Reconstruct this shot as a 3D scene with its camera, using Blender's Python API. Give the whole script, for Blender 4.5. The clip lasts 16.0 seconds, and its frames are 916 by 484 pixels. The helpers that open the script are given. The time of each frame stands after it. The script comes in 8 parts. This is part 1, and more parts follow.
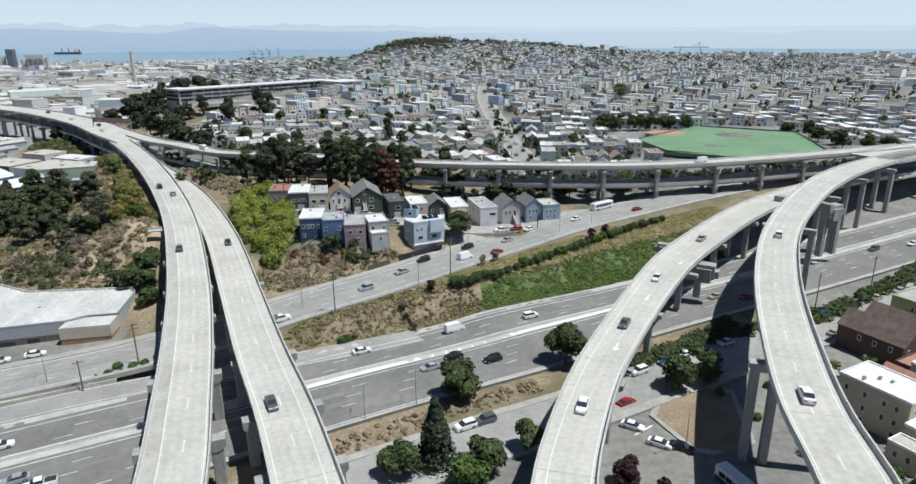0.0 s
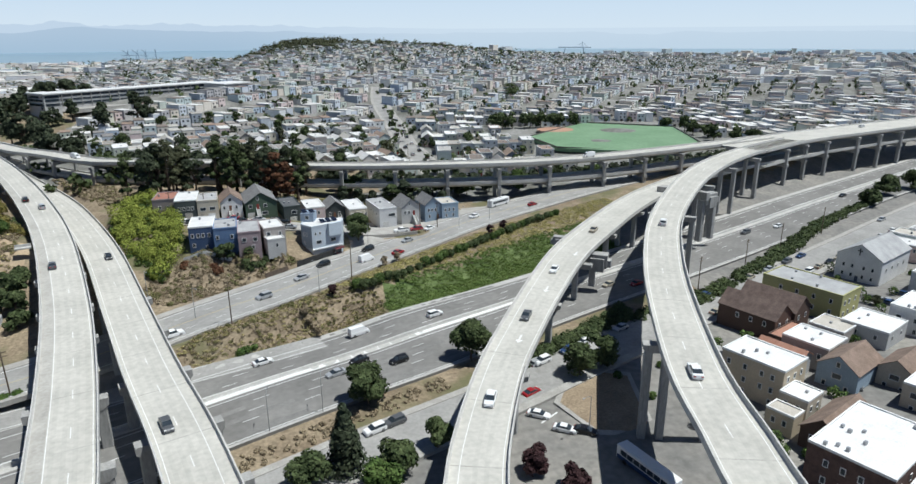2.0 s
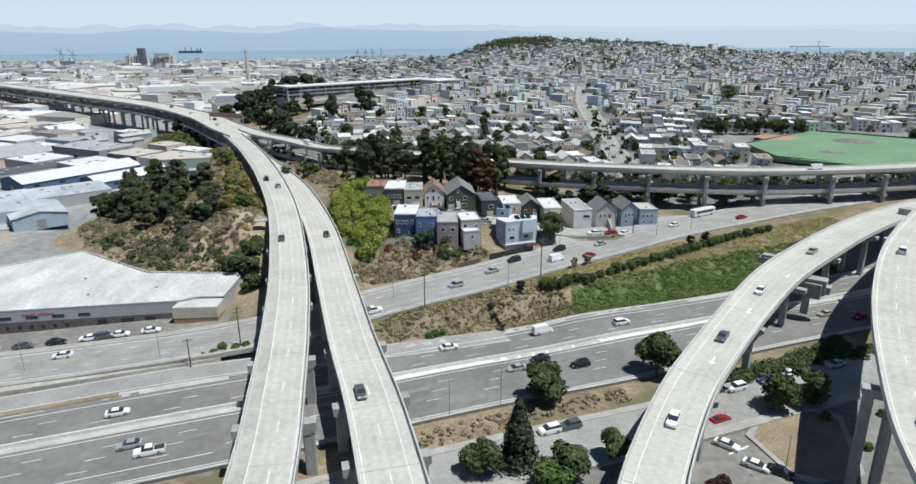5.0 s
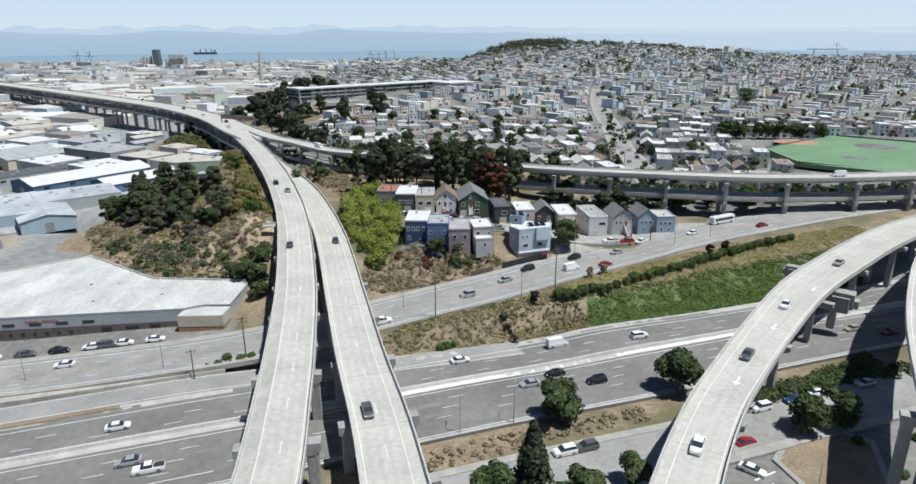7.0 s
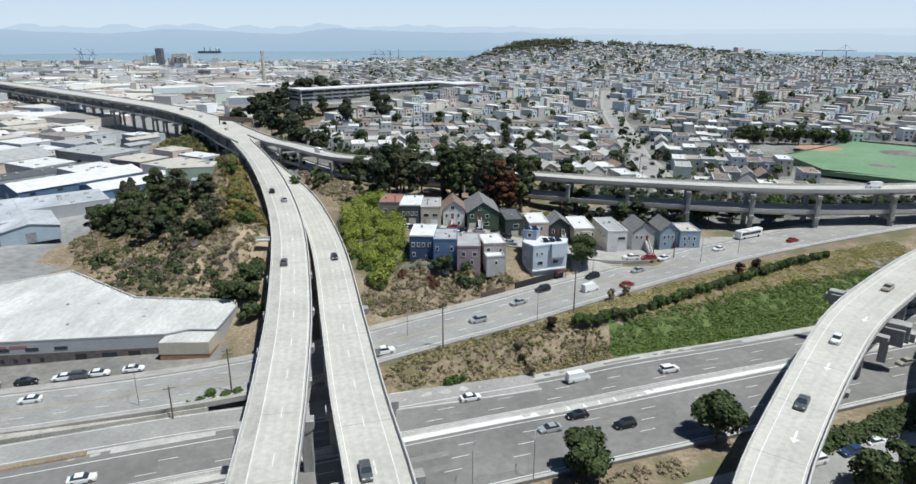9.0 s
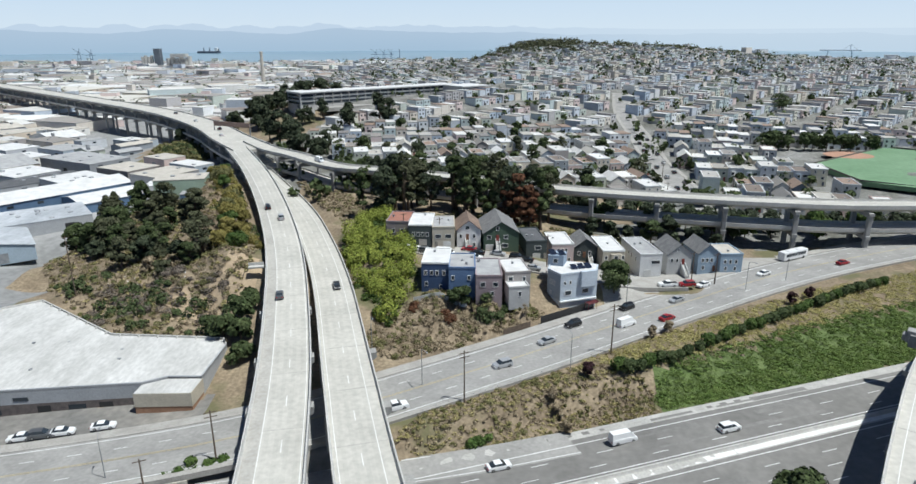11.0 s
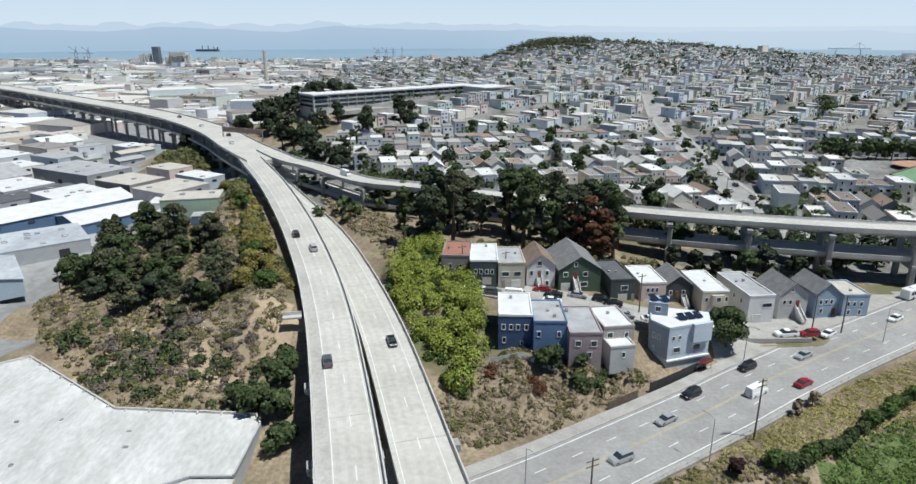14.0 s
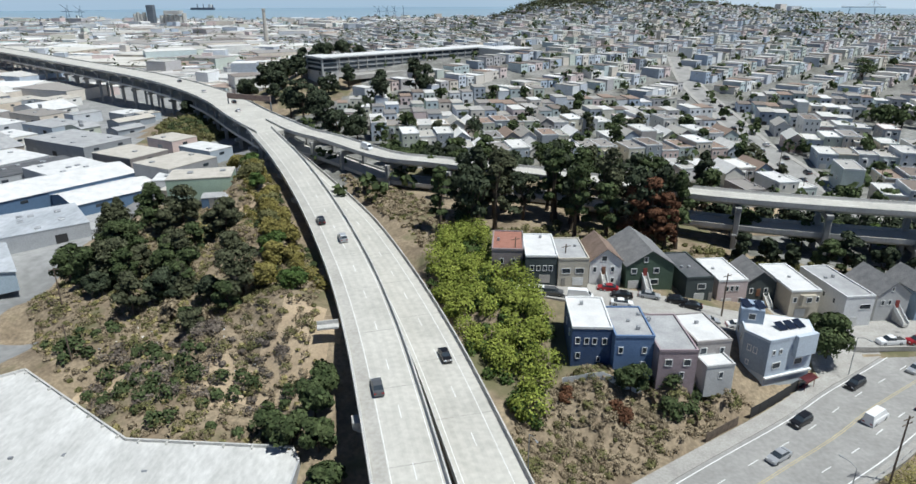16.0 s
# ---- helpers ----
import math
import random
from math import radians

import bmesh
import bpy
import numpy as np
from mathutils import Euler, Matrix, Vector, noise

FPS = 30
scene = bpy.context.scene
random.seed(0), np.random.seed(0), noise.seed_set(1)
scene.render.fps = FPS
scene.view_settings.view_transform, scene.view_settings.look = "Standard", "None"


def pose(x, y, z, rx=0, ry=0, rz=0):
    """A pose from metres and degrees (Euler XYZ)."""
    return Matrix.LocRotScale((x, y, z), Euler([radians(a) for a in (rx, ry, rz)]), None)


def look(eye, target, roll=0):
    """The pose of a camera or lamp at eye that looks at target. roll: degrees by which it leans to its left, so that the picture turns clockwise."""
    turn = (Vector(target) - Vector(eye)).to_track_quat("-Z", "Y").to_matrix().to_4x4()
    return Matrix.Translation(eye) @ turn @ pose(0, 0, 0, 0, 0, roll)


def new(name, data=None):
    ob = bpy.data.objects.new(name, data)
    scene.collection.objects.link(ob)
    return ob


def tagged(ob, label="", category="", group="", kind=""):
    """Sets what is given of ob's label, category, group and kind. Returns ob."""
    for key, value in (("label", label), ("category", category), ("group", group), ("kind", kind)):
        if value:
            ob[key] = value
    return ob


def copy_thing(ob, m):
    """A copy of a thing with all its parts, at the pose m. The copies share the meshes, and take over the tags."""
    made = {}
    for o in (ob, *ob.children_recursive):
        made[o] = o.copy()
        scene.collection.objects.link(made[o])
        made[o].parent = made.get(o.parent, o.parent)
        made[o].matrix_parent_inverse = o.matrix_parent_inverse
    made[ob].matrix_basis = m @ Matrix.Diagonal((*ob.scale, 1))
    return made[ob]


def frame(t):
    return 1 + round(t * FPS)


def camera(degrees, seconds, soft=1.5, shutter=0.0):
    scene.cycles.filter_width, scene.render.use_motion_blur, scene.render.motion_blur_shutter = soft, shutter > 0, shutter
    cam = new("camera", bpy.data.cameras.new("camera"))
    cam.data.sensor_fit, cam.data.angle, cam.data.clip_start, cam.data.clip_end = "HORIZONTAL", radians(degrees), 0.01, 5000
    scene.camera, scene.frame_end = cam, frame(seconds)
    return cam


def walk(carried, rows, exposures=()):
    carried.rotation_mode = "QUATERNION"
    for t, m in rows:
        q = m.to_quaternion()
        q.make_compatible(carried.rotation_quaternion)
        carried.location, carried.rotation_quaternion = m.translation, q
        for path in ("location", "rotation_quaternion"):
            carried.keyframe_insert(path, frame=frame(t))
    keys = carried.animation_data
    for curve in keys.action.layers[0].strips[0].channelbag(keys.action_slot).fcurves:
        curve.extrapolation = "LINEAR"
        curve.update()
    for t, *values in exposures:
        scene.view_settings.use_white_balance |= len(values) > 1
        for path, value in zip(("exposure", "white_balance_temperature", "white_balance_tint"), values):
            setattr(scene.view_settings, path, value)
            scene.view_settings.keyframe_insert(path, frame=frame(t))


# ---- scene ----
cam = camera(70.8, 16.0)
PATH = [
    (0.0, pose(7.44, -41.31, 71.19, 72.22, 0.33, -9.98)),
    (0.5, pose(7.44, -41.30, 71.15, 72.23, 0.23, -13.16)),
    (1.0, pose(7.38, -41.18, 71.10, 72.22, 0.28, -15.52)),
    (1.5, pose(7.34, -41.06, 70.98, 72.21, 0.27, -17.30)),
    (2.0, pose(7.37, -40.99, 70.91, 72.22, 0.26, -19.25)),
    (2.5, pose(7.35, -40.99, 70.95, 72.23, 0.31, -20.90)),
    (3.0, pose(7.20, -41.03, 71.00, 72.23, 0.27, -20.06)),
    (3.5, pose(6.85, -41.17, 71.07, 72.23, 0.36, -12.91)),
    (4.0, pose(7.09, -41.22, 71.14, 72.23, 0.51, -3.68)),
    (4.5, pose(7.32, -41.25, 71.18, 72.20, 0.46, -1.70)),
    (7.0, pose(7.35, -35.56, 71.40, 72.37, 0.36, -0.42)),
    (7.5, pose(7.30, -32.18, 71.42, 72.38, 0.27, -0.22)),
    (8.0, pose(6.89, -28.29, 71.41, 72.39, 0.23, -0.16)),
    (8.5, pose(6.40, -23.70, 71.35, 72.38, 0.19, -0.11)),
    (9.0, pose(5.81, -18.67, 71.39, 72.36, 0.13, -0.04)),
    (11.5, pose(-0.82, 9.85, 71.89, 72.34, 0.17, -0.02)),
    (12.0, pose(-3.30, 15.67, 71.92, 72.32, 0.15, -0.05)),
    (12.5, pose(-6.23, 21.49, 71.92, 72.29, 0.09, -0.04)),
    (13.0, pose(-9.71, 27.00, 71.96, 72.25, 0.11, -0.10)),
    (13.5, pose(-13.57, 32.41, 71.87, 72.23, 0.16, -0.15)),
    (14.0, pose(-17.19, 37.81, 71.87, 72.18, 0.15, -0.19)),
    (14.5, pose(-20.83, 43.35, 71.87, 72.11, 0.17, -0.20)),
    (15.0, pose(-24.32, 48.77, 71.81, 71.94, 0.20, -0.24)),
    (15.5, pose(-27.01, 54.19, 71.78, 70.99, 0.19, -0.27)),
    (16.0, pose(-29.13, 59.86, 71.76, 68.84, 0.15, -0.25)),
]
walk(cam, PATH, exposures=[(0, 0.075, 6250, 10), (16, 0.075, 6250, 10)])

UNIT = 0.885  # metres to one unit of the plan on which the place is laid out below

# ---- world, sun, exposure ----
SUN_TO = Vector((0.35, -0.16, 0.923)).normalized()
world = bpy.data.worlds.new("world")
scene.world = world
world.use_nodes = True
wn, wl = world.node_tree.nodes, world.node_tree.links
sky = wn.new("ShaderNodeTexSky")
sky.sky_type, sky.sun_disc = "NISHITA", False
sky.sun_elevation = math.asin(SUN_TO.z)
sky.sun_rotation = math.atan2(SUN_TO.x, SUN_TO.y)
sky.altitude, sky.air_density, sky.dust_density, sky.ozone_density = 60, 0.7, 0.1, 4.0
wn["Background"].inputs["Strength"].default_value = 0.059
tint = wn.new("ShaderNodeMix")
tint.data_type, tint.blend_type = "RGBA", "MULTIPLY"
tint.inputs["Factor"].default_value, tint.inputs["B"].default_value = 1.0, (0.95, 1.0, 1.05, 1)
wl.new(sky.outputs["Color"], tint.inputs["A"])
wl.new(tint.outputs["Result"], wn["Background"].inputs["Color"])

sun = new("sun", bpy.data.lights.new("sun", "SUN"))
sun.data.energy, sun.data.angle, sun.data.color = 5.0, radians(0.53), (0.95, 0.965, 0.92)
sun.matrix_world = look(SUN_TO * 900, (0, 0, 0))


# ---- materials ----
def mat(name, a, b, size=2.0, rough=0.85, bump=0.0, detail=0.25, metal=0.0, own=0.0, island=0.0, stretch=(1, 1, 1)):
    """A surface that wanders between two colours at a large and at a fine scale. own, island: how much single pieces differ."""
    m = bpy.data.materials.new(name)
    m.use_nodes = True
    n, l = m.node_tree.nodes, m.node_tree.links
    bsdf = n["Principled BSDF"]
    geo = n.new("ShaderNodeNewGeometry")
    mp = n.new("ShaderNodeMapping")
    mp.inputs["Scale"].default_value = stretch
    l.new(geo.outputs["Position"], mp.inputs["Vector"])
    big, fine = n.new("ShaderNodeTexNoise"), n.new("ShaderNodeTexNoise")
    big.inputs["Scale"].default_value, big.inputs["Detail"].default_value = 1.0 / size, 5
    fine.inputs["Scale"].default_value, fine.inputs["Detail"].default_value = 9.0 / size, 4
    for t in (big, fine):
        l.new(mp.outputs["Vector"], t.inputs["Vector"])
    mix = n.new("ShaderNodeMix")
    mix.data_type = "RGBA"
    mix.inputs["A"].default_value, mix.inputs["B"].default_value = (*a, 1), (*b, 1)
    ramp = n.new("ShaderNodeMapRange")
    ramp.inputs["From Min"].default_value, ramp.inputs["From Max"].default_value = 0.33, 0.67
    l.new(big.outputs["Fac"], ramp.inputs["Value"])
    l.new(ramp.outputs["Result"], mix.inputs["Factor"])
    hsv = n.new("ShaderNodeHueSaturation")
    l.new(mix.outputs["Result"], hsv.inputs["Color"])
    val = n.new("ShaderNodeMapRange")
    val.inputs["From Min"].default_value, val.inputs["From Max"].default_value = 0.3, 0.7
    val.inputs["To Min"].default_value, val.inputs["To Max"].default_value = 1 - detail, 1 + detail
    l.new(fine.outputs["Fac"], val.inputs["Value"])
    out = val.outputs["Result"]
    for amount, source in ((own, "own"), (island, "island")):
        if amount:
            if source == "own":
                rnd = n.new("ShaderNodeObjectInfo").outputs["Random"]
            else:
                rnd = geo.outputs["Random Per Island"]
            r = n.new("ShaderNodeMapRange")
            r.inputs["To Min"].default_value, r.inputs["To Max"].default_value = 1 - amount, 1 + amount
            l.new(rnd, r.inputs["Value"])
            mul = n.new("ShaderNodeMath")
            mul.operation = "MULTIPLY"
            l.new(out, mul.inputs[0])
            l.new(r.outputs["Result"], mul.inputs[1])
            out = mul.outputs[0]
    l.new(out, hsv.inputs["Value"])
    l.new(hsv.outputs["Color"], bsdf.inputs["Base Color"])
    bsdf.inputs["Roughness"].default_value, bsdf.inputs["Metallic"].default_value = rough, metal
    if bump:
        bp = n.new("ShaderNodeBump")
        bp.inputs["Strength"].default_value, bp.inputs["Distance"].default_value = 0.6, bump
        l.new(fine.outputs["Fac"], bp.inputs["Height"])
        l.new(bp.outputs["Normal"], bsdf.inputs["Normal"])
    return m


def palette(name, colours, rough=0.8, island=False, dirt=0.12, size=3.0):
    """One paint whose colour each piece draws from a set."""
    m = mat(name, (1, 1, 1), (0.9, 0.89, 0.87), size, rough, 0.0, dirt)
    n, l = m.node_tree.nodes, m.node_tree.links
    ramp = n.new("ShaderNodeValToRGB")
    ramp.color_ramp.interpolation = "CONSTANT"
    el = ramp.color_ramp.elements
    while len(el) < len(colours):
        el.new(0.5)
    for i, c in enumerate(colours):
        el[i].position, el[i].color = i / len(colours), (*c, 1)
    src = n.new("ShaderNodeNewGeometry").outputs["Random Per Island"] if island else n.new("ShaderNodeObjectInfo").outputs["Random"]
    l.new(src, ramp.inputs["Fac"])
    mul = n.new("ShaderNodeMix")
    mul.data_type, mul.blend_type = "RGBA", "MULTIPLY"
    mul.inputs["Factor"].default_value = 1
    hsv = next(k for k in n if k.type == "HUE_SAT")
    l.new(hsv.outputs["Color"], mul.inputs["A"])
    l.new(ramp.outputs["Color"], mul.inputs["B"])
    l.new(mul.outputs["Result"], n["Principled BSDF"].inputs["Base Color"])
    return m


def plain(name, c, rough=0.5, metal=0.0):
    m = bpy.data.materials.new(name)
    m.use_nodes = True
    b = m.node_tree.nodes["Principled BSDF"]
    b.inputs["Base Color"].default_value, b.inputs["Roughness"].default_value, b.inputs["Metallic"].default_value = (*c, 1), rough, metal
    return m


M_DECK = mat("deck concrete", (0.43, 0.413, 0.37), (0.51, 0.49, 0.44), 9, 0.9, 0.004, 0.10)
M_WEAR = mat("wheel track", (0.405, 0.389, 0.348), (0.485, 0.466, 0.418), 9, 0.9, 0, 0.10)
M_GRIME = mat("grimy shoulder concrete", (0.335, 0.32, 0.288), (0.42, 0.402, 0.365), 6, 0.9, 0, 0.12)
M_CONC = mat("concrete", (0.43, 0.42, 0.39), (0.52, 0.505, 0.475), 4, 0.9, 0.01, 0.14)
M_PIER = mat("pier concrete", (0.27, 0.267, 0.255), (0.36, 0.352, 0.335), 3, 0.9, 0.01, 0.16, stretch=(1, 1, 0.25))
M_WALK = mat("pavement concrete", (0.30, 0.285, 0.26), (0.38, 0.365, 0.335), 3, 0.92, 0.004, 0.14)
M_ASPH = mat("freeway asphalt", (0.155, 0.149, 0.139), (0.215, 0.207, 0.193), 14, 0.9, 0.003, 0.12)
M_ROAD = mat("boulevard asphalt", (0.25, 0.243, 0.228), (0.325, 0.315, 0.297), 7, 0.9, 0.003, 0.12)
M_PATCH = mat("asphalt patch", (0.11, 0.11, 0.11), (0.16, 0.157, 0.15), 4, 0.9, 0, 0.1)
M_PALE = mat("pale median concrete", (0.36, 0.35, 0.325), (0.48, 0.465, 0.435), 4, 0.9, 0.003, 0.14)
M_LINE = mat("road paint", (0.62, 0.62, 0.60), (0.76, 0.76, 0.74), 1.5, 0.7, 0, 0.12)
M_YELLOW = mat("faded yellow road paint", (0.38, 0.32, 0.19), (0.46, 0.39, 0.24), 1.5, 0.7, 0, 0.12)
M_SOIL = mat("dry soil", (0.22, 0.165, 0.11), (0.29, 0.225, 0.15), 4, 0.95, 0.05, 0.25)
M_SAND = mat("bare sandy earth", (0.33, 0.25, 0.165), (0.42, 0.325, 0.215), 4, 0.95, 0.04, 0.16)
M_GLASS = plain("window glass", (0.035, 0.045, 0.055), 0.08)
M_DARK = plain("dark opening", (0.03, 0.03, 0.03), 0.7)
M_TRIM = mat("white trim paint", (0.66, 0.66, 0.64), (0.78, 0.78, 0.76), 2, 0.6, 0, 0.08)
M_STEEL = mat("galvanised steel", (0.30, 0.31, 0.32), (0.40, 0.41, 0.42), 1, 0.5, 0, 0.1, 0.6)
M_WOOD = mat("weathered pole wood", (0.10, 0.075, 0.055), (0.16, 0.12, 0.09), 0.8, 0.9, 0, 0.2)


# ---- building helpers ----
def mesh_of(name, bm, material, smooth=False):
    me = bpy.data.meshes.new(name)
    bmesh.ops.recalc_face_normals(bm, faces=bm.faces)
    bm.to_mesh(me)
    bm.free()
    for k in (material if isinstance(material, (list, tuple)) else (material,)):
        me.materials.append(k)
    if smooth:
        me.polygons.foreach_set("use_smooth", [True] * len(me.polygons))
    return me


def part(name, bm, material, parent=None, label="", smooth=False):
    """Links a bmesh, or a finished mesh, as one object, under a thing or a part where one is given."""
    me = bm if isinstance(bm, bpy.types.Mesh) else mesh_of(name, bm, material, smooth)
    ob = new(name, me)
    if parent is not None:
        ob.parent = parent
    if label:
        tagged(ob, label)
    return ob


def raw(name, verts, faces, material, parent=None, smooth=False, index=None):
    me = bpy.data.meshes.new(name)
    me.from_pydata(verts, [], faces)
    for k in (material if isinstance(material, (list, tuple)) else (material,)):
        me.materials.append(k)
    if index is not None:
        me.polygons.foreach_set("material_index", index)
    if smooth:
        me.polygons.foreach_set("use_smooth", [True] * len(me.polygons))
    me.update()
    ob = new(name, me)
    if parent is not None:
        ob.parent = parent
    return ob


def thing(name, label, category, m=None, group="", kind=""):
    ob = new(name)
    if m is not None:
        ob.matrix_basis = m
    return tagged(ob, label, category, group, kind)


def box(bm, x0, x1, y0, y1, z0, z1, mi=0, bevel=0.0):
    v = [bm.verts.new(p) for p in ((x0, y0, z0), (x1, y0, z0), (x1, y1, z0), (x0, y1, z0), (x0, y0, z1), (x1, y0, z1), (x1, y1, z1), (x0, y1, z1))]
    fs = [bm.faces.new([v[i] for i in q]) for q in ((3, 2, 1, 0), (4, 5, 6, 7), (0, 1, 5, 4), (1, 2, 6, 5), (2, 3, 7, 6), (3, 0, 4, 7))]
    for f in fs:
        f.material_index = mi
    if bevel:
        bmesh.ops.bevel(bm, geom=list({e for f in fs for e in f.edges}), offset=bevel, segments=1, affect="EDGES")
    return v


def prism(bm, outline, z0, z1, mi=0):
    """An upright block over an outline given anticlockwise."""
    lo = [bm.verts.new((x, y, z0)) for x, y in outline]
    hi = [bm.verts.new((x, y, z1)) for x, y in outline]
    k = len(outline)
    fs = [bm.faces.new(lo[::-1]), bm.faces.new(hi)]
    fs += [bm.faces.new((lo[i], lo[(i + 1) % k], hi[(i + 1) % k], hi[i])) for i in range(k)]
    for f in fs:
        f.material_index = mi
    return fs


def tube(bm, a, b, r0, r1, n=8, mi=0):
    a, b = Vector(a), Vector(b)
    q = (b - a).to_track_quat("Z", "Y")
    rings = []
    for p, r in ((a, r0), (b, r1)):
        rings.append([bm.verts.new(p + q @ Vector((r * math.cos(2 * math.pi * i / n), r * math.sin(2 * math.pi * i / n), 0))) for i in range(n)])
    for i in range(n):
        bm.faces.new((rings[0][i], rings[0][(i + 1) % n], rings[1][(i + 1) % n], rings[1][i])).material_index = mi
    bm.faces.new(rings[0][::-1]).material_index = mi
    bm.faces.new(rings[1]).material_index = mi


def glide(ctrl, step=4.0):
    """Points at even steps along a smooth curve through the given ones."""
    c = [np.array(p, float) for p in ctrl]
    c = [2 * c[0] - c[1]] + c + [2 * c[-1] - c[-2]]
    dense = []
    for i in range(1, len(c) - 2):
        p0, p1, p2, p3 = c[i - 1:i + 3]
        for s in np.linspace(0, 1, 24, endpoint=False):
            dense.append(0.5 * (2 * p1 + (p2 - p0) * s + (2 * p0 - 5 * p1 + 4 * p2 - p3) * s * s + (3 * p1 - p0 - 3 * p2 + p3) * s ** 3))
    dense = np.array(dense + [c[-2]])
    run = np.concatenate([[0], np.cumsum(np.linalg.norm(np.diff(dense[:, :2], axis=0), axis=1))])
    k = max(2, int(run[-1] / step) + 1)
    at = np.linspace(0, run[-1], k)
    return np.array([np.interp(at, run, dense[:, j]) for j in range(dense.shape[1])]).T


def lefts(pts):
    d = np.gradient(pts[:, :2], axis=0)
    d /= np.linalg.norm(d, axis=1)[:, None]
    return np.stack([-d[:, 1], d[:, 0]], 1)


def sweep(bm, pts, section, mi=0, caps=True):
    """Draws a closed section (offset to the left, height) along the points; section may be a function of the row's number."""
    n = lefts(pts)
    rings = []
    for i, p in enumerate(pts):
        sec = section(i) if callable(section) else section
        rings.append([bm.verts.new((p[0] + n[i, 0] * o, p[1] + n[i, 1] * o, p[2] + h)) for o, h in sec])
    k = len(rings[0])
    for r, s in zip(rings, rings[1:]):
        for i in range(k):
            bm.faces.new((r[i], r[(i + 1) % k], s[(i + 1) % k], s[i])).material_index = mi
    if caps:
        bm.faces.new(rings[0]).material_index = mi
        bm.faces.new(rings[-1][::-1]).material_index = mi


def strip(bm, pts, o0, o1, h, i0=0.0, i1=1.0, mi=0):
    """A flat painted band between two offsets, over a stretch of the points (fractions)."""
    n = lefts(pts)
    a, b = int(round(i0 * (len(pts) - 1))), int(round(i1 * (len(pts) - 1)))
    f0 = o0 if callable(o0) else (lambda i: o0)
    f1 = o1 if callable(o1) else (lambda i: o1)
    prev = None
    for i in range(a, b + 1):
        p = pts[i]
        q = [bm.verts.new((p[0] + n[i, 0] * o, p[1] + n[i, 1] * o, p[2] + h)) for o in (f0(i), f1(i))]
        if prev:
            bm.faces.new((prev[0], q[0], q[1], prev[1])).material_index = mi
        prev = q


def dashes(bm, pts, off, h, length=3.7, gap=10.9, width=0.16, start=0.0, mi=0):
    n = lefts(pts)
    run = np.concatenate([[0], np.cumsum(np.linalg.norm(np.diff(pts[:, :2], axis=0), axis=1))])
    fo = off if callable(off) else (lambda i: off)
    offs = np.array([fo(i) for i in range(len(pts))], float)
    s = start
    while s + length < run[-1]:
        row = []
        for t in (s, s + length):
            p = [np.interp(t, run, pts[:, j]) for j in range(3)]
            nn = [np.interp(t, run, n[:, j]) for j in range(2)]
            o = np.interp(t, run, offs)
            row.append([bm.verts.new((p[0] + nn[0] * (o + w), p[1] + nn[1] * (o + w), p[2] + h)) for w in (-width / 2, width / 2)])
        bm.faces.new((row[0][0], row[1][0], row[1][1], row[0][1])).material_index = mi
        s += length + gap


def smooth(a, b, x):
    t = np.clip((x - a) / (b - a), 0, 1)
    return t * t * (3 - 2 * t)

# ---- the lie of the land ----
# along the freeway (u) and across it (v)
FU, FV = (0.949, 0.314), (-0.314, 0.949)


def uv(u, v, z=0.0):
    return (u * FU[0] + v * FV[0], u * FU[1] + v * FV[1], z)


A_CUT = [(-14, -60, 9.5), (-17.5, -10, 10), (-21, 25, 10.7), (-23.8, 53, 11.5), (-26.3, 70, 12.1), (-29.8, 93, 13.1), (-35.8, 125, 14.5), (-43, 156.5, 16.3), (-50.5, 185, 17.8), (-60, 215, 19.2), (-76, 258, 20.8), (-97, 308, 21.9), (-124, 366, 22)]
B_CUT = [(16, -60, 9), (9, -10, 9.6), (3, 25, 10.2), (-3, 53, 10.9), (-7.4, 70.6, 11.4), (-14.2, 94.4, 12), (-22.8, 128.3, 12.9), (-35.6, 178, 14), (-49.3, 221, 14.4), (-64, 259, 14.5), (-88, 309, 14.5), (-122, 378, 14.5)]
A_LINE = [(-14.2, -61.0, 8.5), (-17.8, -10.3, 8.8), (-21.4, 25.3, 9.2), (-24.5, 54.2, 9.6), (-27.1, 71.8, 10.0), (-30.9, 95.9, 10.7), (-37.1, 129.3, 12.0), (-44.8, 162.6, 13.6), (-52.7, 192.8, 15.0), (-62.7, 224.3, 16.4), (-79.3, 268.7, 18.2), (-100.8, 319.6, 19.6), (-128.2, 378.1, 20.0)]
B_LINE = [(16.2, -61.0, 8.0), (9.2, -10.3, 8.4), (3.1, 25.3, 8.8), (-3.1, 54.1, 9.1), (-7.6, 72.4, 9.3), (-14.7, 97.6, 9.4), (-24.0, 134.4, 9.4), (-38.0, 189.5, 9.4), (-52.9, 236.2, 9.6), (-68.4, 276.2, 9.9), (-93.3, 327.0, 10.5), (-128.4, 397.4, 11.0)]
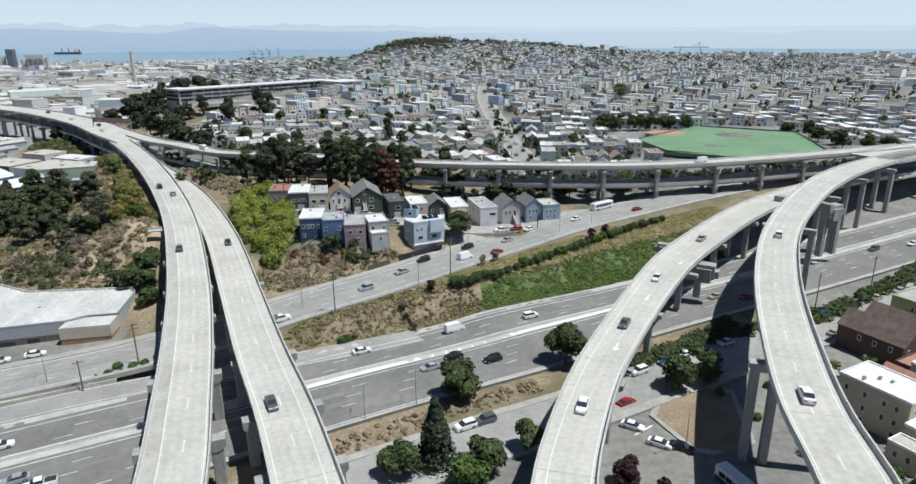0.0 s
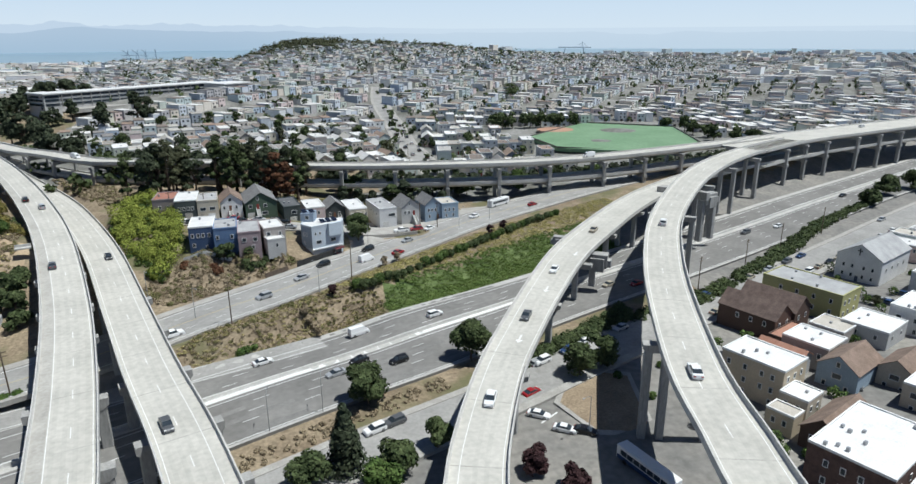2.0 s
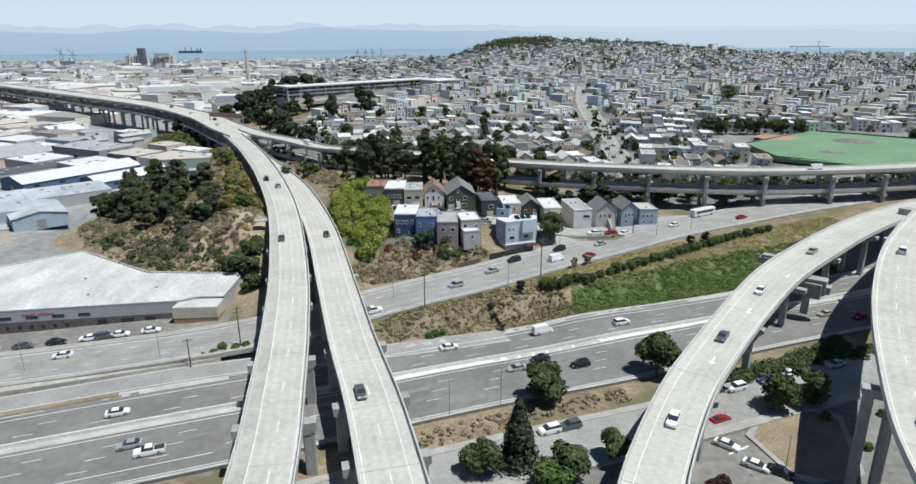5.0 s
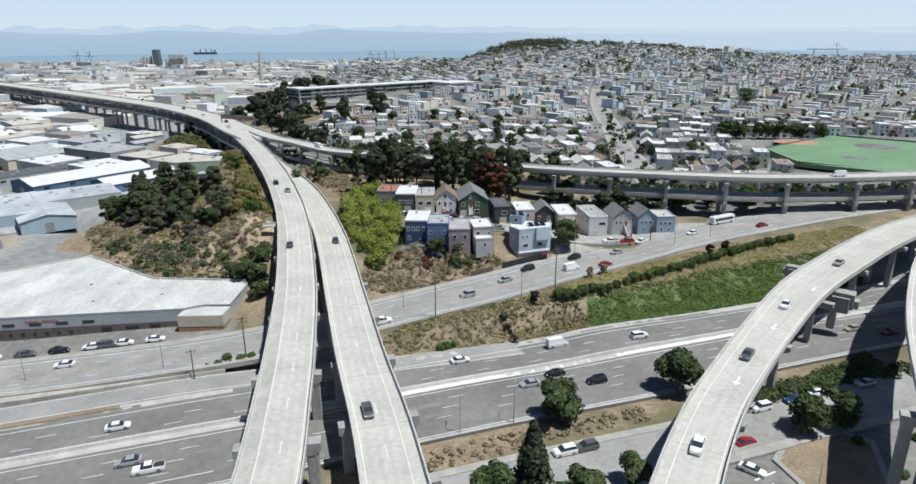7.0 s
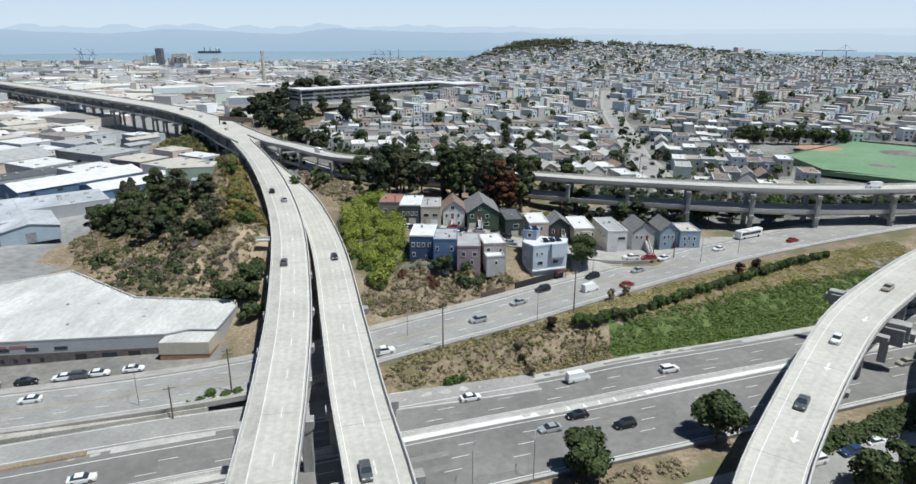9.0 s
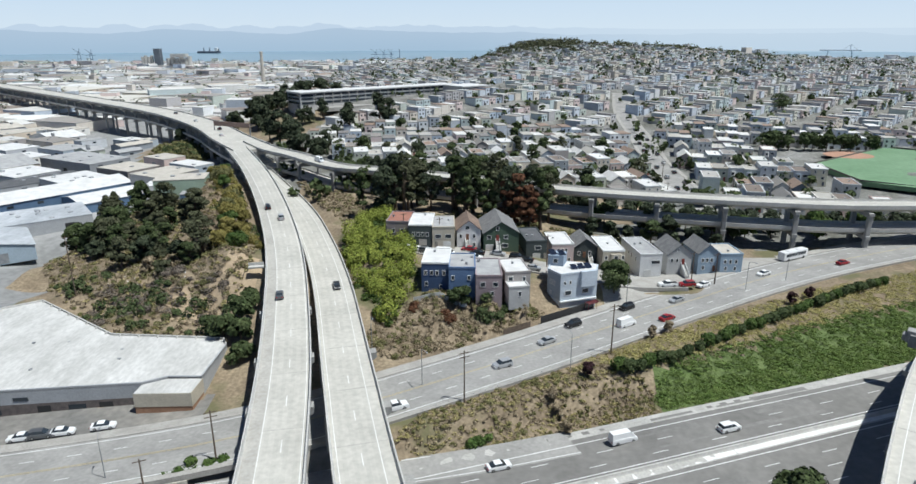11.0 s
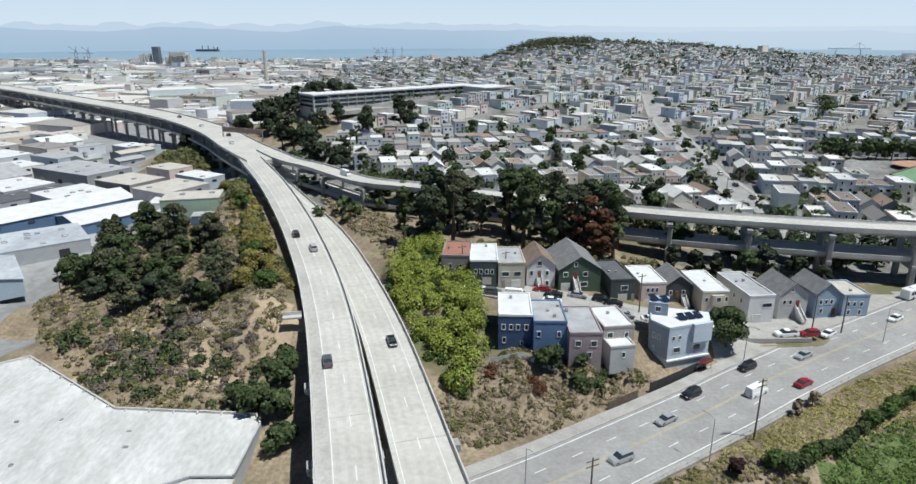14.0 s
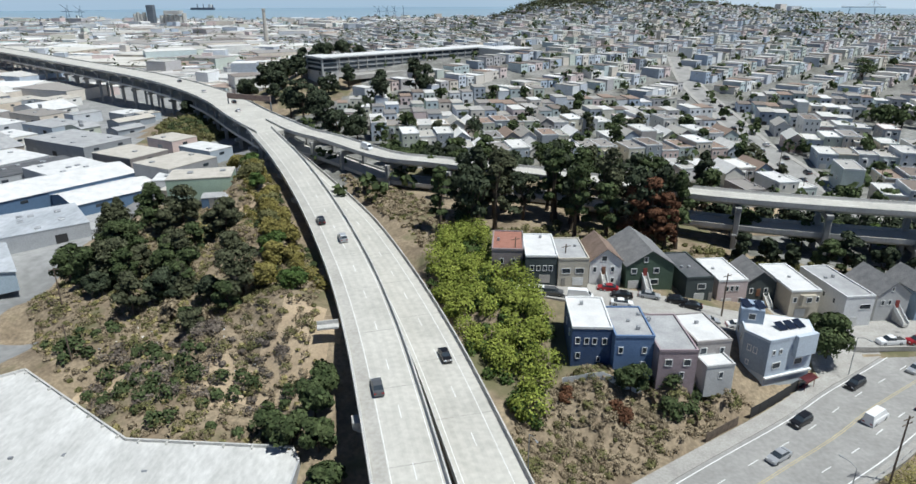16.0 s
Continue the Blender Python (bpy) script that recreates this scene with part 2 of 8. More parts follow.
BOULEVARD = glide([(-420, 32, 1), (-250, 70, 1), (-160, 91.5, 0.7), (-101.5, 105.5, 0.8), (-78, 111, 1.1), (-52, 117.5, 2.0), (-30, 124.5, 3.6), (-10, 132.5, 5.6), (20, 148, 7.2), (60, 173, 7.8), (110, 202, 8.2), (160, 224, 8.4), (230, 250, 9), (330, 285, 9), (600, 370, 8)], 4)
LANE_UP = glide([(-17, 201, 17.8), (-4, 198.5, 16.6), (12, 195, 15.4), (25, 191, 14.0), (40, 190, 11.6), (54, 189, 9.8), (70, 190, 9.2)], 3)
HILL_POINTS = [(-69, 193, 19.5), (-82, 182, 16), (-97, 266, 25.4), (-90, 184, 9.5), (-107, 190, 11), (-127, 214, 10), (-148, 226, 3), (-136, 198, 2.5), (-104, 174, 4), (-66, 165, 5), (-116, 250, 18),
               (-85, 225, 23), (-72, 217, 18.5), (-134, 270, 5), (-166, 282, -1), (-104, 305, 19), (-130, 335, 7), (-57, 168, 9.5), (-95, 140, 1), (-64, 125, 1.2), (-62, 187, 16.5), (-78, 242, 20.5), (-92, 295, 19), (-117, 271, 16.5)]
BANK_POINTS = [(-24, 172, 11), (-31, 200, 12.5), (-22, 150, 8), (-44, 240, 13), (-60, 275, 13.5), (-5, 161, 11.4), (8, 157, 10.4), (-6, 177, 14.4), (-4, 169, 14.3), (4, 175, 14.2), (9, 165, 13.9), (15, 175, 13.8), (19, 165, 13.0), (31, 176, 10.4), (33, 182, 10.4), (-20, 226, 19.5), (15, 222, 17.5), (45, 212, 13.0), (66, 212, 10.2), (-30, 184, 12)]
FAR_POINTS = [(0, 270, 15), (60, 240, 9.5), (110, 225, 8.2), (170, 236, 8.2), (-50, 300, 14), (140, 90, -1.5), (110, 30, -2), (200, 108, -1.5), (60, 20, -2.5), (0, 20, -2.5), (-60, 40, -1), (240, 330, 13), (280, 370, 13), (-90, 340, 12)]
SPOTS = np.array(HILL_POINTS + BANK_POINTS + FAR_POINTS, float)


A_DENSE, B_DENSE = glide(A_CUT, 5), glide(B_CUT, 5)


def shore(x):
    """Where the bay begins, as y over x: far off in the north, nearer in the east."""
    return np.interp(x, [0, 900, 1050, 1180, 1300, 1420, 1520, 1720, 2300, 5200], [9000, 9000, 1950, 1640, 1480, 1440, 1500, 1330, 1060, 600])


def town_height(x, y):
    """The wide country: the flat works to the north, the town on its hill, the shore."""
    v = x * FV[0] + y * FV[1]
    east = smooth(-150, -40, x + 0.12 * (y - 300))
    base = 15 + 9 * smooth(280, 620, y) - 6 * smooth(140, 320, x) * (1 - smooth(420, 700, y)) - 14 * smooth(450, 900, x) * (1 - smooth(900, 1500, y)) * 0.5
    ridge = np.interp(x - 0.16 * (y - 1300), [-80, 10, 60, 110, 160, 225, 300, 370, 440, 520, 640, 800], [0, 0.10, 0.40, 0.80, 1.0, 1.02, 0.97, 0.90, 0.80, 0.60, 0.32, 0.05])
    hill = 38 * ridge * smooth(430, 1330, y) * (1 - smooth(1450, 2100, y))
    school = 10 * np.exp(-(((x + 45) / 110) ** 4 + ((y - 545) / 75) ** 4))
    knoll = 22 * np.exp(-(((x + 150) / 42) ** 2 + ((y - 555) / 60) ** 2)) + 12 * np.exp(-(((x + 190) / 34) ** 2 + ((y - 445) / 60) ** 2))
    t = -3 + east * (base + 3) * (1 - smooth(1500, 2500, y)) + hill + school + knoll - 6 * smooth(900, 2500, y)
    t = -1.5 + (t + 1.5) * smooth(112, 165, v)
    return t - 14 * smooth(2560, 2700, y) - 18 * smooth(-20, 60, y - shore(x))


def ground_height(x, y):
    x, y = np.asarray(x, float), np.asarray(y, float)
    u, v = x * FU[0] + y * FU[1], x * FV[0] + y * FV[1]
    t = town_height(x, y)
    near = (x > -480) & (x < 700) & (y > -400) & (y < 640)
    z = t.copy()
    xs, ys = x[near], y[near]
    us, vs = u[near], v[near]
    p = 2.6
    tot = np.full(xs.shape, 1 / 55.0 ** p)
    acc = t[near] * tot
    def add(d, h, size=1.0):
        w = size / (d * d + 0.3) ** (p / 2)
        return w, w * h
    for sx, sy, sz in SPOTS:
        w, a = add(np.hypot(xs - sx, ys - sy), sz)
        tot, acc = tot + w, acc + a
    w, a = add(np.maximum(0, np.abs(vs - 91.5) - 19.0), -0.75, 10)
    tot, acc = tot + w, acc + a
    w, a = add(np.maximum(0, np.abs(vs - 55.5) - 7.0), -1.6, 10)
    tot, acc = tot + w, acc + a
    w, a = add(np.hypot(np.maximum(0, np.abs(vs - 115.5) - 4.6), np.maximum(0, us + 2)), -0.6, 8)
    tot, acc = tot + w, acc + a
    for line, half in ((BOULEVARD, 11.5), (LANE_UP, 6.5)):
        best, hz = np.full(xs.shape, 1e9), np.zeros(xs.shape)
        for q in line:
            d = np.hypot(xs - q[0], ys - q[1])
            hz = np.where(d < best, q[2], hz)
            best = np.minimum(best, d)
        w, a = add(np.maximum(0, best - np.where(xs < -15, half - 5.0, half)), hz - 0.5, 12)
        tot, acc = tot + w, acc + a
    zz = acc / tot
    for line in (A_DENSE, B_DENSE):
        for q in line:
            d = np.hypot(xs - q[0], ys - q[1])
            zz = np.minimum(zz, q[2] - 2.3 + 1.1 * np.maximum(0, d - 8.2))
    fade = smooth(480, 640, ys) + smooth(500, 700, xs) + smooth(380, 480, -xs) + smooth(250, 400, -ys)
    fade = np.clip(fade, 0, 1)
    z[near] = zz * (1 - fade) + t[near] * fade
    return z


def gz(x, y):
    return float(ground_height(np.array([x]), np.array([y]))[0])


def axis(edges):
    out = []
    for a, b, s in edges:
        out += list(np.arange(a, b, s))
    return np.array(out + [edges[-1][1]])


gx = axis([(-5200, -1200, 250), (-1200, -480, 45), (-480, -150, 6), (-150, 130, 2.2), (130, 330, 4), (330, 700, 12), (700, 1800, 30), (1800, 5200, 200)])
gy = axis([(-2500, -400, 200), (-400, -60, 30), (-60, 20, 5), (20, 100, 3), (100, 290, 2.2), (290, 640, 8), (640, 1600, 24), (1600, 2900, 60)])
GX, GY = np.meshgrid(gx, gy)
GZ = ground_height(GX.ravel(), GY.ravel())
nxg, nyg = len(gx), len(gy)
ground_faces = [(j * nxg + i, j * nxg + i + 1, (j + 1) * nxg + i + 1, (j + 1) * nxg + i) for j in range(nyg - 1) for i in range(nxg - 1)]


def ground_material():
    """Dry grass, brown earth and green patches on the banks; paved grey-beige among the houses."""
    m = mat("dry grass and earth", (0.175, 0.132, 0.086), (0.285, 0.226, 0.15), 7, 0.95, 0.12, 0.3)
    n, l = m.node_tree.nodes, m.node_tree.links
    geo = n.new("ShaderNodeNewGeometry")
    patch = n.new("ShaderNodeTexNoise")
    patch.inputs["Scale"].default_value, patch.inputs["Detail"].default_value = 0.06, 6
    l.new(geo.outputs["Position"], patch.inputs["Vector"])
    r = n.new("ShaderNodeMapRange")
    r.inputs["From Min"].default_value, r.inputs["From Max"].default_value = 0.52, 0.62
    l.new(patch.outputs["Fac"], r.inputs["Value"])
    green = n.new("ShaderNodeMix")
    green.data_type = "RGBA"
    green.inputs["B"].default_value = (0.13, 0.122, 0.06, 1)
    hsv = next(k for k in n if k.type == "HUE_SAT")
    l.new(hsv.outputs["Color"], green.inputs["A"])
    l.new(r.outputs["Result"], green.inputs["Factor"])
    l.new(green.outputs["Result"], n["Principled BSDF"].inputs["Base Color"])
    return m


M_GROUND = ground_material()
M_IVY = mat("green ground cover", (0.08, 0.12, 0.032), (0.125, 0.165, 0.055), 5, 0.9, 0.15, 0.4)
M_TOWN = mat("town ground, paving and yards", (0.12, 0.118, 0.098), (0.24, 0.235, 0.22), 14, 0.95, 0.0, 0.35)
M_WORKS = mat("yard asphalt of the works", (0.20, 0.20, 0.195), (0.30, 0.298, 0.29), 25, 0.95, 0.0, 0.2)
M_FLAT = mat("street-level asphalt and dirt", (0.16, 0.155, 0.145), (0.24, 0.225, 0.20), 14, 0.95, 0.0, 0.2)
fc = np.array([[(GX.ravel()[f[0]] + GX.ravel()[f[2]]) / 2, (GY.ravel()[f[0]] + GY.ravel()[f[2]]) / 2] for f in ground_faces])
fvv = fc[:, 0] * FV[0] + fc[:, 1] * FV[1]
gi = np.zeros(len(fc), int)
gi[(fc[:, 1] > 300) | (fc[:, 0] > 330)] = 1
gi[(fc[:, 0] < -158) | ((fc[:, 0] + 0.45 * (fc[:, 1] - 300) < -150) & (fc[:, 1] > 300))] = 2
gi[(fc[:, 0] < -146) & (fc[:, 1] > 200)] = 2
gi[(fc[:, 0] < -131) & (fc[:, 1] <= 200)] = 2
# darker town tone under the viaduct, partly painted in for its shade
gi[(fc[:, 0] > 30) & (fc[:, 1] > np.interp(fc[:, 0], [30, 60, 110, 160, 240], [262, 232, 224, 232, 262]))] = 1
gi[(fc[:, 0] > 150) & (fvv < 135)] = 3
# far ground takes the paler yard tone to stand in for haze
gi[fc[:, 1] > 1250] = 2
gi[(fc[:, 0] > -60) & (fc[:, 0] < 72) & (fc[:, 1] > 255) & (fc[:, 1] < 316 - 0.15 * fc[:, 0])] = 0
gi[(fvv < 62) & (fc[:, 1] < 290)] = 3
gi[(fc[:, 0] < -18 + 0.0 * fvv) & (fvv > 62) & (fvv < 131)] = 3
gi[(fc[:, 0] > -60) & (fvv > 62) & (fvv < 72) & (fc[:, 0] < 150)] = 0
gi[((fc[:, 0] + 165) / 70) ** 2 + ((fc[:, 1] - 545) / 95) ** 2 < 1] = 0
gi[((fc[:, 0] + 178) / 30) ** 2 + ((fc[:, 1] - 445) / 60) ** 2 < 1] = 0
near_edge = np.interp(fc[:, 0], [-10, 20, 60, 110, 160], [119, 123, 133, 150, 160])
low_edge = np.interp(fc[:, 0], [46, 58, 81, 108, 126, 150], [121, 121.5, 123.5, 127.5, 129, 131])
gi[(fc[:, 0] > 47) & (fc[:, 0] < 150) & (fvv > 111) & (fvv < low_edge)] = 4
jig = np.array([noise.noise(Vector((p[0] * 0.11, p[1] * 0.11, 4.2))) for p in fc]) if len(fc) < 200000 else 0.0
for cx, cy, rx, ry in ((-64, 180, 9, 13), (-92, 256, 6, 17), (-72, 205, 5, 8), (-101, 176, 12, 4), (80, 279, 12, 6), (-78, 172, 7, 5)):
    gi[(((fc[:, 0] - cx) / rx) ** 2 + ((fc[:, 1] - cy) / ry) ** 2 + 0.9 * jig < 0.8) & (gi != 4)] = 5
px_, py_ = fc[:, 0], fc[:, 1]
gi[(px_ > 44) & (px_ < 118) & (py_ > np.interp(px_, [44, 118], [176, 212])) & (py_ < np.interp(px_, [44, 66, 90, 118], [200, 208, 214, 219]))] = 6
gi[(px_ < -56) & (px_ > -140) & (py_ > 104) & (py_ < 132 + 0.1 * (px_ + 100))] = 3
ground = raw("ground", list(zip(GX.ravel(), GY.ravel(), GZ)), ground_faces, (M_GROUND, M_TOWN, M_WORKS, M_FLAT, M_IVY, M_SAND, M_WALK), smooth=True, index=gi.tolist())
tagged(ground, "dry grassy slopes, bare earth and paved town ground", "ground", kind="structure")

# ---- the bay and the far shore ----
M_WATER = mat("bay water", (0.11, 0.19, 0.25), (0.14, 0.225, 0.285), 500, 0.3, 0.0, 0.04)
bm = bmesh.new()
prism(bm, [(-5300, 2450), (880, 2450), (980, 1800), (1250, 1420), (1600, 1250), (2300, 950), (5300, 500), (5300, 4960), (-5300, 4960)], -16.0, -13.0)
tagged(part("water", bm, M_WATER), "calm blue-grey bay water beyond the town", "bay", kind="structure")


def backdrop():
    """Far water and, over it, the hazy hills across the bay, on an arc at the end of the view."""
    m = bpy.data.materials.new("hazy distance")
    m.use_nodes = True
    n, l = m.node_tree.nodes, m.node_tree.links
    n.remove(n["Principled BSDF"])
    em = n.new("ShaderNodeEmission")
    att = n.new("ShaderNodeAttribute")
    att.attribute_name = "tone"
    l.new(att.outputs["Color"], em.inputs["Color"])
    l.new(em.outputs["Emission"], n["Material Output"].inputs["Surface"])
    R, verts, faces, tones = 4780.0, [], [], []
    # Haze and sky brightness are put into these glowing tones.
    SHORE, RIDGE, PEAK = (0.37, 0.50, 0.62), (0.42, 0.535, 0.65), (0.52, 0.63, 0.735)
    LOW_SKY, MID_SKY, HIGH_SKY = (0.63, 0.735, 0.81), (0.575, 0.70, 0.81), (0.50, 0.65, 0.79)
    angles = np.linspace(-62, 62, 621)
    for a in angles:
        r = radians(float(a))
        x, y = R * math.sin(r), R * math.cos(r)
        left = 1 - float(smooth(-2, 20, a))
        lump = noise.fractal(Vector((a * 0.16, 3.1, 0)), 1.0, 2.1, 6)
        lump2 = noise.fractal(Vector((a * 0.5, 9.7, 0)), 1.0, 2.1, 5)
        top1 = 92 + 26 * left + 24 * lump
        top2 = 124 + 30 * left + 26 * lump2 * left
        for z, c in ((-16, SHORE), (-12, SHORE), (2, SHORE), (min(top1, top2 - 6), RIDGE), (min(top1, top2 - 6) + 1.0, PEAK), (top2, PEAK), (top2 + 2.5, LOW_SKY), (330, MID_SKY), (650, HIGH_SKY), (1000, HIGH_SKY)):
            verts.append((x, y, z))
            # painted haze: hills to the right fade towards the low sky tone
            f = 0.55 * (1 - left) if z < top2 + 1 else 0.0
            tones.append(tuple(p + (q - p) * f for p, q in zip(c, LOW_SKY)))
    for i in range(len(angles) - 1):
        for k in range(9):
            faces.append((10 * i + k, 10 * (i + 1) + k, 10 * (i + 1) + k + 1, 10 * i + k + 1))
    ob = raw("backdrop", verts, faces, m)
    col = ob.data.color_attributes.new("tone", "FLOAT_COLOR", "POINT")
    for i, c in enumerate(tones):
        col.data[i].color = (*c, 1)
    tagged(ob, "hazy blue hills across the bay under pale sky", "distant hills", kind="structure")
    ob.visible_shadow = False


backdrop()

# ---- roads ----
FREEWAY = np.array([uv(u, 91.5, 0.0) for u in np.arange(-420, 700, 4.0)])


def road(name, label, pts, half0, half1, material, depth=1.1):
    bm = bmesh.new()
    n = max(2, int(abs(half0 - half1) / 2.5))
    sweep(bm, pts, [(half0 + (half1 - half0) * k / n, 0.0) for k in range(n + 1)] + [(half1, -depth), (half0, -depth)])
    return tagged(part(name, bm, material), label, "road", kind="structure")


def lines(name, draw, parent, material=M_LINE):
    bm = bmesh.new()
    draw(bm)
    return part(name, bm, material, parent)


freeway = road("freeway_road", "wide grey asphalt freeway with white lane lines", FREEWAY, 18.8, -19.0, M_ASPH)
off = lambda v: v - 91.5
lines("shoulder", lambda b: (strip(b, FREEWAY, off(107.6), off(110.2), 0.008), strip(b, FREEWAY, off(72.6), off(73.4), 0.012)), freeway, M_PALE)
lines("median_band", lambda b: strip(b, FREEWAY, lambda i: off(92.2), lambda i: off(94.9 + 0.6 * float(smooth(142, 90, i))), 0.016), freeway, M_PALE)


def freeway_lines(b):
    for v in (105.9, 96.0, 91.0, 73.8):
        strip(b, FREEWAY, off(v) - 0.11, off(v) + 0.11, 0.05)
    for v in (102.0, 98.2):
        dashes(b, FREEWAY, off(v), 0.05, start=3.0 + v)
    for v in (87.5, 83.7, 80.0):
        dashes(b, FREEWAY, off(v), 0.05, start=v * 0.7)
    strip(b, FREEWAY[:102], off(77.6) - 0.11, off(77.6) + 0.11, 0.05)


lines("lane_marking", freeway_lines, freeway)
GORE = np.array([uv(u, 93.5, 0.0) for u in np.arange(19, 150, 3.0)])
lines("gore_paint", lambda b: strip(b, GORE, lambda i: 1.3 - 0.012 * i, lambda i: -1.25 + 0.012 * i, 0.02), freeway)
r0 = random.Random(6)


def stains(b):
    for _ in range(60):
        u, v, k = r0.uniform(-110, 150), r0.choice((99.9, 103.8, 85.5, 81.8, 108.5, 76.0)) + r0.uniform(-0.6, 0.6), r0.uniform(4, 22)
        row = np.array([uv(u + q, v, 0.0) for q in np.linspace(0, k, 5)])
        w = r0.uniform(0.25, 0.9)
        strip(b, row, w, -w, 0.010 + 0.00015 * _)


lines("asphalt_patch", stains, freeway, mat("worn asphalt patch", (0.17, 0.165, 0.155), (0.23, 0.222, 0.208), 6, 0.9, 0, 0.12))
bm = bmesh.new()
sweep(bm, FREEWAY, [(off(93.9), 0), (off(94.05), 0.3), (off(94.15), 0.85), (off(94.45), 0.85), (off(94.55), 0.3), (off(94.7), 0)])
tagged(part("median_barrier", bm, M_CONC), "low pale concrete barrier between the carriageways", "barrier", kind="structure")

# the slip road that leaves the freeway, with its kerb strips
SLIP = glide([uv(62, 106.8, 0.013), uv(40, 107.6, 0.013), uv(16, 110, 0.02), uv(-8, 113.4, 0.05), uv(-40, 114.2, 0.1), uv(-120, 114.4, 0.1), uv(-420, 114.4, 0.1)], 5)
slip = road("slip_road", "pale grey slip road beside the freeway", SLIP, 4.1, -4.1, M_ROAD)
lines("lane_marking", lambda b: (strip(b, SLIP, 3.4, 3.58, 0.02), strip(b, SLIP[6:], -3.58, -3.4, 0.02)), slip)
KERB_ROW = glide([uv(-14, 120.2, 0.5), uv(-40, 120.8, 0.4), uv(-120, 122.6, 0.3), uv(-420, 123, 0.3)], 5)
bm = bmesh.new()
sweep(bm, KERB_ROW, [(2.4, -0.8), (2.35, 0.55), (2.0, 0.55), (1.9, 0.12), (-4.4, 0.5), (-4.5, -0.8)])
tagged(part("traffic_island", bm, mat("dusty concrete strip", (0.33, 0.31, 0.265), (0.45, 0.425, 0.37), 3, 0.95, 0.02, 0.22)), "dusty pale strip and low wall between the roads", "traffic island", kind="structure")
DITCH = np.array([uv(u, 109.2, 0.0) for u in np.arange(-37, -300, -5.0)])
bm = bmesh.new()
sweep(bm, DITCH, [(1.0, -0.3), (0.8, 0.35), (0.1, 0.5), (-0.7, 0.3), (-1.0, -0.3)])
tagged(part("traffic_island", bm, M_SOIL), "narrow weedy earth ridge beside the slip road", "traffic island", kind="structure")

FRONTAGE = np.array([uv(u, 55.5, -1.0) for u in np.arange(-300, 520, 6.0)])
frontage = road("frontage_road", "grey asphalt side street with parked cars", FRONTAGE, 6.0, -6.0, M_ROAD)
boulevard = road("boulevard_road", "pale grey asphalt boulevard with dashed lanes", BOULEVARD, 8.2, -8.2, M_ROAD)


def boulevard_lines(b):
    for o in (-7.6, 7.4):
        strip(b, BOULEVARD, o - 0.1, o + 0.1, 0.03)
    for o in (-3.9, 3.7):
        dashes(b, BOULEVARD, o, 0.03, 2.6, 6.0, 0.16)


lines("lane_marking", boulevard_lines, boulevard)
lines("centre_line", lambda b: (strip(b, BOULEVARD, -0.28, -0.12, 0.03), strip(b, BOULEVARD, 0.08, 0.24, 0.03)), boulevard, M_YELLOW)


def kerbed(name, label, pts, o0, o1, rise=0.15):
    bm = bmesh.new()
    sweep(bm, pts, [(o0, rise), (o1, rise), (o1, -1.1), (o0, -1.1)])
    return tagged(part(name, bm, M_WALK), label, "pavement", kind="structure")


kerbed("pavement", "concrete pavement along the boulevard below the houses", BOULEVARD, 11.2, 8.2)
kerbed("pavement", "narrow concrete kerb on the boulevard's lower side", BOULEVARD, -8.2, -9.6)
kerbed("pavement", "concrete pavement along the side street", FRONTAGE, 8.0, 6.0)
kerbed("pavement", "concrete pavement before the town blocks", FRONTAGE, -6.0, -8.4)
LANE_ROAD = road("lane_road", "pale concrete dead-end street between house rows", LANE_UP, 5.6, -5.0, M_WALK)

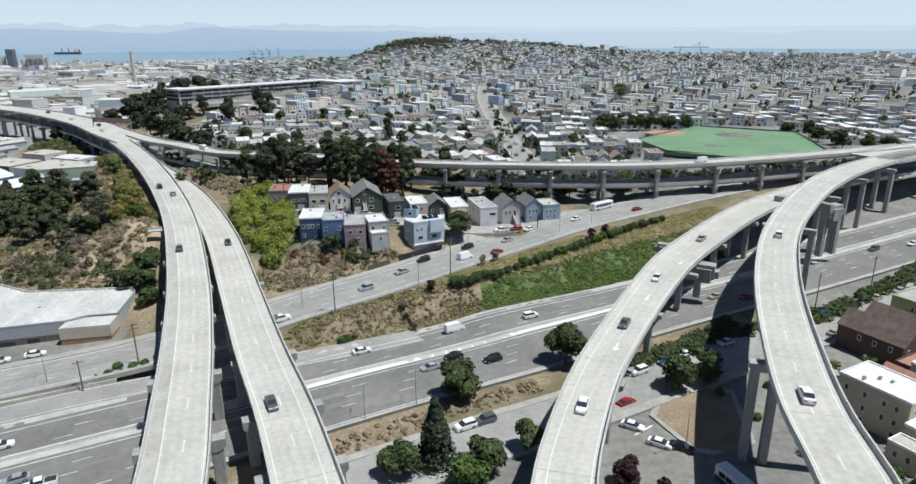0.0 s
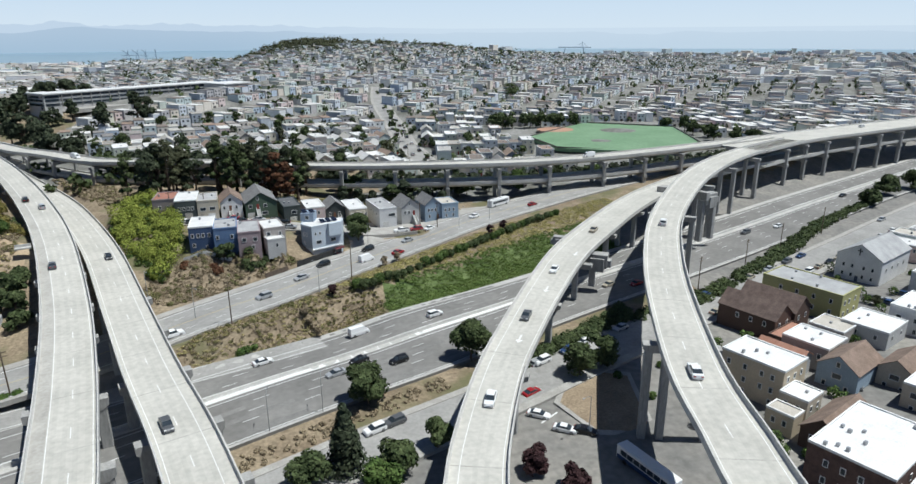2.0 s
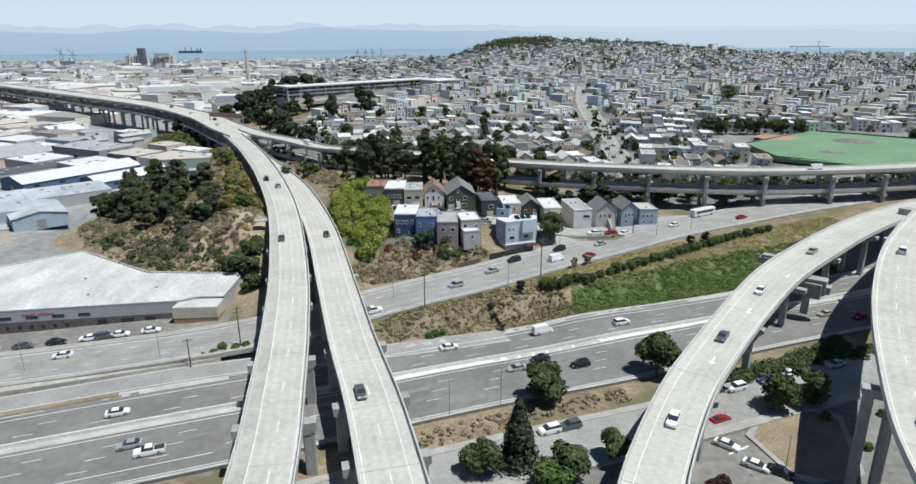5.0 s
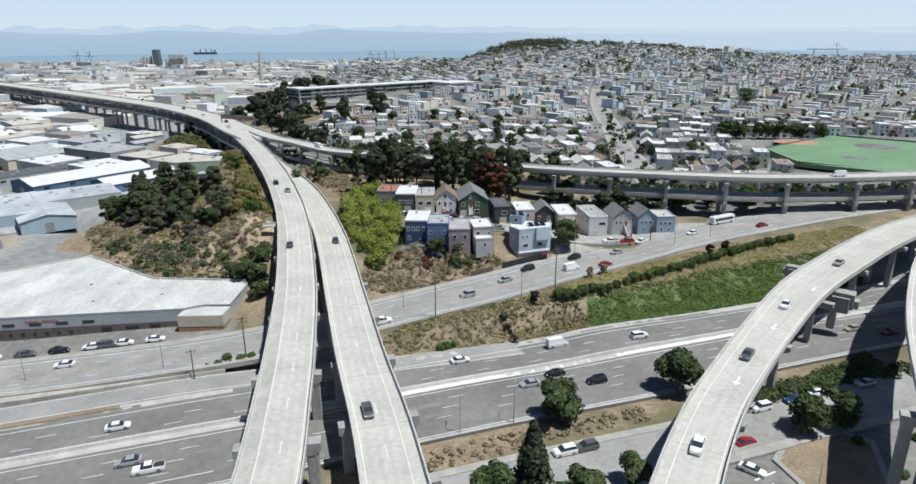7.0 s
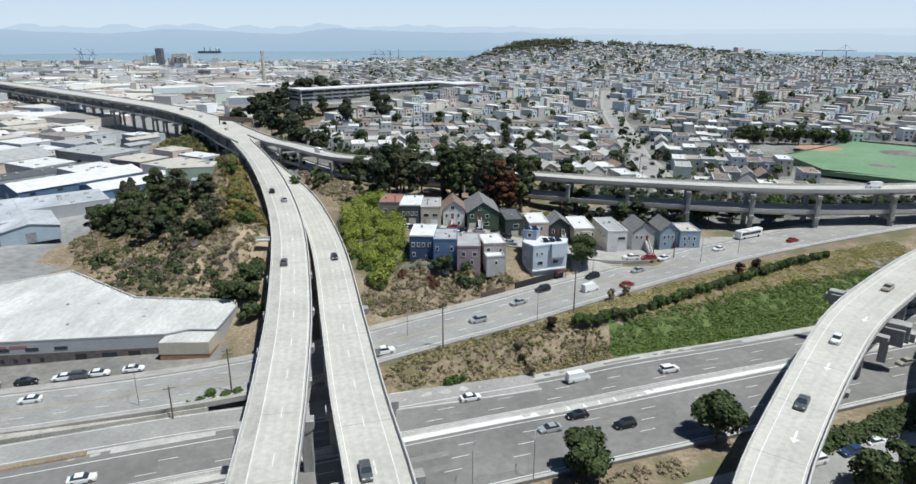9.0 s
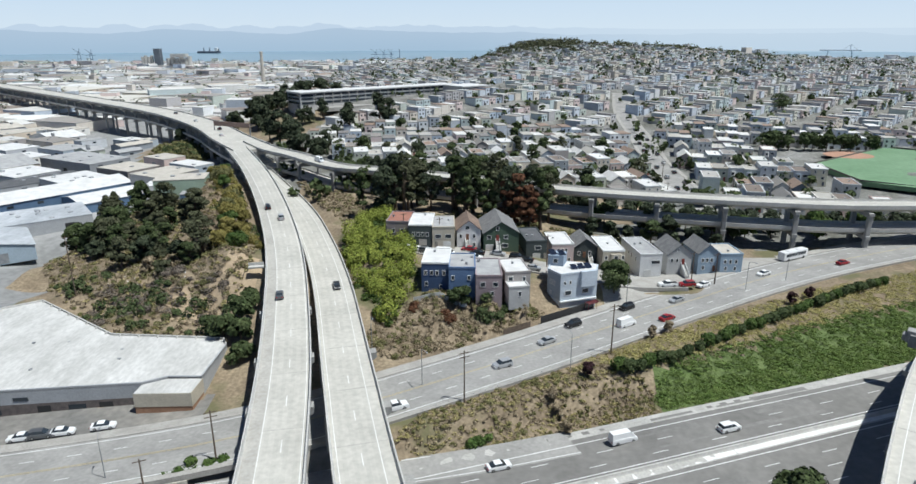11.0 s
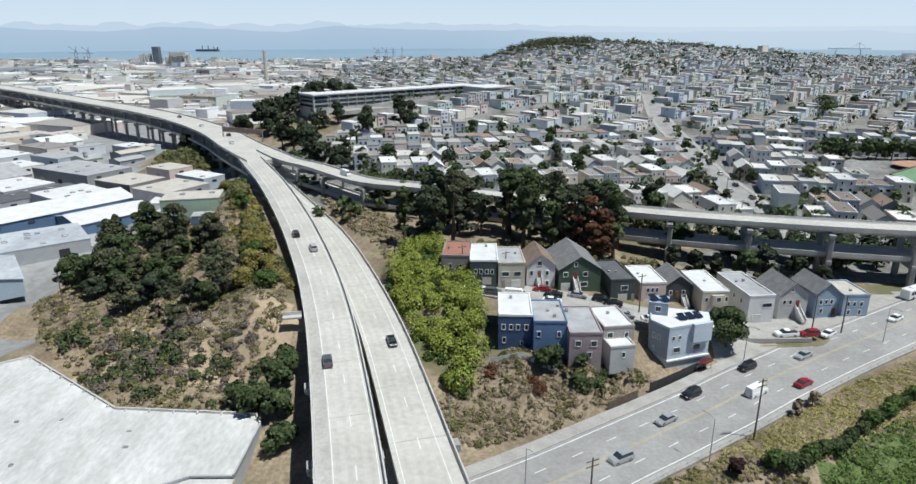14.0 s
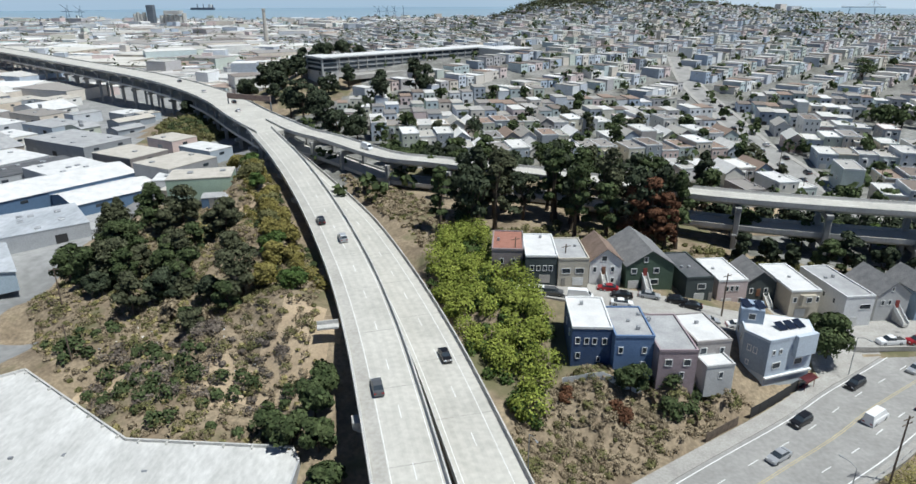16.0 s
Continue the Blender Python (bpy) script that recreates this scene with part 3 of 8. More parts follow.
# ---- viaducts ----
def viaduct(name, label, ctrl, width, step=5.0, girder=1.9, rail=0.95, dash=(), edge=(0.9, 1.2), tracks=True, close=True, shoulder=False):
    """A concrete bridge: box girder, two parapets and its painted lines. width may be a function of the way along (0 to 1)."""
    pts = glide(ctrl, step)
    last = len(pts) - 1
    wf = width if callable(width) else (lambda s: width)
    half = [wf(i / last) / 2 for i in range(len(pts))]
    top = thing(name, label, "viaduct")

    def section(i):
        h = half[i]
        k = min(2.4, h * 0.35)
        return [(h, 0), (-h, 0), (-h, -0.45), (-h + k, -0.75), (-h + k + 0.7, -girder), (h - k - 0.7, -girder), (h - k, -0.75), (h, -0.45)]

    bm = bmesh.new()
    sweep(bm, pts, section)
    part("deck", bm, M_DECK, top)
    for side in (1, -1):
        bm = bmesh.new()
        sweep(bm, pts, lambda i: [(side * (half[i] + 0.10), -0.5), (side * (half[i] + 0.10), rail), (side * (half[i] - 0.18), rail), (side * (half[i] - 0.22), 0.35), (side * (half[i] - 0.42), 0.0)])
        part("parapet", bm, M_CONC, top)
    bm = bmesh.new()
    strip(bm, pts, lambda i: half[i] - edge[0] - 0.07, lambda i: half[i] - edge[0] + 0.07, 0.012)
    strip(bm, pts, lambda i: -half[i] + edge[1] - 0.07, lambda i: -half[i] + edge[1] + 0.07, 0.012)
    for d in dash:
        dashes(bm, pts, lambda i: half[i] * d, 0.012, start=4 + 3 * d)
    part("lane_marking", bm, M_LINE, top)
    if shoulder:
        bm = bmesh.new()
        strip(bm, pts, lambda i: half[i] - 0.45, lambda i: half[i] - edge[0] + 0.2, 0.005)
        part("shoulder", bm, M_GRIME, top)
    for i in range(2, last - 1, max(2, int(24 / step))) if tracks and len(dash) < 2 and not callable(dash) and label[0] != "d" else ():
        n = lefts(pts)[i]
        d = Vector((n[1], -n[0], 0))
        bm = bmesh.new()
        strip(bm, np.array([tuple(Vector(pts[i]) + d * q) for q in (-0.16, 0.16)]), half[i] - 0.45, -half[i] + 0.45, 0.009)
        part("deck_joint", bm, M_GRIME, top)
    if tracks:
        lanes = sorted([-1.0 + 2 * edge[1] / wf(0)] + list(dash) + [1 - 2 * edge[0] / wf(0)])
        for a, b in zip(lanes, lanes[1:]):
            mid = (a + b) / 2
            for w in (-0.95, 0.95):
                bm = bmesh.new()
                strip(bm, pts, lambda i: half[i] * mid + w - 0.42, lambda i: half[i] * mid + w + 0.42, 0.006)
                part("wheel_track", bm, M_WEAR, top)
    return top, pts, half


def row_at(pts, x=None, y=None):
    return int(np.argmin(np.abs(pts[:, 0] - x) if y is None else np.abs(pts[:, 1] - y)))


def bent(top, pts, i, half, reach, drop, cols=(-0.55, 0.55), size=(1.5, 2.0), deep=1.7, levels=(), floor=None):
    """A cross beam under the deck with its columns down to the ground; reach: how far it stands out past each edge."""
    n = lefts(pts)[i]
    p = pts[i]
    turn = math.degrees(math.atan2(n[1], n[0]))
    h = half[i]
    m = pose(p[0], p[1], 0, 0, 0, turn)
    zt = p[2] - drop
    bm = bmesh.new()
    l, r = h + reach[0], -h - reach[1]
    prof = [(r, zt), (l, zt), (l, zt - deep * 0.62), (l - 1.3, zt - deep), (r + 1.3, zt - deep), (r, zt - deep * 0.62)]
    a = [bm.verts.new((x, -size[1] / 2, z)) for x, z in prof]
    b = [bm.verts.new((x, size[1] / 2, z)) for x, z in prof]
    bm.faces.new(a)
    bm.faces.new(b[::-1])
    for k in range(len(prof)):
        bm.faces.new((a[k], b[k], b[(k + 1) % len(prof)], a[(k + 1) % len(prof)]))
    ob = part("cap_beam", bm, M_PIER, top)
    ob.matrix_basis = m
    for c in cols:
        cx = c * h if abs(c) < 1 else math.copysign(h + (reach[0] if c > 0 else reach[1]) - size[0] * 0.75, c)
        w = Vector((p[0], p[1], 0)) + Vector((n[0], n[1], 0)) * cx
        z0 = gz(w.x, w.y) - 9.0 if floor is None else floor
        bm = bmesh.new()
        box(bm, cx - size[0] / 2, cx + size[0] / 2, -size[1] * 0.45, size[1] * 0.45, z0, zt - deep * 0.8, 0, 0.18)
        ob = part("column", bm, M_PIER, top)
        ob.matrix_basis = m
    for z in levels:
        bm = bmesh.new()
        box(bm, r, l, -size[1] / 2, size[1] / 2, z - 1.5, z, 0, 0.1)
        ob = part("cap_beam", bm, M_PIER, top)
        ob.matrix_basis = m


# the two ramps that the camera flies along
ramp_a, A, Ah = viaduct("viaduct_ramp", "long pale concrete ramp rising along the wooded hill",
    [(x + 0.5, y, z) for x, y, z in A_LINE],
    11.5, dash=(-0.2,), edge=(3.1, 0.9), shoulder=True)
for y in (21, 43, 66, 91):
    bent(ramp_a, A, row_at(A, y=y), Ah, (2.3, 2.3 if y < 80 else 1.5), 1.75, (-1, 1), (2.2, 2.5), 2.6)
for y in (117, 140, 162):
    bent(ramp_a, A, row_at(A, y=y), Ah, (1.3, 0.6), 1.75, (-0.62, 0.62), (2.0, 2.4), 2.2)
for y in (279, 307, 333, 360):
    bent(ramp_a, A, row_at(A, y=y), Ah, (0.6, 0.6), 1.75, (-0.62, 0.62))
ramp_b, B, Bh = viaduct("viaduct_ramp", "pale concrete ramp running beside the rising one",
    [(x + 0.3, y, z) for x, y, z in B_LINE],
    11.4, dash=(0.04,), edge=(1.1, 2.6))
for y in (29, 52, 75, 95):
    bent(ramp_b, B, row_at(B, y=y), Bh, (2.3 if y < 80 else 1.2, 2.5), 1.75, (-1, 1), (2.2, 2.5), 2.6)
for y in (121, 145):
    bent(ramp_b, B, row_at(B, y=y), Bh, (0.4, 2.1), 1.75, (-0.62, 0.9), (2.0, 2.4), 2.2)

bm = bmesh.new()
box(bm, -4.6, 0, -0.9, 0.9, -0.5, 0.0, 0, 0.05)
box(bm, -4.6, 0, 0.7, 0.9, 0.0, 0.9)
ob = part("walkway_stub", bm, M_CONC, ramp_a, "short concrete walkway off the ramp")
ob.matrix_basis = pose(-58.2, 190.5, 14.6, 0, 0, 12)

# the curved pair on the south side
ramp_c, C, Ch = viaduct("viaduct_ramp", "curved single-lane pale concrete ramp with turn arrows",
    [(14, -70, 11), (20, -35, 11.6), (28, 5, 12.2), (39, 33.5, 12.5), (46.8, 49, 12.5), (57, 66, 12.5), (67, 79.8, 12.5), (86, 104, 12.5), (107.5, 129, 12.5), (132, 151.5, 12.6), (158, 173, 12.8), (186, 192, 13), (222, 211, 13), (270, 229, 13), (330, 244, 13)],
    lambda s: 10.2 + 2.6 * float(smooth(0.3, 0.55, s)), dash=(), edge=(2.1, 1.0))
ramp_d, D, Dh = viaduct("viaduct_ramp", "tall curved pale concrete ramp crossing over the freeway",
    [(38, -110, 20), (55, -50, 20.8), (65, -12, 21), (72, 9, 21), (76.7, 20.3, 21), (83, 36, 21), (93, 54.8, 21), (107, 78.5, 21), (121.5, 100, 21), (139, 123, 21), (162, 148, 21), (194, 178, 21), (229, 204, 21), (270, 226, 21), (318, 245, 21)],
    lambda s: 10.7 + 1.6 * float(smooth(0.55, 0.8, s)), dash=(0.1,), edge=(1.0, 1.3))
for x in (71, 92):
    bent(ramp_d, D, row_at(D, x=x), Dh, (2.6, 2.2), 1.75, (-1, 1, 0.55), (1.7, 2.4))
for x in (150, 190, 226, 258):
    bent(ramp_d, D, row_at(D, x=x), Dh, (2.0, 3.6), 1.75, (-1, -0.4), (1.8, 2.4))
for x in (34, 58, 84, 104, 132, 160, 190):
    bent(ramp_c, C, row_at(C, x=x), Ch, (1.6, 2.2) if x == 104 else (0.5, 0.5), 1.75, (-0.5, 0.5), (1.7, 2.2))



def outrigger(top, x, y, z, turn, cols=(), k=1.0):
    """A massive stepped block beside a deck, on square columns where it has them: (way out, way along, foot)."""
    bm = bmesh.new()
    for x0, x1, y0, y1, z0, z1 in ((-3.6, 3.4, -1.9, 1.9, -4.6, 0.0), (-2.2, 2.4, -2.6, 2.6, -5.8, -1.2), (0.0, 4.6, -1.6, 1.6, -4.2, -1.8), (-4.4, -2.2, -2.2, 2.2, -2.6, 0.8)):
        box(bm, x0 * k, x1 * k, y0 * k, y1 * k, z0 * k, z1 * k, 0, 0.12)
    ob = part("outrigger_block", bm, M_PIER, top, "stepped grey concrete block")
    ob.matrix_basis = pose(x, y, z, 0, 0, turn)
    for cx, foot in cols:
        bm = bmesh.new()
        box(bm, cx - 1.0, cx + 1.0, -1.1, 1.1, foot - z, -2.6, 0, 0.15)
        ob = part("column", bm, M_PIER, top)
        ob.matrix_basis = pose(x, y, z, 0, 0, turn)


outrigger(ramp_c, 118.5, 129.5, 11.2, -38, ((-1.5, -0.5),))
outrigger(ramp_c, 114.5, 148.5, 12.0, 140, (), 0.7)
outrigger(ramp_d, 187.0, 159.5, 19.4, 14, ((-3.6, -0.5), (3.6, -0.5)))
outrigger(ramp_d, 190.0, 192.0, 14.6, 40, ((0.0, 2.0),))


def arrow(b, x, y, z, turn, k=1.0):
    """A painted turn arrow."""
    m = pose(x, y, z, 0, 0, turn)
    for shape in (((-2.2, -0.22), (0.6, -0.22), (0.6, 0.22), (-2.2, 0.22)), ((0.5, -0.85), (2.1, 0.1), (0.5, 1.0))):
        b.faces.new([b.verts.new(m @ Vector((p[0] * k, p[1] * k, 0))) for p in shape])


for x, y, tn in ((66.6, 77.9, 233), (50.8, 57.5, 240), (86.5, 103.6, 231), (109.4, 128.1, 226)):
    bm = bmesh.new()
    arrow(bm, x, y, 12.53, tn)
    part("arrow_marking", bm, M_LINE, ramp_c)

# the double-deck viaduct behind the houses
E_LINE = [(-126.1, 402.9, 20.0), (-106.0, 371.7, 20.2), (-87.8, 352.7, 20.3), (-60.2, 320.4, 20.3), (-38.3, 309.8, 20.3), (0.0, 292.0, 20.3), (34.7, 273.4, 20.2), (61.0, 262.8, 20.1), (87.8, 255.2, 20.0), (120.7, 247.0, 20.0), (151.4, 242.0, 20.0), (189.3, 241.4, 20.2), (226.4, 244.6, 20.5), (268.6, 250.2, 20.8), (310.0, 258.0, 21.0)]
via_e, Ep, Eh = viaduct("double_deck_viaduct", "double-deck concrete viaduct on portal columns behind the houses", E_LINE, 10.5, dash=(0.0,), edge=(0.8, 0.8))
low = [(x, y, z - 8.8) for x, y, z in E_LINE]
lowE, Lp, Lh = viaduct("lower_deck", "shaded lower deck of the double viaduct", low, 10.5, dash=(0.0,), edge=(0.8, 0.8), tracks=False)
for s in np.arange(8, 440, 25.5):
    i = min(len(Ep) - 1, int(s / 5))
    if s < 430:
        bent(via_e, Ep, i, Eh, (1.6, 1.6), 1.8, (-1, 1), (1.7, 1.9), levels=(Ep[i][2] - 10.6,))

# merged viaducts running off to both sides
R_LINE = [(270, 232, 21), (318, 250, 21), (376, 262, 21), (460, 276, 21), (560, 290, 21), (760, 305, 21), (1100, 320, 20)]
via_r, Rp, Rh = viaduct("double_deck_viaduct", "wide double-deck concrete viaduct running off over the freeway", R_LINE, lambda s: 26.0, step=8, dash=(-0.6, -0.3, 0.3, 0.6), tracks=False)
lowR, LRp, LRh = viaduct("lower_deck", "shaded lower deck of the wide viaduct", [(x, y, z - 8.2) for x, y, z in R_LINE], 26.0, step=8, dash=(), tracks=False)
for s in np.arange(24, 640, 27):
    i = int(s / 8)
    if i < len(Rp):
        bent(via_r, Rp, i, Rh, (1.5, 1.5), 1.8, (-1, 1), (1.9, 2.2), levels=(Rp[i][2] - 10.0,))
L_LINE = [(-115.8, 373.9, 20.0), (-144.7, 418.4, 20.0), (-177.8, 473.2, 20.0), (-219.2, 529.0, 20.0), (-270.9, 586.9, 20.0), (-356.7, 666.5, 20.0), (-491.1, 787.5, 20.0), (-666.9, 942.6, 20.0), (-1033.9, 1261.0, 20.0), (-1713.9, 1814.7, 19.5)]
via_l, LLp, LLh = viaduct("double_deck_viaduct", "long double-deck concrete viaduct over the warehouse district", L_LINE, lambda s: 22.0 + 2 * float(smooth(0.06, 0.0, s)), step=8, dash=(-0.5, 0.0, 0.5), tracks=False)
lowL, LL2, LL2h = viaduct("lower_deck", "shaded lower deck over the warehouse district", [(x, y, z - 7.8) for x, y, z in L_LINE], 22.0, step=8, dash=(), tracks=False)
for s in np.arange(20, 1100, 26):
    i = int(s / 8)
    if i < len(LLp):
        bent(via_l, LLp, i, LLh, (0.3, 0.3), 1.8, (-0.8, 0.8), (1.7, 2.0), levels=(LLp[i][2] - 9.6,))

# ---- houses ----
PASTEL = [(0.76, 0.73, 0.66), (0.80, 0.79, 0.76), (0.62, 0.64, 0.66), (0.66, 0.57, 0.46), (0.50, 0.56, 0.53), (0.72, 0.64, 0.54), (0.42, 0.48, 0.54), (0.66, 0.52, 0.47), (0.68, 0.67, 0.64), (0.52, 0.55, 0.46), (0.40, 0.37, 0.35), (0.66, 0.62, 0.50), (0.30, 0.33, 0.36), (0.55, 0.56, 0.58)]
ROOFS = [(0.62, 0.61, 0.59), (0.40, 0.385, 0.36), (0.22, 0.21, 0.20), (0.52, 0.505, 0.48), (0.19, 0.155, 0.13), (0.34, 0.32, 0.29), (0.70, 0.69, 0.67), (0.28, 0.205, 0.16), (0.42, 0.40, 0.36), (0.27, 0.25, 0.23), (0.60, 0.59, 0.56)]
M_WALLS = palette("house paint", PASTEL)
# Distance haze is put into this colour: PASTEL lifted and tinted blue.
M_WALLS_HAZE = palette("far house paint", [tuple(min(0.86, (0.19 + 0.83 * (sum(c) / 3 + 1.3 * (k - sum(c) / 3))) * f) for k, f in zip(c, (0.97, 1.0, 1.05))) for c in PASTEL], island=True)
M_ROOFS = palette("roofing felt", ROOFS, 0.85)
M_ROOFS_FAR = palette("far roofing", ROOFS, 0.85, island=True)
M_SHINGLE = mat("grey shingles", (0.15, 0.15, 0.15), (0.22, 0.215, 0.21), 1.5, 0.9, 0.01, 0.25)


def paint(name, c, dark=0.88):
    return mat(name, c, tuple(k * dark for k in c), 3.0, 0.75, 0, 0.10)


def window_mesh(w, h, name="window", glass=True):
    """A framed sash window standing a little proud of its wall, looking along -y."""
    bm = bmesh.new()
    f = 0.12
    ring = lambda e, y: [bm.verts.new(p) for p in ((-w / 2 + e, y, e), (w / 2 - e, y, e), (w / 2 - e, y, h - e), (-w / 2 + e, y, h - e))]
    rows = (ring(0, 0.05), ring(0, -0.08), ring(f, -0.08), ring(f, -0.01))
    for a, b in zip(rows, rows[1:]):
        for i in range(4):
            bm.faces.new((a[i], a[(i + 1) % 4], b[(i + 1) % 4], b[i]))
    bm.faces.new(rows[-1]).material_index = 1
    return mesh_of(name, bm, (M_TRIM, M_GLASS))


WINDOWS = {k: window_mesh(*k) for k in ((1.0, 1.5), (1.5, 1.5), (2.2, 1.5), (0.8, 1.2), (3.0, 1.4))}


def garage_mesh(w=2.7, h=2.2):
    bm = bmesh.new()
    for k in range(4):
        box(bm, -w / 2, w / 2, -0.05, 0.05, 0.02 + k * h / 4, (k + 1) * h / 4 - 0.02)
    return mesh_of("garage_door", bm, palette("garage door paint", [(0.6, 0.6, 0.58), (0.45, 0.42, 0.38), (0.68, 0.68, 0.66), (0.25, 0.2, 0.17)]))


def door_mesh():
    bm = bmesh.new()
    box(bm, -0.5, 0.5, -0.05, 0.05, 0, 2.1)
    for z in (0.25, 1.15):
        box(bm, -0.33, 0.33, -0.08, -0.04, z, z + 0.75)
    return mesh_of("door", bm, palette("front door paint", [(0.2, 0.1, 0.06), (0.08, 0.1, 0.14), (0.3, 0.28, 0.25), (0.25, 0.05, 0.04)]))


GARAGE, DOOR = garage_mesh(), door_mesh()


def place(name, me, parent, x, y, z, turn=0.0, label=""):
    ob = new(name, me)
    ob.parent = parent
    ob.matrix_basis = pose(x, y, z, 0, 0, turn)
    if label:
        tagged(ob, label)
    return ob


def house(label, m, w, d, h, roof="flat", wall=None, top=None, rows=(), garage=None, door=None, bay=None, stairs=None, rise=2.6, root=2.0, back_rows=(), side_rows=(), group="", trim=True, roof_pitch_axis="y", vents=1):
    """A house whose front stands on y = 0 and looks along -y; x runs from 0 to w.
    rows: (height of the sill, window size, places across); gables run front to back."""
    wall, top = wall or M_WALLS, top or M_ROOFS
    t = thing("house", label, "house", m, group)
    if group in (G_UP, G_LOW):
        ON_DECK.add(t)
    bm = bmesh.new()
    if roof == "gable":
        out = [(0, -root), (w, -root), (w, h), (w / 2, h + rise), (0, h)]
        a = [bm.verts.new((x, 0, z)) for x, z in out]
        b = [bm.verts.new((x, d, z)) for x, z in out]
        bm.faces.new(a)
        bm.faces.new(b[::-1])
        for k in range(5):
            bm.faces.new((a[k], b[k], b[(k + 1) % 5], a[(k + 1) % 5]))
    else:
        box(bm, 0, w, 0, d, -root, h)
    part("wall", bm, wall, t)
    bm = bmesh.new()
    if roof == "gable":
        e, k, th = 0.35, 0.35 * rise / (w / 2), 0.16
        for s in (0, 1):
            xe, xr = (-e, w / 2) if s == 0 else (w + e, w / 2)
            pts = [(xe, -0.4, h - k), (xr, -0.4, h + rise), (xr, d + 0.3, h + rise), (xe, d + 0.3, h - k)]
            lo = [bm.verts.new((p[0], p[1], p[2] + 0.03)) for p in pts]
            hi = [bm.verts.new((p[0], p[1], p[2] + 0.03 + th)) for p in pts]
            bm.faces.new(lo)
            bm.faces.new(hi)
            for q in range(4):
                bm.faces.new((lo[q], lo[(q + 1) % 4], hi[(q + 1) % 4], hi[q]))
        part("roof", bm, top, t)
    else:
        box(bm, 0.02, w - 0.02, 0.02, d - 0.02, h, h + 0.12)
        part("roof", bm, top, t)
        bm = bmesh.new()
        p = 0.28
        for x0, x1, y0, y1 in ((-0.06, w + 0.06, -0.10, p), (-0.06, w + 0.06, d - p, d + 0.03), (-0.06, p, p, d - p), (w - p, w + 0.06, p, d - p)):
            box(bm, x0, x1, y0, y1, h - 0.1, h + 0.42)
        part("roof_parapet", bm, M_TRIM if trim else wall, t)
        rng = random.Random(int(w * 100 + d * 10 + m.translation.x * 7))
        for k in range(vents):
            x, y = rng.uniform(1, w - 1), rng.uniform(2, d - 2)
            bm = bmesh.new()
            box(bm, x - 0.35, x + 0.35, y - 0.3, y + 0.3, h + 0.12, h + rng.uniform(0.5, 1.0), 0, 0.04)
            part("roof_vent", bm, M_STEEL, t)
    for z, size, at in rows:
        for x in at:
            place("window", WINDOWS[size], t, x, -0.03, z)
    for z, size, at in back_rows:
        for x in at:
            place("window", WINDOWS[size], t, x, d + 0.03, z, 180)
    for side, z, size, at in side_rows:
        for y in at:
            place("window", WINDOWS[size], t, -0.03 if side < 0 else w + 0.03, y, z, -90 if side < 0 else 90)
    if garage is not None:
        place("garage_door", GARAGE, t, garage, -0.05, 0.0)
    if door:
        place("door", DOOR, t, door[0], -0.05, door[1])
    if bay:
        x, z, bw, bh = bay
        bm = bmesh.new()
        prism(bm, [(x - bw / 2, 0.05), (x - bw / 2 + 0.5, -0.8), (x + bw / 2 - 0.5, -0.8), (x + bw / 2, 0.05)], z, z + bh)
        bb = part("bay_window", bm, wall, t)
        place("window", WINDOWS[(1.5, 1.5)], bb, x, -0.83, z + bh * 0.35)
    if stairs:
        x, z = stairs
        bm = bmesh.new()
        k = max(3, int(z / 0.18))
        side = [(0.02, -0.5), (0.02, z)]
        for i in range(k - 1, -1, -1):
            side += [(-0.28 * (k - i), z * (i + 1) / k), (-0.28 * (k - i), z * i / k)]
        side[-1] = (side[-1][0], -0.5)
        a, b = ([bm.verts.new((x + q, p[0], p[1])) for p in side] for q in (-0.6, 0.6))
        bm.faces.new(a)
        bm.faces.new(b[::-1])
        for i in range(len(side)):
            bm.faces.new((a[i], b[i], b[(i + 1) % len(side)], a[(i + 1) % len(side)]))
        st = part("stairs", bm, M_CONC, t)
        for sx in (-0.72, 0.62):
            bm = bmesh.new()
            a = [bm.verts.new(q) for q in ((x + sx, -0.28 * k, -0.4), (x + sx + 0.1, -0.28 * k, -0.4), (x + sx + 0.1, -0.28 * k, 0.9), (x + sx, -0.28 * k, 0.9))]
            b = [bm.verts.new(q) for q in ((x + sx, 0, z - 0.4), (x + sx + 0.1, 0, z - 0.4), (x + sx + 0.1, 0, z + 0.9), (x + sx, 0, z + 0.9))]
            bm.faces.new(a)
            bm.faces.new(b[::-1])
            for q in range(4):
                bm.faces.new((a[q], b[q], b[(q + 1) % 4], a[(q + 1) % 4]))
            part("stair_rail", bm, M_TRIM, st)
    return t


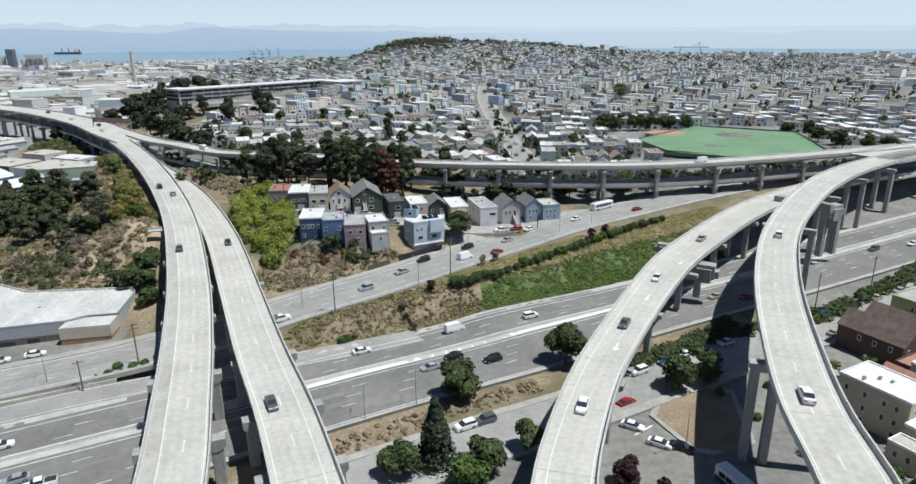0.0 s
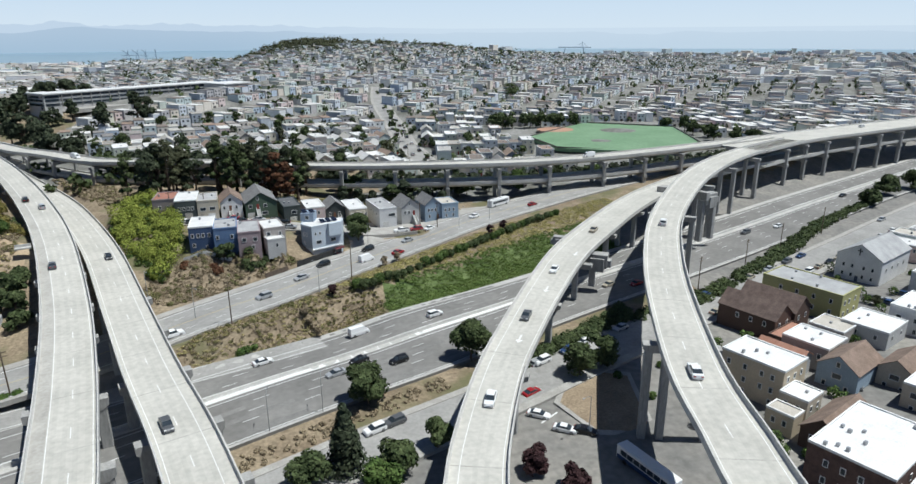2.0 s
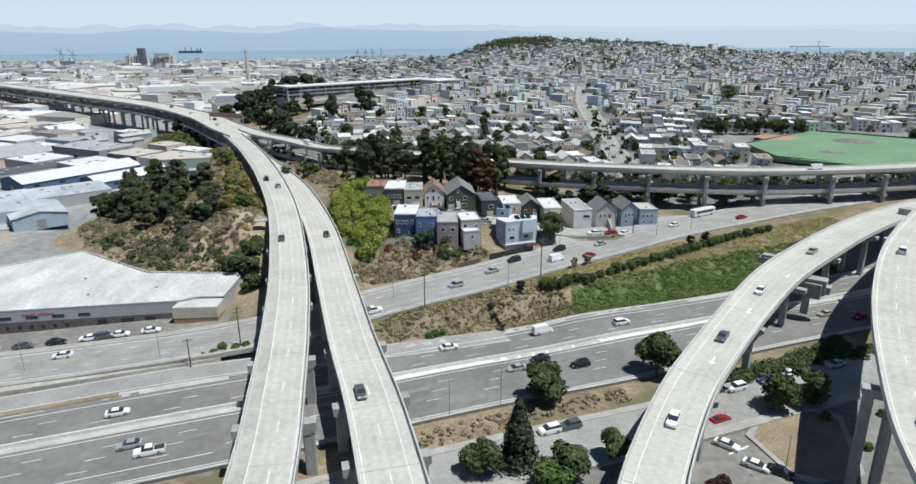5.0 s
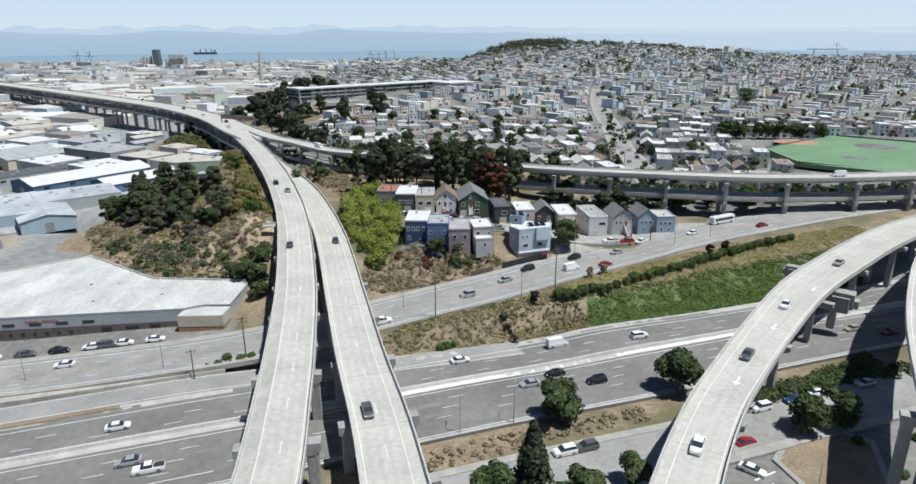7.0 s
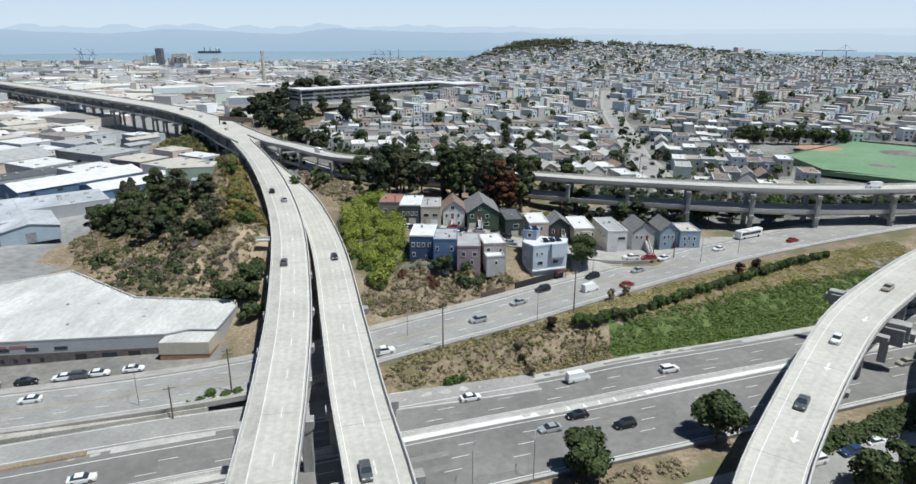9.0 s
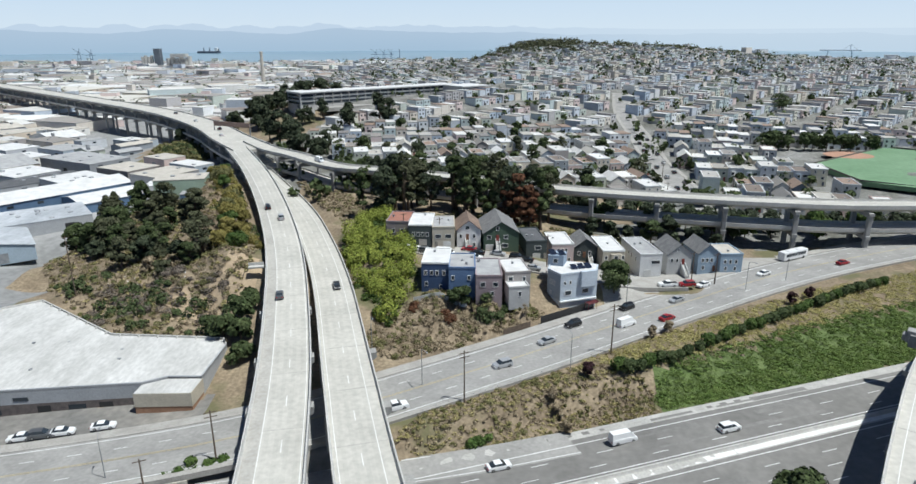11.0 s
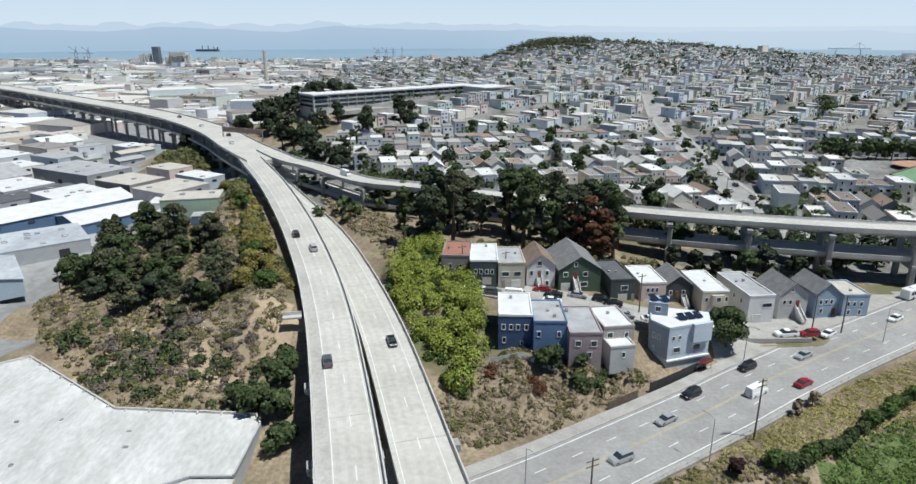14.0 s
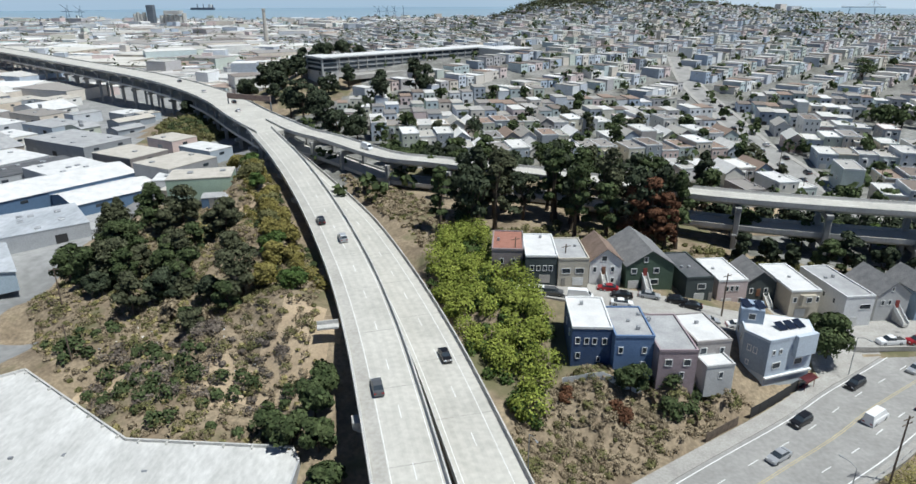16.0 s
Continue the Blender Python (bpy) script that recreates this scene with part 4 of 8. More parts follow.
G_UP, G_LOW = "houses along the dead-end street", "houses above the boulevard"
W_RED = paint("greyed mauve stucco", (0.30, 0.25, 0.25))
W_CREAM = paint("cream stucco", (0.52, 0.47, 0.38))
W_GREEN = paint("dark green clapboard", (0.07, 0.11, 0.075))
W_DKGREEN = paint("dark slate clapboard", (0.06, 0.075, 0.075))
W_WHITE = paint("white stucco", (0.68, 0.68, 0.67))
W_PINK = paint("pale pink stucco", (0.58, 0.48, 0.46))
W_GREY = paint("pale grey clapboard", (0.48, 0.48, 0.47))
W_TAN = paint("tan stucco", (0.55, 0.46, 0.33))
W_NAVY = paint("deep blue clapboard", (0.055, 0.095, 0.19))
W_BLUE = paint("mid blue clapboard", (0.13, 0.21, 0.36))
W_MAUVE = paint("dusty mauve clapboard", (0.33, 0.26, 0.27))
W_STONE = paint("warm grey clapboard", (0.36, 0.33, 0.31))
W_MODERN = paint("blue-grey panels", (0.30, 0.37, 0.46))
W_ICE = paint("light blue panels", (0.52, 0.58, 0.64))
W_LTBLUE = paint("powder blue clapboard", (0.30, 0.39, 0.48))
W_YELLOW = paint("olive yellow stucco", (0.44, 0.42, 0.19))
W_BROWN = paint("dark brown shingle wall", (0.10, 0.06, 0.045))
R_RED = mat("red-brown roofing", (0.27, 0.12, 0.085), (0.34, 0.16, 0.115), 2, 0.9, 0, 0.15)
R_WHITE = mat("white roof coating", (0.55, 0.545, 0.53), (0.66, 0.655, 0.64), 3, 0.8, 0, 0.06)
R_GREY = mat("grey roofing", (0.30, 0.30, 0.30), (0.40, 0.40, 0.395), 3, 0.9, 0, 0.12)
R_DARK = mat("dark roofing", (0.075, 0.08, 0.085), (0.12, 0.12, 0.125), 3, 0.9, 0, 0.2)
R_TAN = mat("tan roofing", (0.42, 0.385, 0.33), (0.51, 0.475, 0.42), 3, 0.9, 0, 0.12)
R_BROWN = mat("brown shingles", (0.17, 0.12, 0.09), (0.25, 0.18, 0.14), 2, 0.9, 0.01, 0.25)

ON_DECK = set()  # vehicles on the viaducts, and the house rows set along view rays; none are pushed
S, Mw, L, T3, P3 = (1.0, 1.5), (1.5, 1.5), (2.2, 1.5), (0.8, 1.2), (3.0, 1.4)
house("two-storey mauve house with a red-brown flat roof", pose(-23.8, 220.0, 12.8, 0, 0, -5), 8.0, 13.5, 7.2, wall=W_RED, top=R_RED, rows=((3.4, S, (2.6, 5.6)),), garage=5.0, door=(1.4, 0), group=G_UP, trim=False)
house("dark slate house with a white flat roof", pose(-15.6, 215.2, 13.0, 0, 0, -2), 7.9, 15.5, 7.0, wall=W_DKGREEN, top=R_WHITE, rows=((3.2, S, (1.6, 3.2, 4.8, 6.3)),), garage=4.8, group=G_UP)
house("cream stucco house with a grey flat roof", pose(-7.5, 214.6, 12.4, 0, 0, 1), 7.6, 14.5, 7.0, wall=W_CREAM, top=R_GREY, rows=((3.2, L, (2.0, 5.4)),), garage=5.0, door=(1.4, 0), group=G_UP, trim=False)
house("cream gabled house with steep front steps", pose(0.9, 217.2, 10.8, 0, 0, 3), 8.2, 13.0, 7.0, "gable", W_WHITE, R_BROWN, rows=((4.0, S, (1.3, 5.9)), (7.0, Mw, (3.6,)), (0.9, S, (6.0,))), door=(3.6, 3.4), stairs=(3.6, 3.4), rise=3.3, group=G_UP)
house("dark green gabled house with white window trim", pose(10.1, 216.4, 10.6, 0, 0, 4), 12.2, 18.0, 6.2, "gable", W_GREEN, M_SHINGLE, rows=((4.0, Mw, (1.9, 7.7)), (7.0, S, (4.8,)), (0.9, L, (7.4,))), door=(4.8, 3.4), stairs=(4.8, 3.4), garage=2.0, rise=3.9, group=G_UP)
house("dark slate house with skylights and white window", pose(24.6, 213.6, 8.2, 0, 0, 6), 7.1, 16.5, 6.3, wall=W_DKGREEN, top=R_DARK, rows=((3.3, L, (4.0,)),), garage=3.6, door=(6.6, 0), group=G_UP, trim=False, vents=2)
house("pale pink stucco house with a white flat roof", pose(33.7, 216.0, 5.6, 0, 0, 4), 7.7, 14.5, 7.0, wall=W_PINK, top=R_WHITE, rows=((4.2, S, (2.4, 3.7, 5.0)), (0.8, S, (6.2,))), garage=2.6, group=G_UP)
house("dark green gabled cottage behind a porch", pose(42.0, 218.6, 5.0, 0, 0, 2), 8.0, 11.5, 6.0, "gable", W_DKGREEN, M_SHINGLE, rows=((3.0, S, (1.6, 5.4)),), door=(3.5, 2.2), stairs=(5.6, 2.2), rise=3.0, group=G_UP)
house("white stucco house with a rounded bay window", pose(50.6, 212.3, 4.4, 0, 0, 3), 7.6, 17.0, 7.0, wall=W_CREAM, top=R_WHITE, rows=((4.0, S, (1.2, 7.0)),), bay=(4.4, 3.2, 4.2, 3.0), garage=3.0, group=G_UP)
house("white stucco house with one wide window", pose(62.6, 209.2, 3.6, 0, 0, 6), 7.6, 19.0, 7.6, wall=W_WHITE, top=R_GREY, rows=((4.2, P3, (5.4,)),), side_rows=((-1, 4.2, S, (4, 8, 11)),), garage=2.6, group=G_UP, trim=False, vents=2)
house("grey gabled house with white front steps", pose(73.0, 213.0, 3.5, 0, 0, 5), 8.6, 12.6, 6.6, "gable", W_GREY, M_SHINGLE, rows=((3.6, S, (1.6, 3.4)), (7.4, T3, (3.6,))), door=(5.6, 2.8), stairs=(5.6, 2.8), rise=3.4, group=G_UP)
house("powder blue gabled house beside the boulevard", pose(83.6, 213.2, 3.5, 0, 0, 5), 7.2, 12.4, 6.9, "gable", W_LTBLUE, M_SHINGLE, rows=((3.6, S, (1.6, 3.2, 4.8)), (0.9, S, (2.0,))), door=(5.8, 0.2), rise=3.0, group=G_UP)
house("small tan-roofed blue house beside the boulevard", pose(90.9, 212.2, 3.5, 0, 0, 2), 7.6, 11.6, 6.7, wall=W_LTBLUE, top=R_TAN, rows=((3.4, S, (1.6, 3.4, 5.4)), (0.9, S, (2.0, 5.2))), group=G_UP, trim=False)
house("deep blue clapboard house with a white flat roof", pose(-9.5, 182.3, 9.8, 0, 0, -3), 8.0, 13.8, 8.2, wall=W_NAVY, top=R_WHITE, rows=((4.6, S, (1.2, 3.0, 4.6, 6.6)), (1.2, S, (1.4,)), (0.6, T3, (5.6,))), group=G_LOW, side_rows=((-1, 4.4, S, (4, 9)),), root=3)
house("mid blue clapboard house with a grey flat roof", pose(-1.45, 179.3, 9.7, 0, 0, -1), 7.7, 12.8, 7.9, wall=W_BLUE, top=R_GREY, rows=((4.2, S, (1.2, 5.9)), (0.9, S, (5.9,))), group=G_LOW, root=3, vents=3, trim=False)
house("dusty mauve clapboard house with a grey flat roof", pose(6.3, 175.7, 9.6, 0, 0, 0), 7.5, 15.0, 6.8, wall=W_MAUVE, top=R_GREY, rows=((3.6, Mw, (2.0, 5.6)), (0.8, S, (4.8,))), group=G_LOW, root=3, vents=2, trim=False)
house("warm grey clapboard house with a pale flat roof", pose(15.0, 179.8, 9.4, 0, 0, 8), 7.5, 12.0, 6.4, wall=W_STONE, top=R_WHITE, rows=((3.8, Mw, (1.6,)), (3.6, S, (5.6,))), group=G_LOW, root=3, trim=False)
house("small grey lean-to shed behind a house", pose(15.8, 175.4, 8.6, 0, 0, 10), 6.0, 4.6, 4.3, wall=W_GREY, top=R_WHITE, rows=((1.6, S, (3.2,)),), group=G_LOW, root=2.4, vents=0, trim=False)
# the tall modern house: a splayed block of two wings, a set-back storey, decks and tilted panels
def modern_house():
    t = thing("house", "tall splayed blue-grey modern house above the boulevard", "house", None, G_LOW)
    ON_DECK.add(t)
    west, mid, east, far, back = (28.6, 188.6), (31.8, 183.6), (43.2, 187.4), (45.0, 193.8), (31.2, 198.0)
    z0, z1 = 1.5, 13.6
    bm = bmesh.new()
    prism(bm, [west, mid, east, far, back], z0, z1)
    part("wall", bm, W_ICE, t)
    bm = bmesh.new()
    prism(bm, [(29.0, 188.7), (31.9, 184.2), (42.8, 187.8), (44.5, 193.5), (31.4, 197.5)], z1, z1 + 0.1)
    part("roof", bm, R_WHITE, t)

    def face(a, b, out=0.05):
        """A frame on the wall from a to b: x along it, -y outwards."""
        return pose(a[0], a[1], 0, 0, 0, math.degrees(math.atan2(b[1] - a[1], b[0] - a[0])))

    for a, b, rows in ((west, mid, ((9.7, S, (1.6, 3.0)), (6.4, T3, (1.6,)))), (mid, east, ((10.4, T3, (1.4, 3.2)), (10.8, P3, (8.8,)), (7.0, L, (2.6, 8.4)))), (back, west, ((10.0, S, (3, 7)),))):
        m = face(a, b)
        for z, size, at in rows:
            for x in at:
                o = place("window", WINDOWS[size], t, 0, 0, 0)
                o.matrix_basis = m @ pose(x, -0.03, z)
        ln = math.hypot(b[0] - a[0], b[1] - a[1])
        bm = bmesh.new()
        box(bm, -0.1, ln + 0.1, -0.08, 0.2, z1 - 0.1, z1 + 0.5)
        part("roof_parapet", bm, W_ICE, t).matrix_basis = m
    # The west face's shade is put into the colour of this darker panel.
    bm = bmesh.new()
    box(bm, -0.02, 5.9, -0.06, 0.05, 5.6, z1 - 0.12)
    part("wall_panel", bm, W_MODERN, t, "blue-grey panel wall darkened for the shaded side").matrix_basis = face(west, mid)
    bm = bmesh.new()
    box(bm, 6.4, 11.8, -1.0, 0.05, 9.4, z1 + 0.7, 0, 0.05)
    part("bay_window", bm, W_ICE, t, "projecting upper bay").matrix_basis = face(mid, east)
    bm = bmesh.new()
    box(bm, -0.2, 12.2, -0.5, 0.05, 5.0, 5.4)
    part("ledge", bm, M_TRIM, t).matrix_basis = face(mid, east)
    # the set-back storey
    up = [(29.0, 192.6), (33.6, 191.2), (35.4, 196.0), (31.0, 197.6)]
    bm = bmesh.new()
    prism(bm, up, z1, 17.0)
    part("upper_storey", bm, W_MODERN, t)
    o = place("window", WINDOWS[Mw], t, 0, 0, 0)
    o.matrix_basis = face(up[0], up[1]) @ pose(2.4, -0.03, 14.6)
    M_CELL = plain("solar cell", (0.015, 0.02, 0.035), 0.15)
    for x, y, z in ((30.6, 194.0, 17.2), (33.2, 193.2, 17.2), (36.6, 189.6, 13.9), (38.8, 190.2, 13.9), (41.0, 190.8, 13.9)):
        bm = bmesh.new()
        box(bm, -0.95, 0.95, -1.3, 1.3, 0.0, 0.07)
        part("solar_panel", bm, M_CELL, t, "dark glossy tilted solar panel").matrix_basis = pose(x, y, z + 0.4, 18, 0, 18)


modern_house()

# ---- town rows ----
def prototype(i):
    rng = random.Random(40 + i)
    w = 7.6
    kind = "gable" if i in (3, 7) else "flat"
    h = (6.6, 7.4, 6.2, 5.8, 8.6, 6.8, 7.0, 6.2, 9.2)[i]
    rows = (((3.6, Mw, (1.9, 5.6)),), ((4.2, L, (2.2,)), (4.2, S, (5.9,))), ((3.4, S, (1.4, 3.8, 6.2)),), ((3.2, Mw, (2.0, 5.6)),),
            ((3.4, Mw, (1.9, 5.6)), (6.4, S, (1.9, 5.6))), ((4.0, S, (1.3, 2.9, 6.2)),), ((4.2, L, (5.2,)),), ((3.4, S, (1.6, 3.8, 6.0)),), ((3.6, S, (1.4, 3.8, 6.2)), (6.8, S, (1.4, 3.8, 6.2))))[i]
    t = house("pastel stucco row house with a flat roof" if kind == "flat" else "pastel row house with a gabled roof", pose(0, -900 - 30 * i, -60), w, 14 + (i % 3), h, kind, rows=rows, garage=5.4 if i % 2 else 2.2,
              door=(1.4 if i % 2 else 6.2, 0.2), bay=(2.2, 3.0, 2.6, 3.0) if i in (1, 6) else None, side_rows=((-1, 3.8, S, (4, 9)), (1, 3.8, S, (5, 10))), root=5, group="row houses of the town", trim=i % 3 != 0, top=None)
    return t


PROTO = [prototype(i) for i in range(9)]
ROW_TURN = radians(9)
RD, QD = (math.cos(ROW_TURN), math.sin(ROW_TURN)), (-math.sin(ROW_TURN), math.cos(ROW_TURN))
E_DENSE = glide([(p[0], p[1], p[2]) for p in E_LINE], 8)
L_DENSE = glide(L_LINE, 10)
R_DENSE = glide(R_LINE, 10)


def free(x, y):
    """Whether a row house may stand here: off the viaducts, the playing field, the school and the through street."""
    if min(np.hypot(E_DENSE[:, 0] - x, E_DENSE[:, 1] - y)) < 22 or min(np.hypot(L_DENSE[:, 0] - x, L_DENSE[:, 1] - y)) < 30 or min(np.hypot(R_DENSE[:, 0] - x, R_DENSE[:, 1] - y)) < 34:
        return False
    if 186 < x < 345 and 262 < y < 425:
        return False
    if -165 < x < 62 and -44 < 0.77 * (y - 572) - 0.64 * (x + 65) < 30:
        return False
    if abs(x - street_x(y)) < 10.5 and y < 640:
        return False
    if (x + 165) ** 2 / 70 ** 2 + (y - 515) ** 2 / 80 ** 2 < 1 or (x < -70 and y < 400) or (x + 45 < (400 - y) * 0.35 and y < 320) or (x < 72 and y < 318 - 0.15 * x):
        return False
    return True


rng = random.Random(5)
far_rows, YARDS = [], []


def street_x(y):
    return float(np.interp(y, [270, 289, 338, 382, 469, 549, 577, 700, 900], [107, 110, 115, 118, 131, 139, 144, 172, 230]))


def town_rows(turn, d, last, right, y0=262, y1=480, s0=-560.0, s1=1700):
    """Rows of houses, back to back in pairs, on one side of the through street."""
    rd, qd = (math.cos(radians(turn)), math.sin(radians(turn))), (-math.sin(radians(turn)), math.cos(radians(turn)))
    k = 0
    while d < last:
        s, shift = s0, rng.uniform(-3, 3)
        while s < s1:
            x, y = rd[0] * s + qd[0] * d, rd[1] * s + qd[1] * d
            mine = right is None or (x > street_x(y)) == right
            if mine and y0 < y < min(y1, 1330, shore(x) - 20) and -60 - 0.30 * (y - 300) < x < min(1.9 * y, 330 + 3.2 * (y - 250)) and rng.random() > 0.07 and free(x + 4, y + 6):
                if y < 404 and x < 300:
                    back = k % 2 and rng.random() < 0.25
                    tn = turn + (180 if back else 0) + rng.uniform(-1.5, 1.5)
                    o = (rd[0] * 7.6, rd[1] * 7.6 + 12) if back else (0, 0)
                    copy_thing(PROTO[rng.randrange(9)], pose(x + o[0], y + o[1], gz(x + 3, y + 2) + rng.uniform(-0.3, 0.5), 0, 0, tn))
                else:
                    far_rows.append((x, y + shift + rng.choice((0, 0, 0, 1.2, -1.4, 2.5)), rng.uniform(6.2, 7.6), rng.uniform(11, 16), rng.choice((5.0, 5.6, 6.2, 6.6, 7.2, 8.2)) + rng.uniform(-0.4, 0.4), turn + rng.uniform(-1, 1)))
                if rng.random() < 0.26:
                    YARDS.append((x + rng.uniform(-2, 6), y + rng.uniform(16, 22), rng.uniform(1.4, 3.1)))
                if rng.random() < 0.10:
                    YARDS.append((x + rng.uniform(-2, 6), y - rng.uniform(2, 5), rng.uniform(1.1, 2.0)))
            s += 7.75 if rng.random() > 0.06 else 13
        d += 26 if k % 2 == 0 else 33
        k += 1


town_rows(9, 268.0, 700, False)
town_rows(-15, 300.0, 1000, True)
town_rows(41, -900.0, 1250, None, 484, 1330, -150.0, 2300)
UPHILL = np.array([(street_x(y), y, gz(street_x(y), y) + 0.3) for y in np.arange(268, 640, 5.0)])
UPHILL[:, 2] = np.convolve(np.pad(UPHILL[:, 2], 2, "edge"), np.ones(5) / 5, "valid")
road("uphill_road", "pale asphalt street climbing straight into the town", UPHILL, 5.6, -5.6, M_ROAD)
kerbed("pavement", "concrete pavement on the uphill street", UPHILL, 8.0, 5.6)
kerbed("pavement", "concrete pavement on the uphill street", UPHILL, -5.6, -8.0)
for p in PROTO:
    for c in list(p.children_recursive):
        bpy.data.objects.remove(c)
    bpy.data.objects.remove(p)


def blocks(name, label, items, wall, roof, windows=True, category="houses"):
    """Many small buildings of the distance, in one mesh: walls, roofs a little proud, and dark windows on the fronts."""
    V, F, I = [], [], []
    zs = ground_height(np.array([q[0] for q in items]), np.array([q[1] for q in items]))
    r2 = random.Random(9)
    for (x, y, w, dd, h, turn), z in zip(items, zs):
        c, s_ = math.cos(radians(turn)), math.sin(radians(turn))

        def add(x0, x1, y0, y1, z0, z1, mi, sides=True):
            b = len(V)
            for zz in (z0, z1):
                for px, py in ((x0, y0), (x1, y0), (x1, y1), (x0, y1)):
                    V.append((x + c * px - s_ * py, y + s_ * px + c * py, z + zz))
            F.append((b + 4, b + 5, b + 6, b + 7))
            I.append(mi)
            for q in ((0, 1, 5, 4), (1, 2, 6, 5), (2, 3, 7, 6), (3, 0, 4, 7)):
                F.append(tuple(b + j for j in q))
                I.append(mi)
        add(0, w, 0, dd, -4, h, 0)
        add(-0.08, w + 0.08, -0.08, dd + 0.08, h + 0.01, h + 0.35, 1)
        if windows and r2.random() < 0.85:
            for fx in (0.25, 0.72):
                for zz in ((h - 2.6,) if h < 7.6 else (h - 2.6, h - 5.4)):
                    add(w * fx - 0.6, w * fx + 0.6, -0.10, 0.02, zz, zz + 1.3, 2)
            add(w * 0.2, w * 0.55, -0.08, 0.02, -0.5, 1.9, 3)
    ob = raw(name, V, F, (wall, roof, M_GLASS, M_DARK), index=I)
    return tagged(ob, label, category, kind="stuff")


blocks("distant_houses", "dense rows of pale pastel town houses climbing the hill", far_rows, M_WALLS_HAZE, M_ROOFS_FAR)
plain_items = []
for _ in range(7600):
    y = 620 + 1950 * rng.random() ** 1.2
    x = rng.uniform(-0.95, 1.05) * (y + 250)
    if (x > -60 - 0.30 * (y - 300) and y < 1330 and x < 330 + 0.75 * (y - 250)) or min(np.hypot(L_DENSE[:, 0] - x, L_DENSE[:, 1] - y)) < 34:
        continue
    if -20 < x < 480 and 1150 < y < 1800 or y > shore(x) - 30:
        continue
    big = x < -0.1 * y and y < 2400
    w = rng.uniform(22, 70) if big and rng.random() < 0.5 else rng.uniform(9, 26)
    plain_items.append((x, y, w, w * rng.uniform(0.5, 1.2), rng.uniform(5, 9) if rng.random() < 0.93 else rng.uniform(10, 18), rng.choice((9, -22, 30)) + rng.uniform(-2, 2)))
# Roof colours are lightened here in place of distance haze.
blocks("distant_buildings", "low pale buildings spreading over the flats to the bay", plain_items, M_WALLS_HAZE, palette("bleached far roofing", [tuple(min(0.72, 0.05 + k * 0.98) for k in c) for c in ROOFS], 0.85, island=True), False, "buildings")

# ---- plants ----
def leaf_mat(name, a, b, rough=0.8):
    m = mat(name, a, b, 2.5, rough, 0, 0.25, island=0.35)
    m.node_tree.nodes["Principled BSDF"].inputs["Specular IOR Level"].default_value = 0.15
    return m


LEAF_DARK = leaf_mat("dark cypress foliage", (0.03, 0.041, 0.024), (0.066, 0.079, 0.045))
LEAF_OAK = leaf_mat("deep green foliage", (0.038, 0.056, 0.022), (0.082, 0.104, 0.043))
LEAF_GREEN = leaf_mat("mid green foliage", (0.045, 0.08, 0.02), (0.085, 0.125, 0.035))
LEAF_LIME = leaf_mat("bright yellow-green foliage", (0.135, 0.17, 0.028), (0.27, 0.30, 0.06))
LEAF_OLIVE = leaf_mat("olive scrub foliage", (0.105, 0.105, 0.042), (0.185, 0.172, 0.075))
LEAF_BROWN = leaf_mat("dead rusty foliage", (0.085, 0.04, 0.022), (0.13, 0.062, 0.034))
LEAF_MOSS = leaf_mat("mossy grey-green foliage", (0.052, 0.058, 0.032), (0.095, 0.10, 0.055))
LEAF_PLUM = leaf_mat("dark plum foliage", (0.03, 0.015, 0.017), (0.055, 0.028, 0.028))
LEAF_SCRUB = leaf_mat("dry brown scrub", (0.20, 0.158, 0.102), (0.31, 0.25, 0.165))
LEAF_STRAW = leaf_mat("straw-coloured grass", (0.24, 0.205, 0.085), (0.34, 0.295, 0.135))
LEAF_GOLD = leaf_mat("golden olive foliage", (0.15, 0.13, 0.035), (0.235, 0.20, 0.065))
BARK = mat("bark", (0.07, 0.05, 0.035), (0.12, 0.09, 0.065), 0.8, 0.95, 0, 0.25)
NR = np.random.RandomState(11)


def leaf_quads(blobs, per, size, flat=0.0, rs=NR):
    """Small leaf clusters scattered over the shells of some blobs: (x, y, z, rx, ry, rz) each. Returns their corners."""
    b = np.repeat(np.array(blobs, float), per, axis=0)
    k = len(b)
    v = rs.normal(size=(k, 3))
    v /= np.linalg.norm(v, axis=1)[:, None]
    v[:, 2] = np.where(v[:, 2] < -0.55, -v[:, 2], v[:, 2])
    r = rs.uniform(0.62, 1.06, k)[:, None]
    c = b[:, :3] + v * r * b[:, 3:6]
    n = v + rs.normal(scale=0.45, size=(k, 3))
    n[:, 2] += flat
    n /= np.linalg.norm(n, axis=1)[:, None]
    t = np.cross(n, rs.normal(size=(k, 3)))
    t /= np.linalg.norm(t, axis=1)[:, None]
    w = np.cross(n, t)
    s = size * rs.uniform(0.6, 1.35, k)[:, None]
    q = np.stack([c - t * s - w * s * 0.8, c + t * s - w * s * 0.6, c + t * s * 0.8 + w * s, c - t * s * 0.7 + w * s * 0.8], 1)
    return q.reshape(-1, 3)


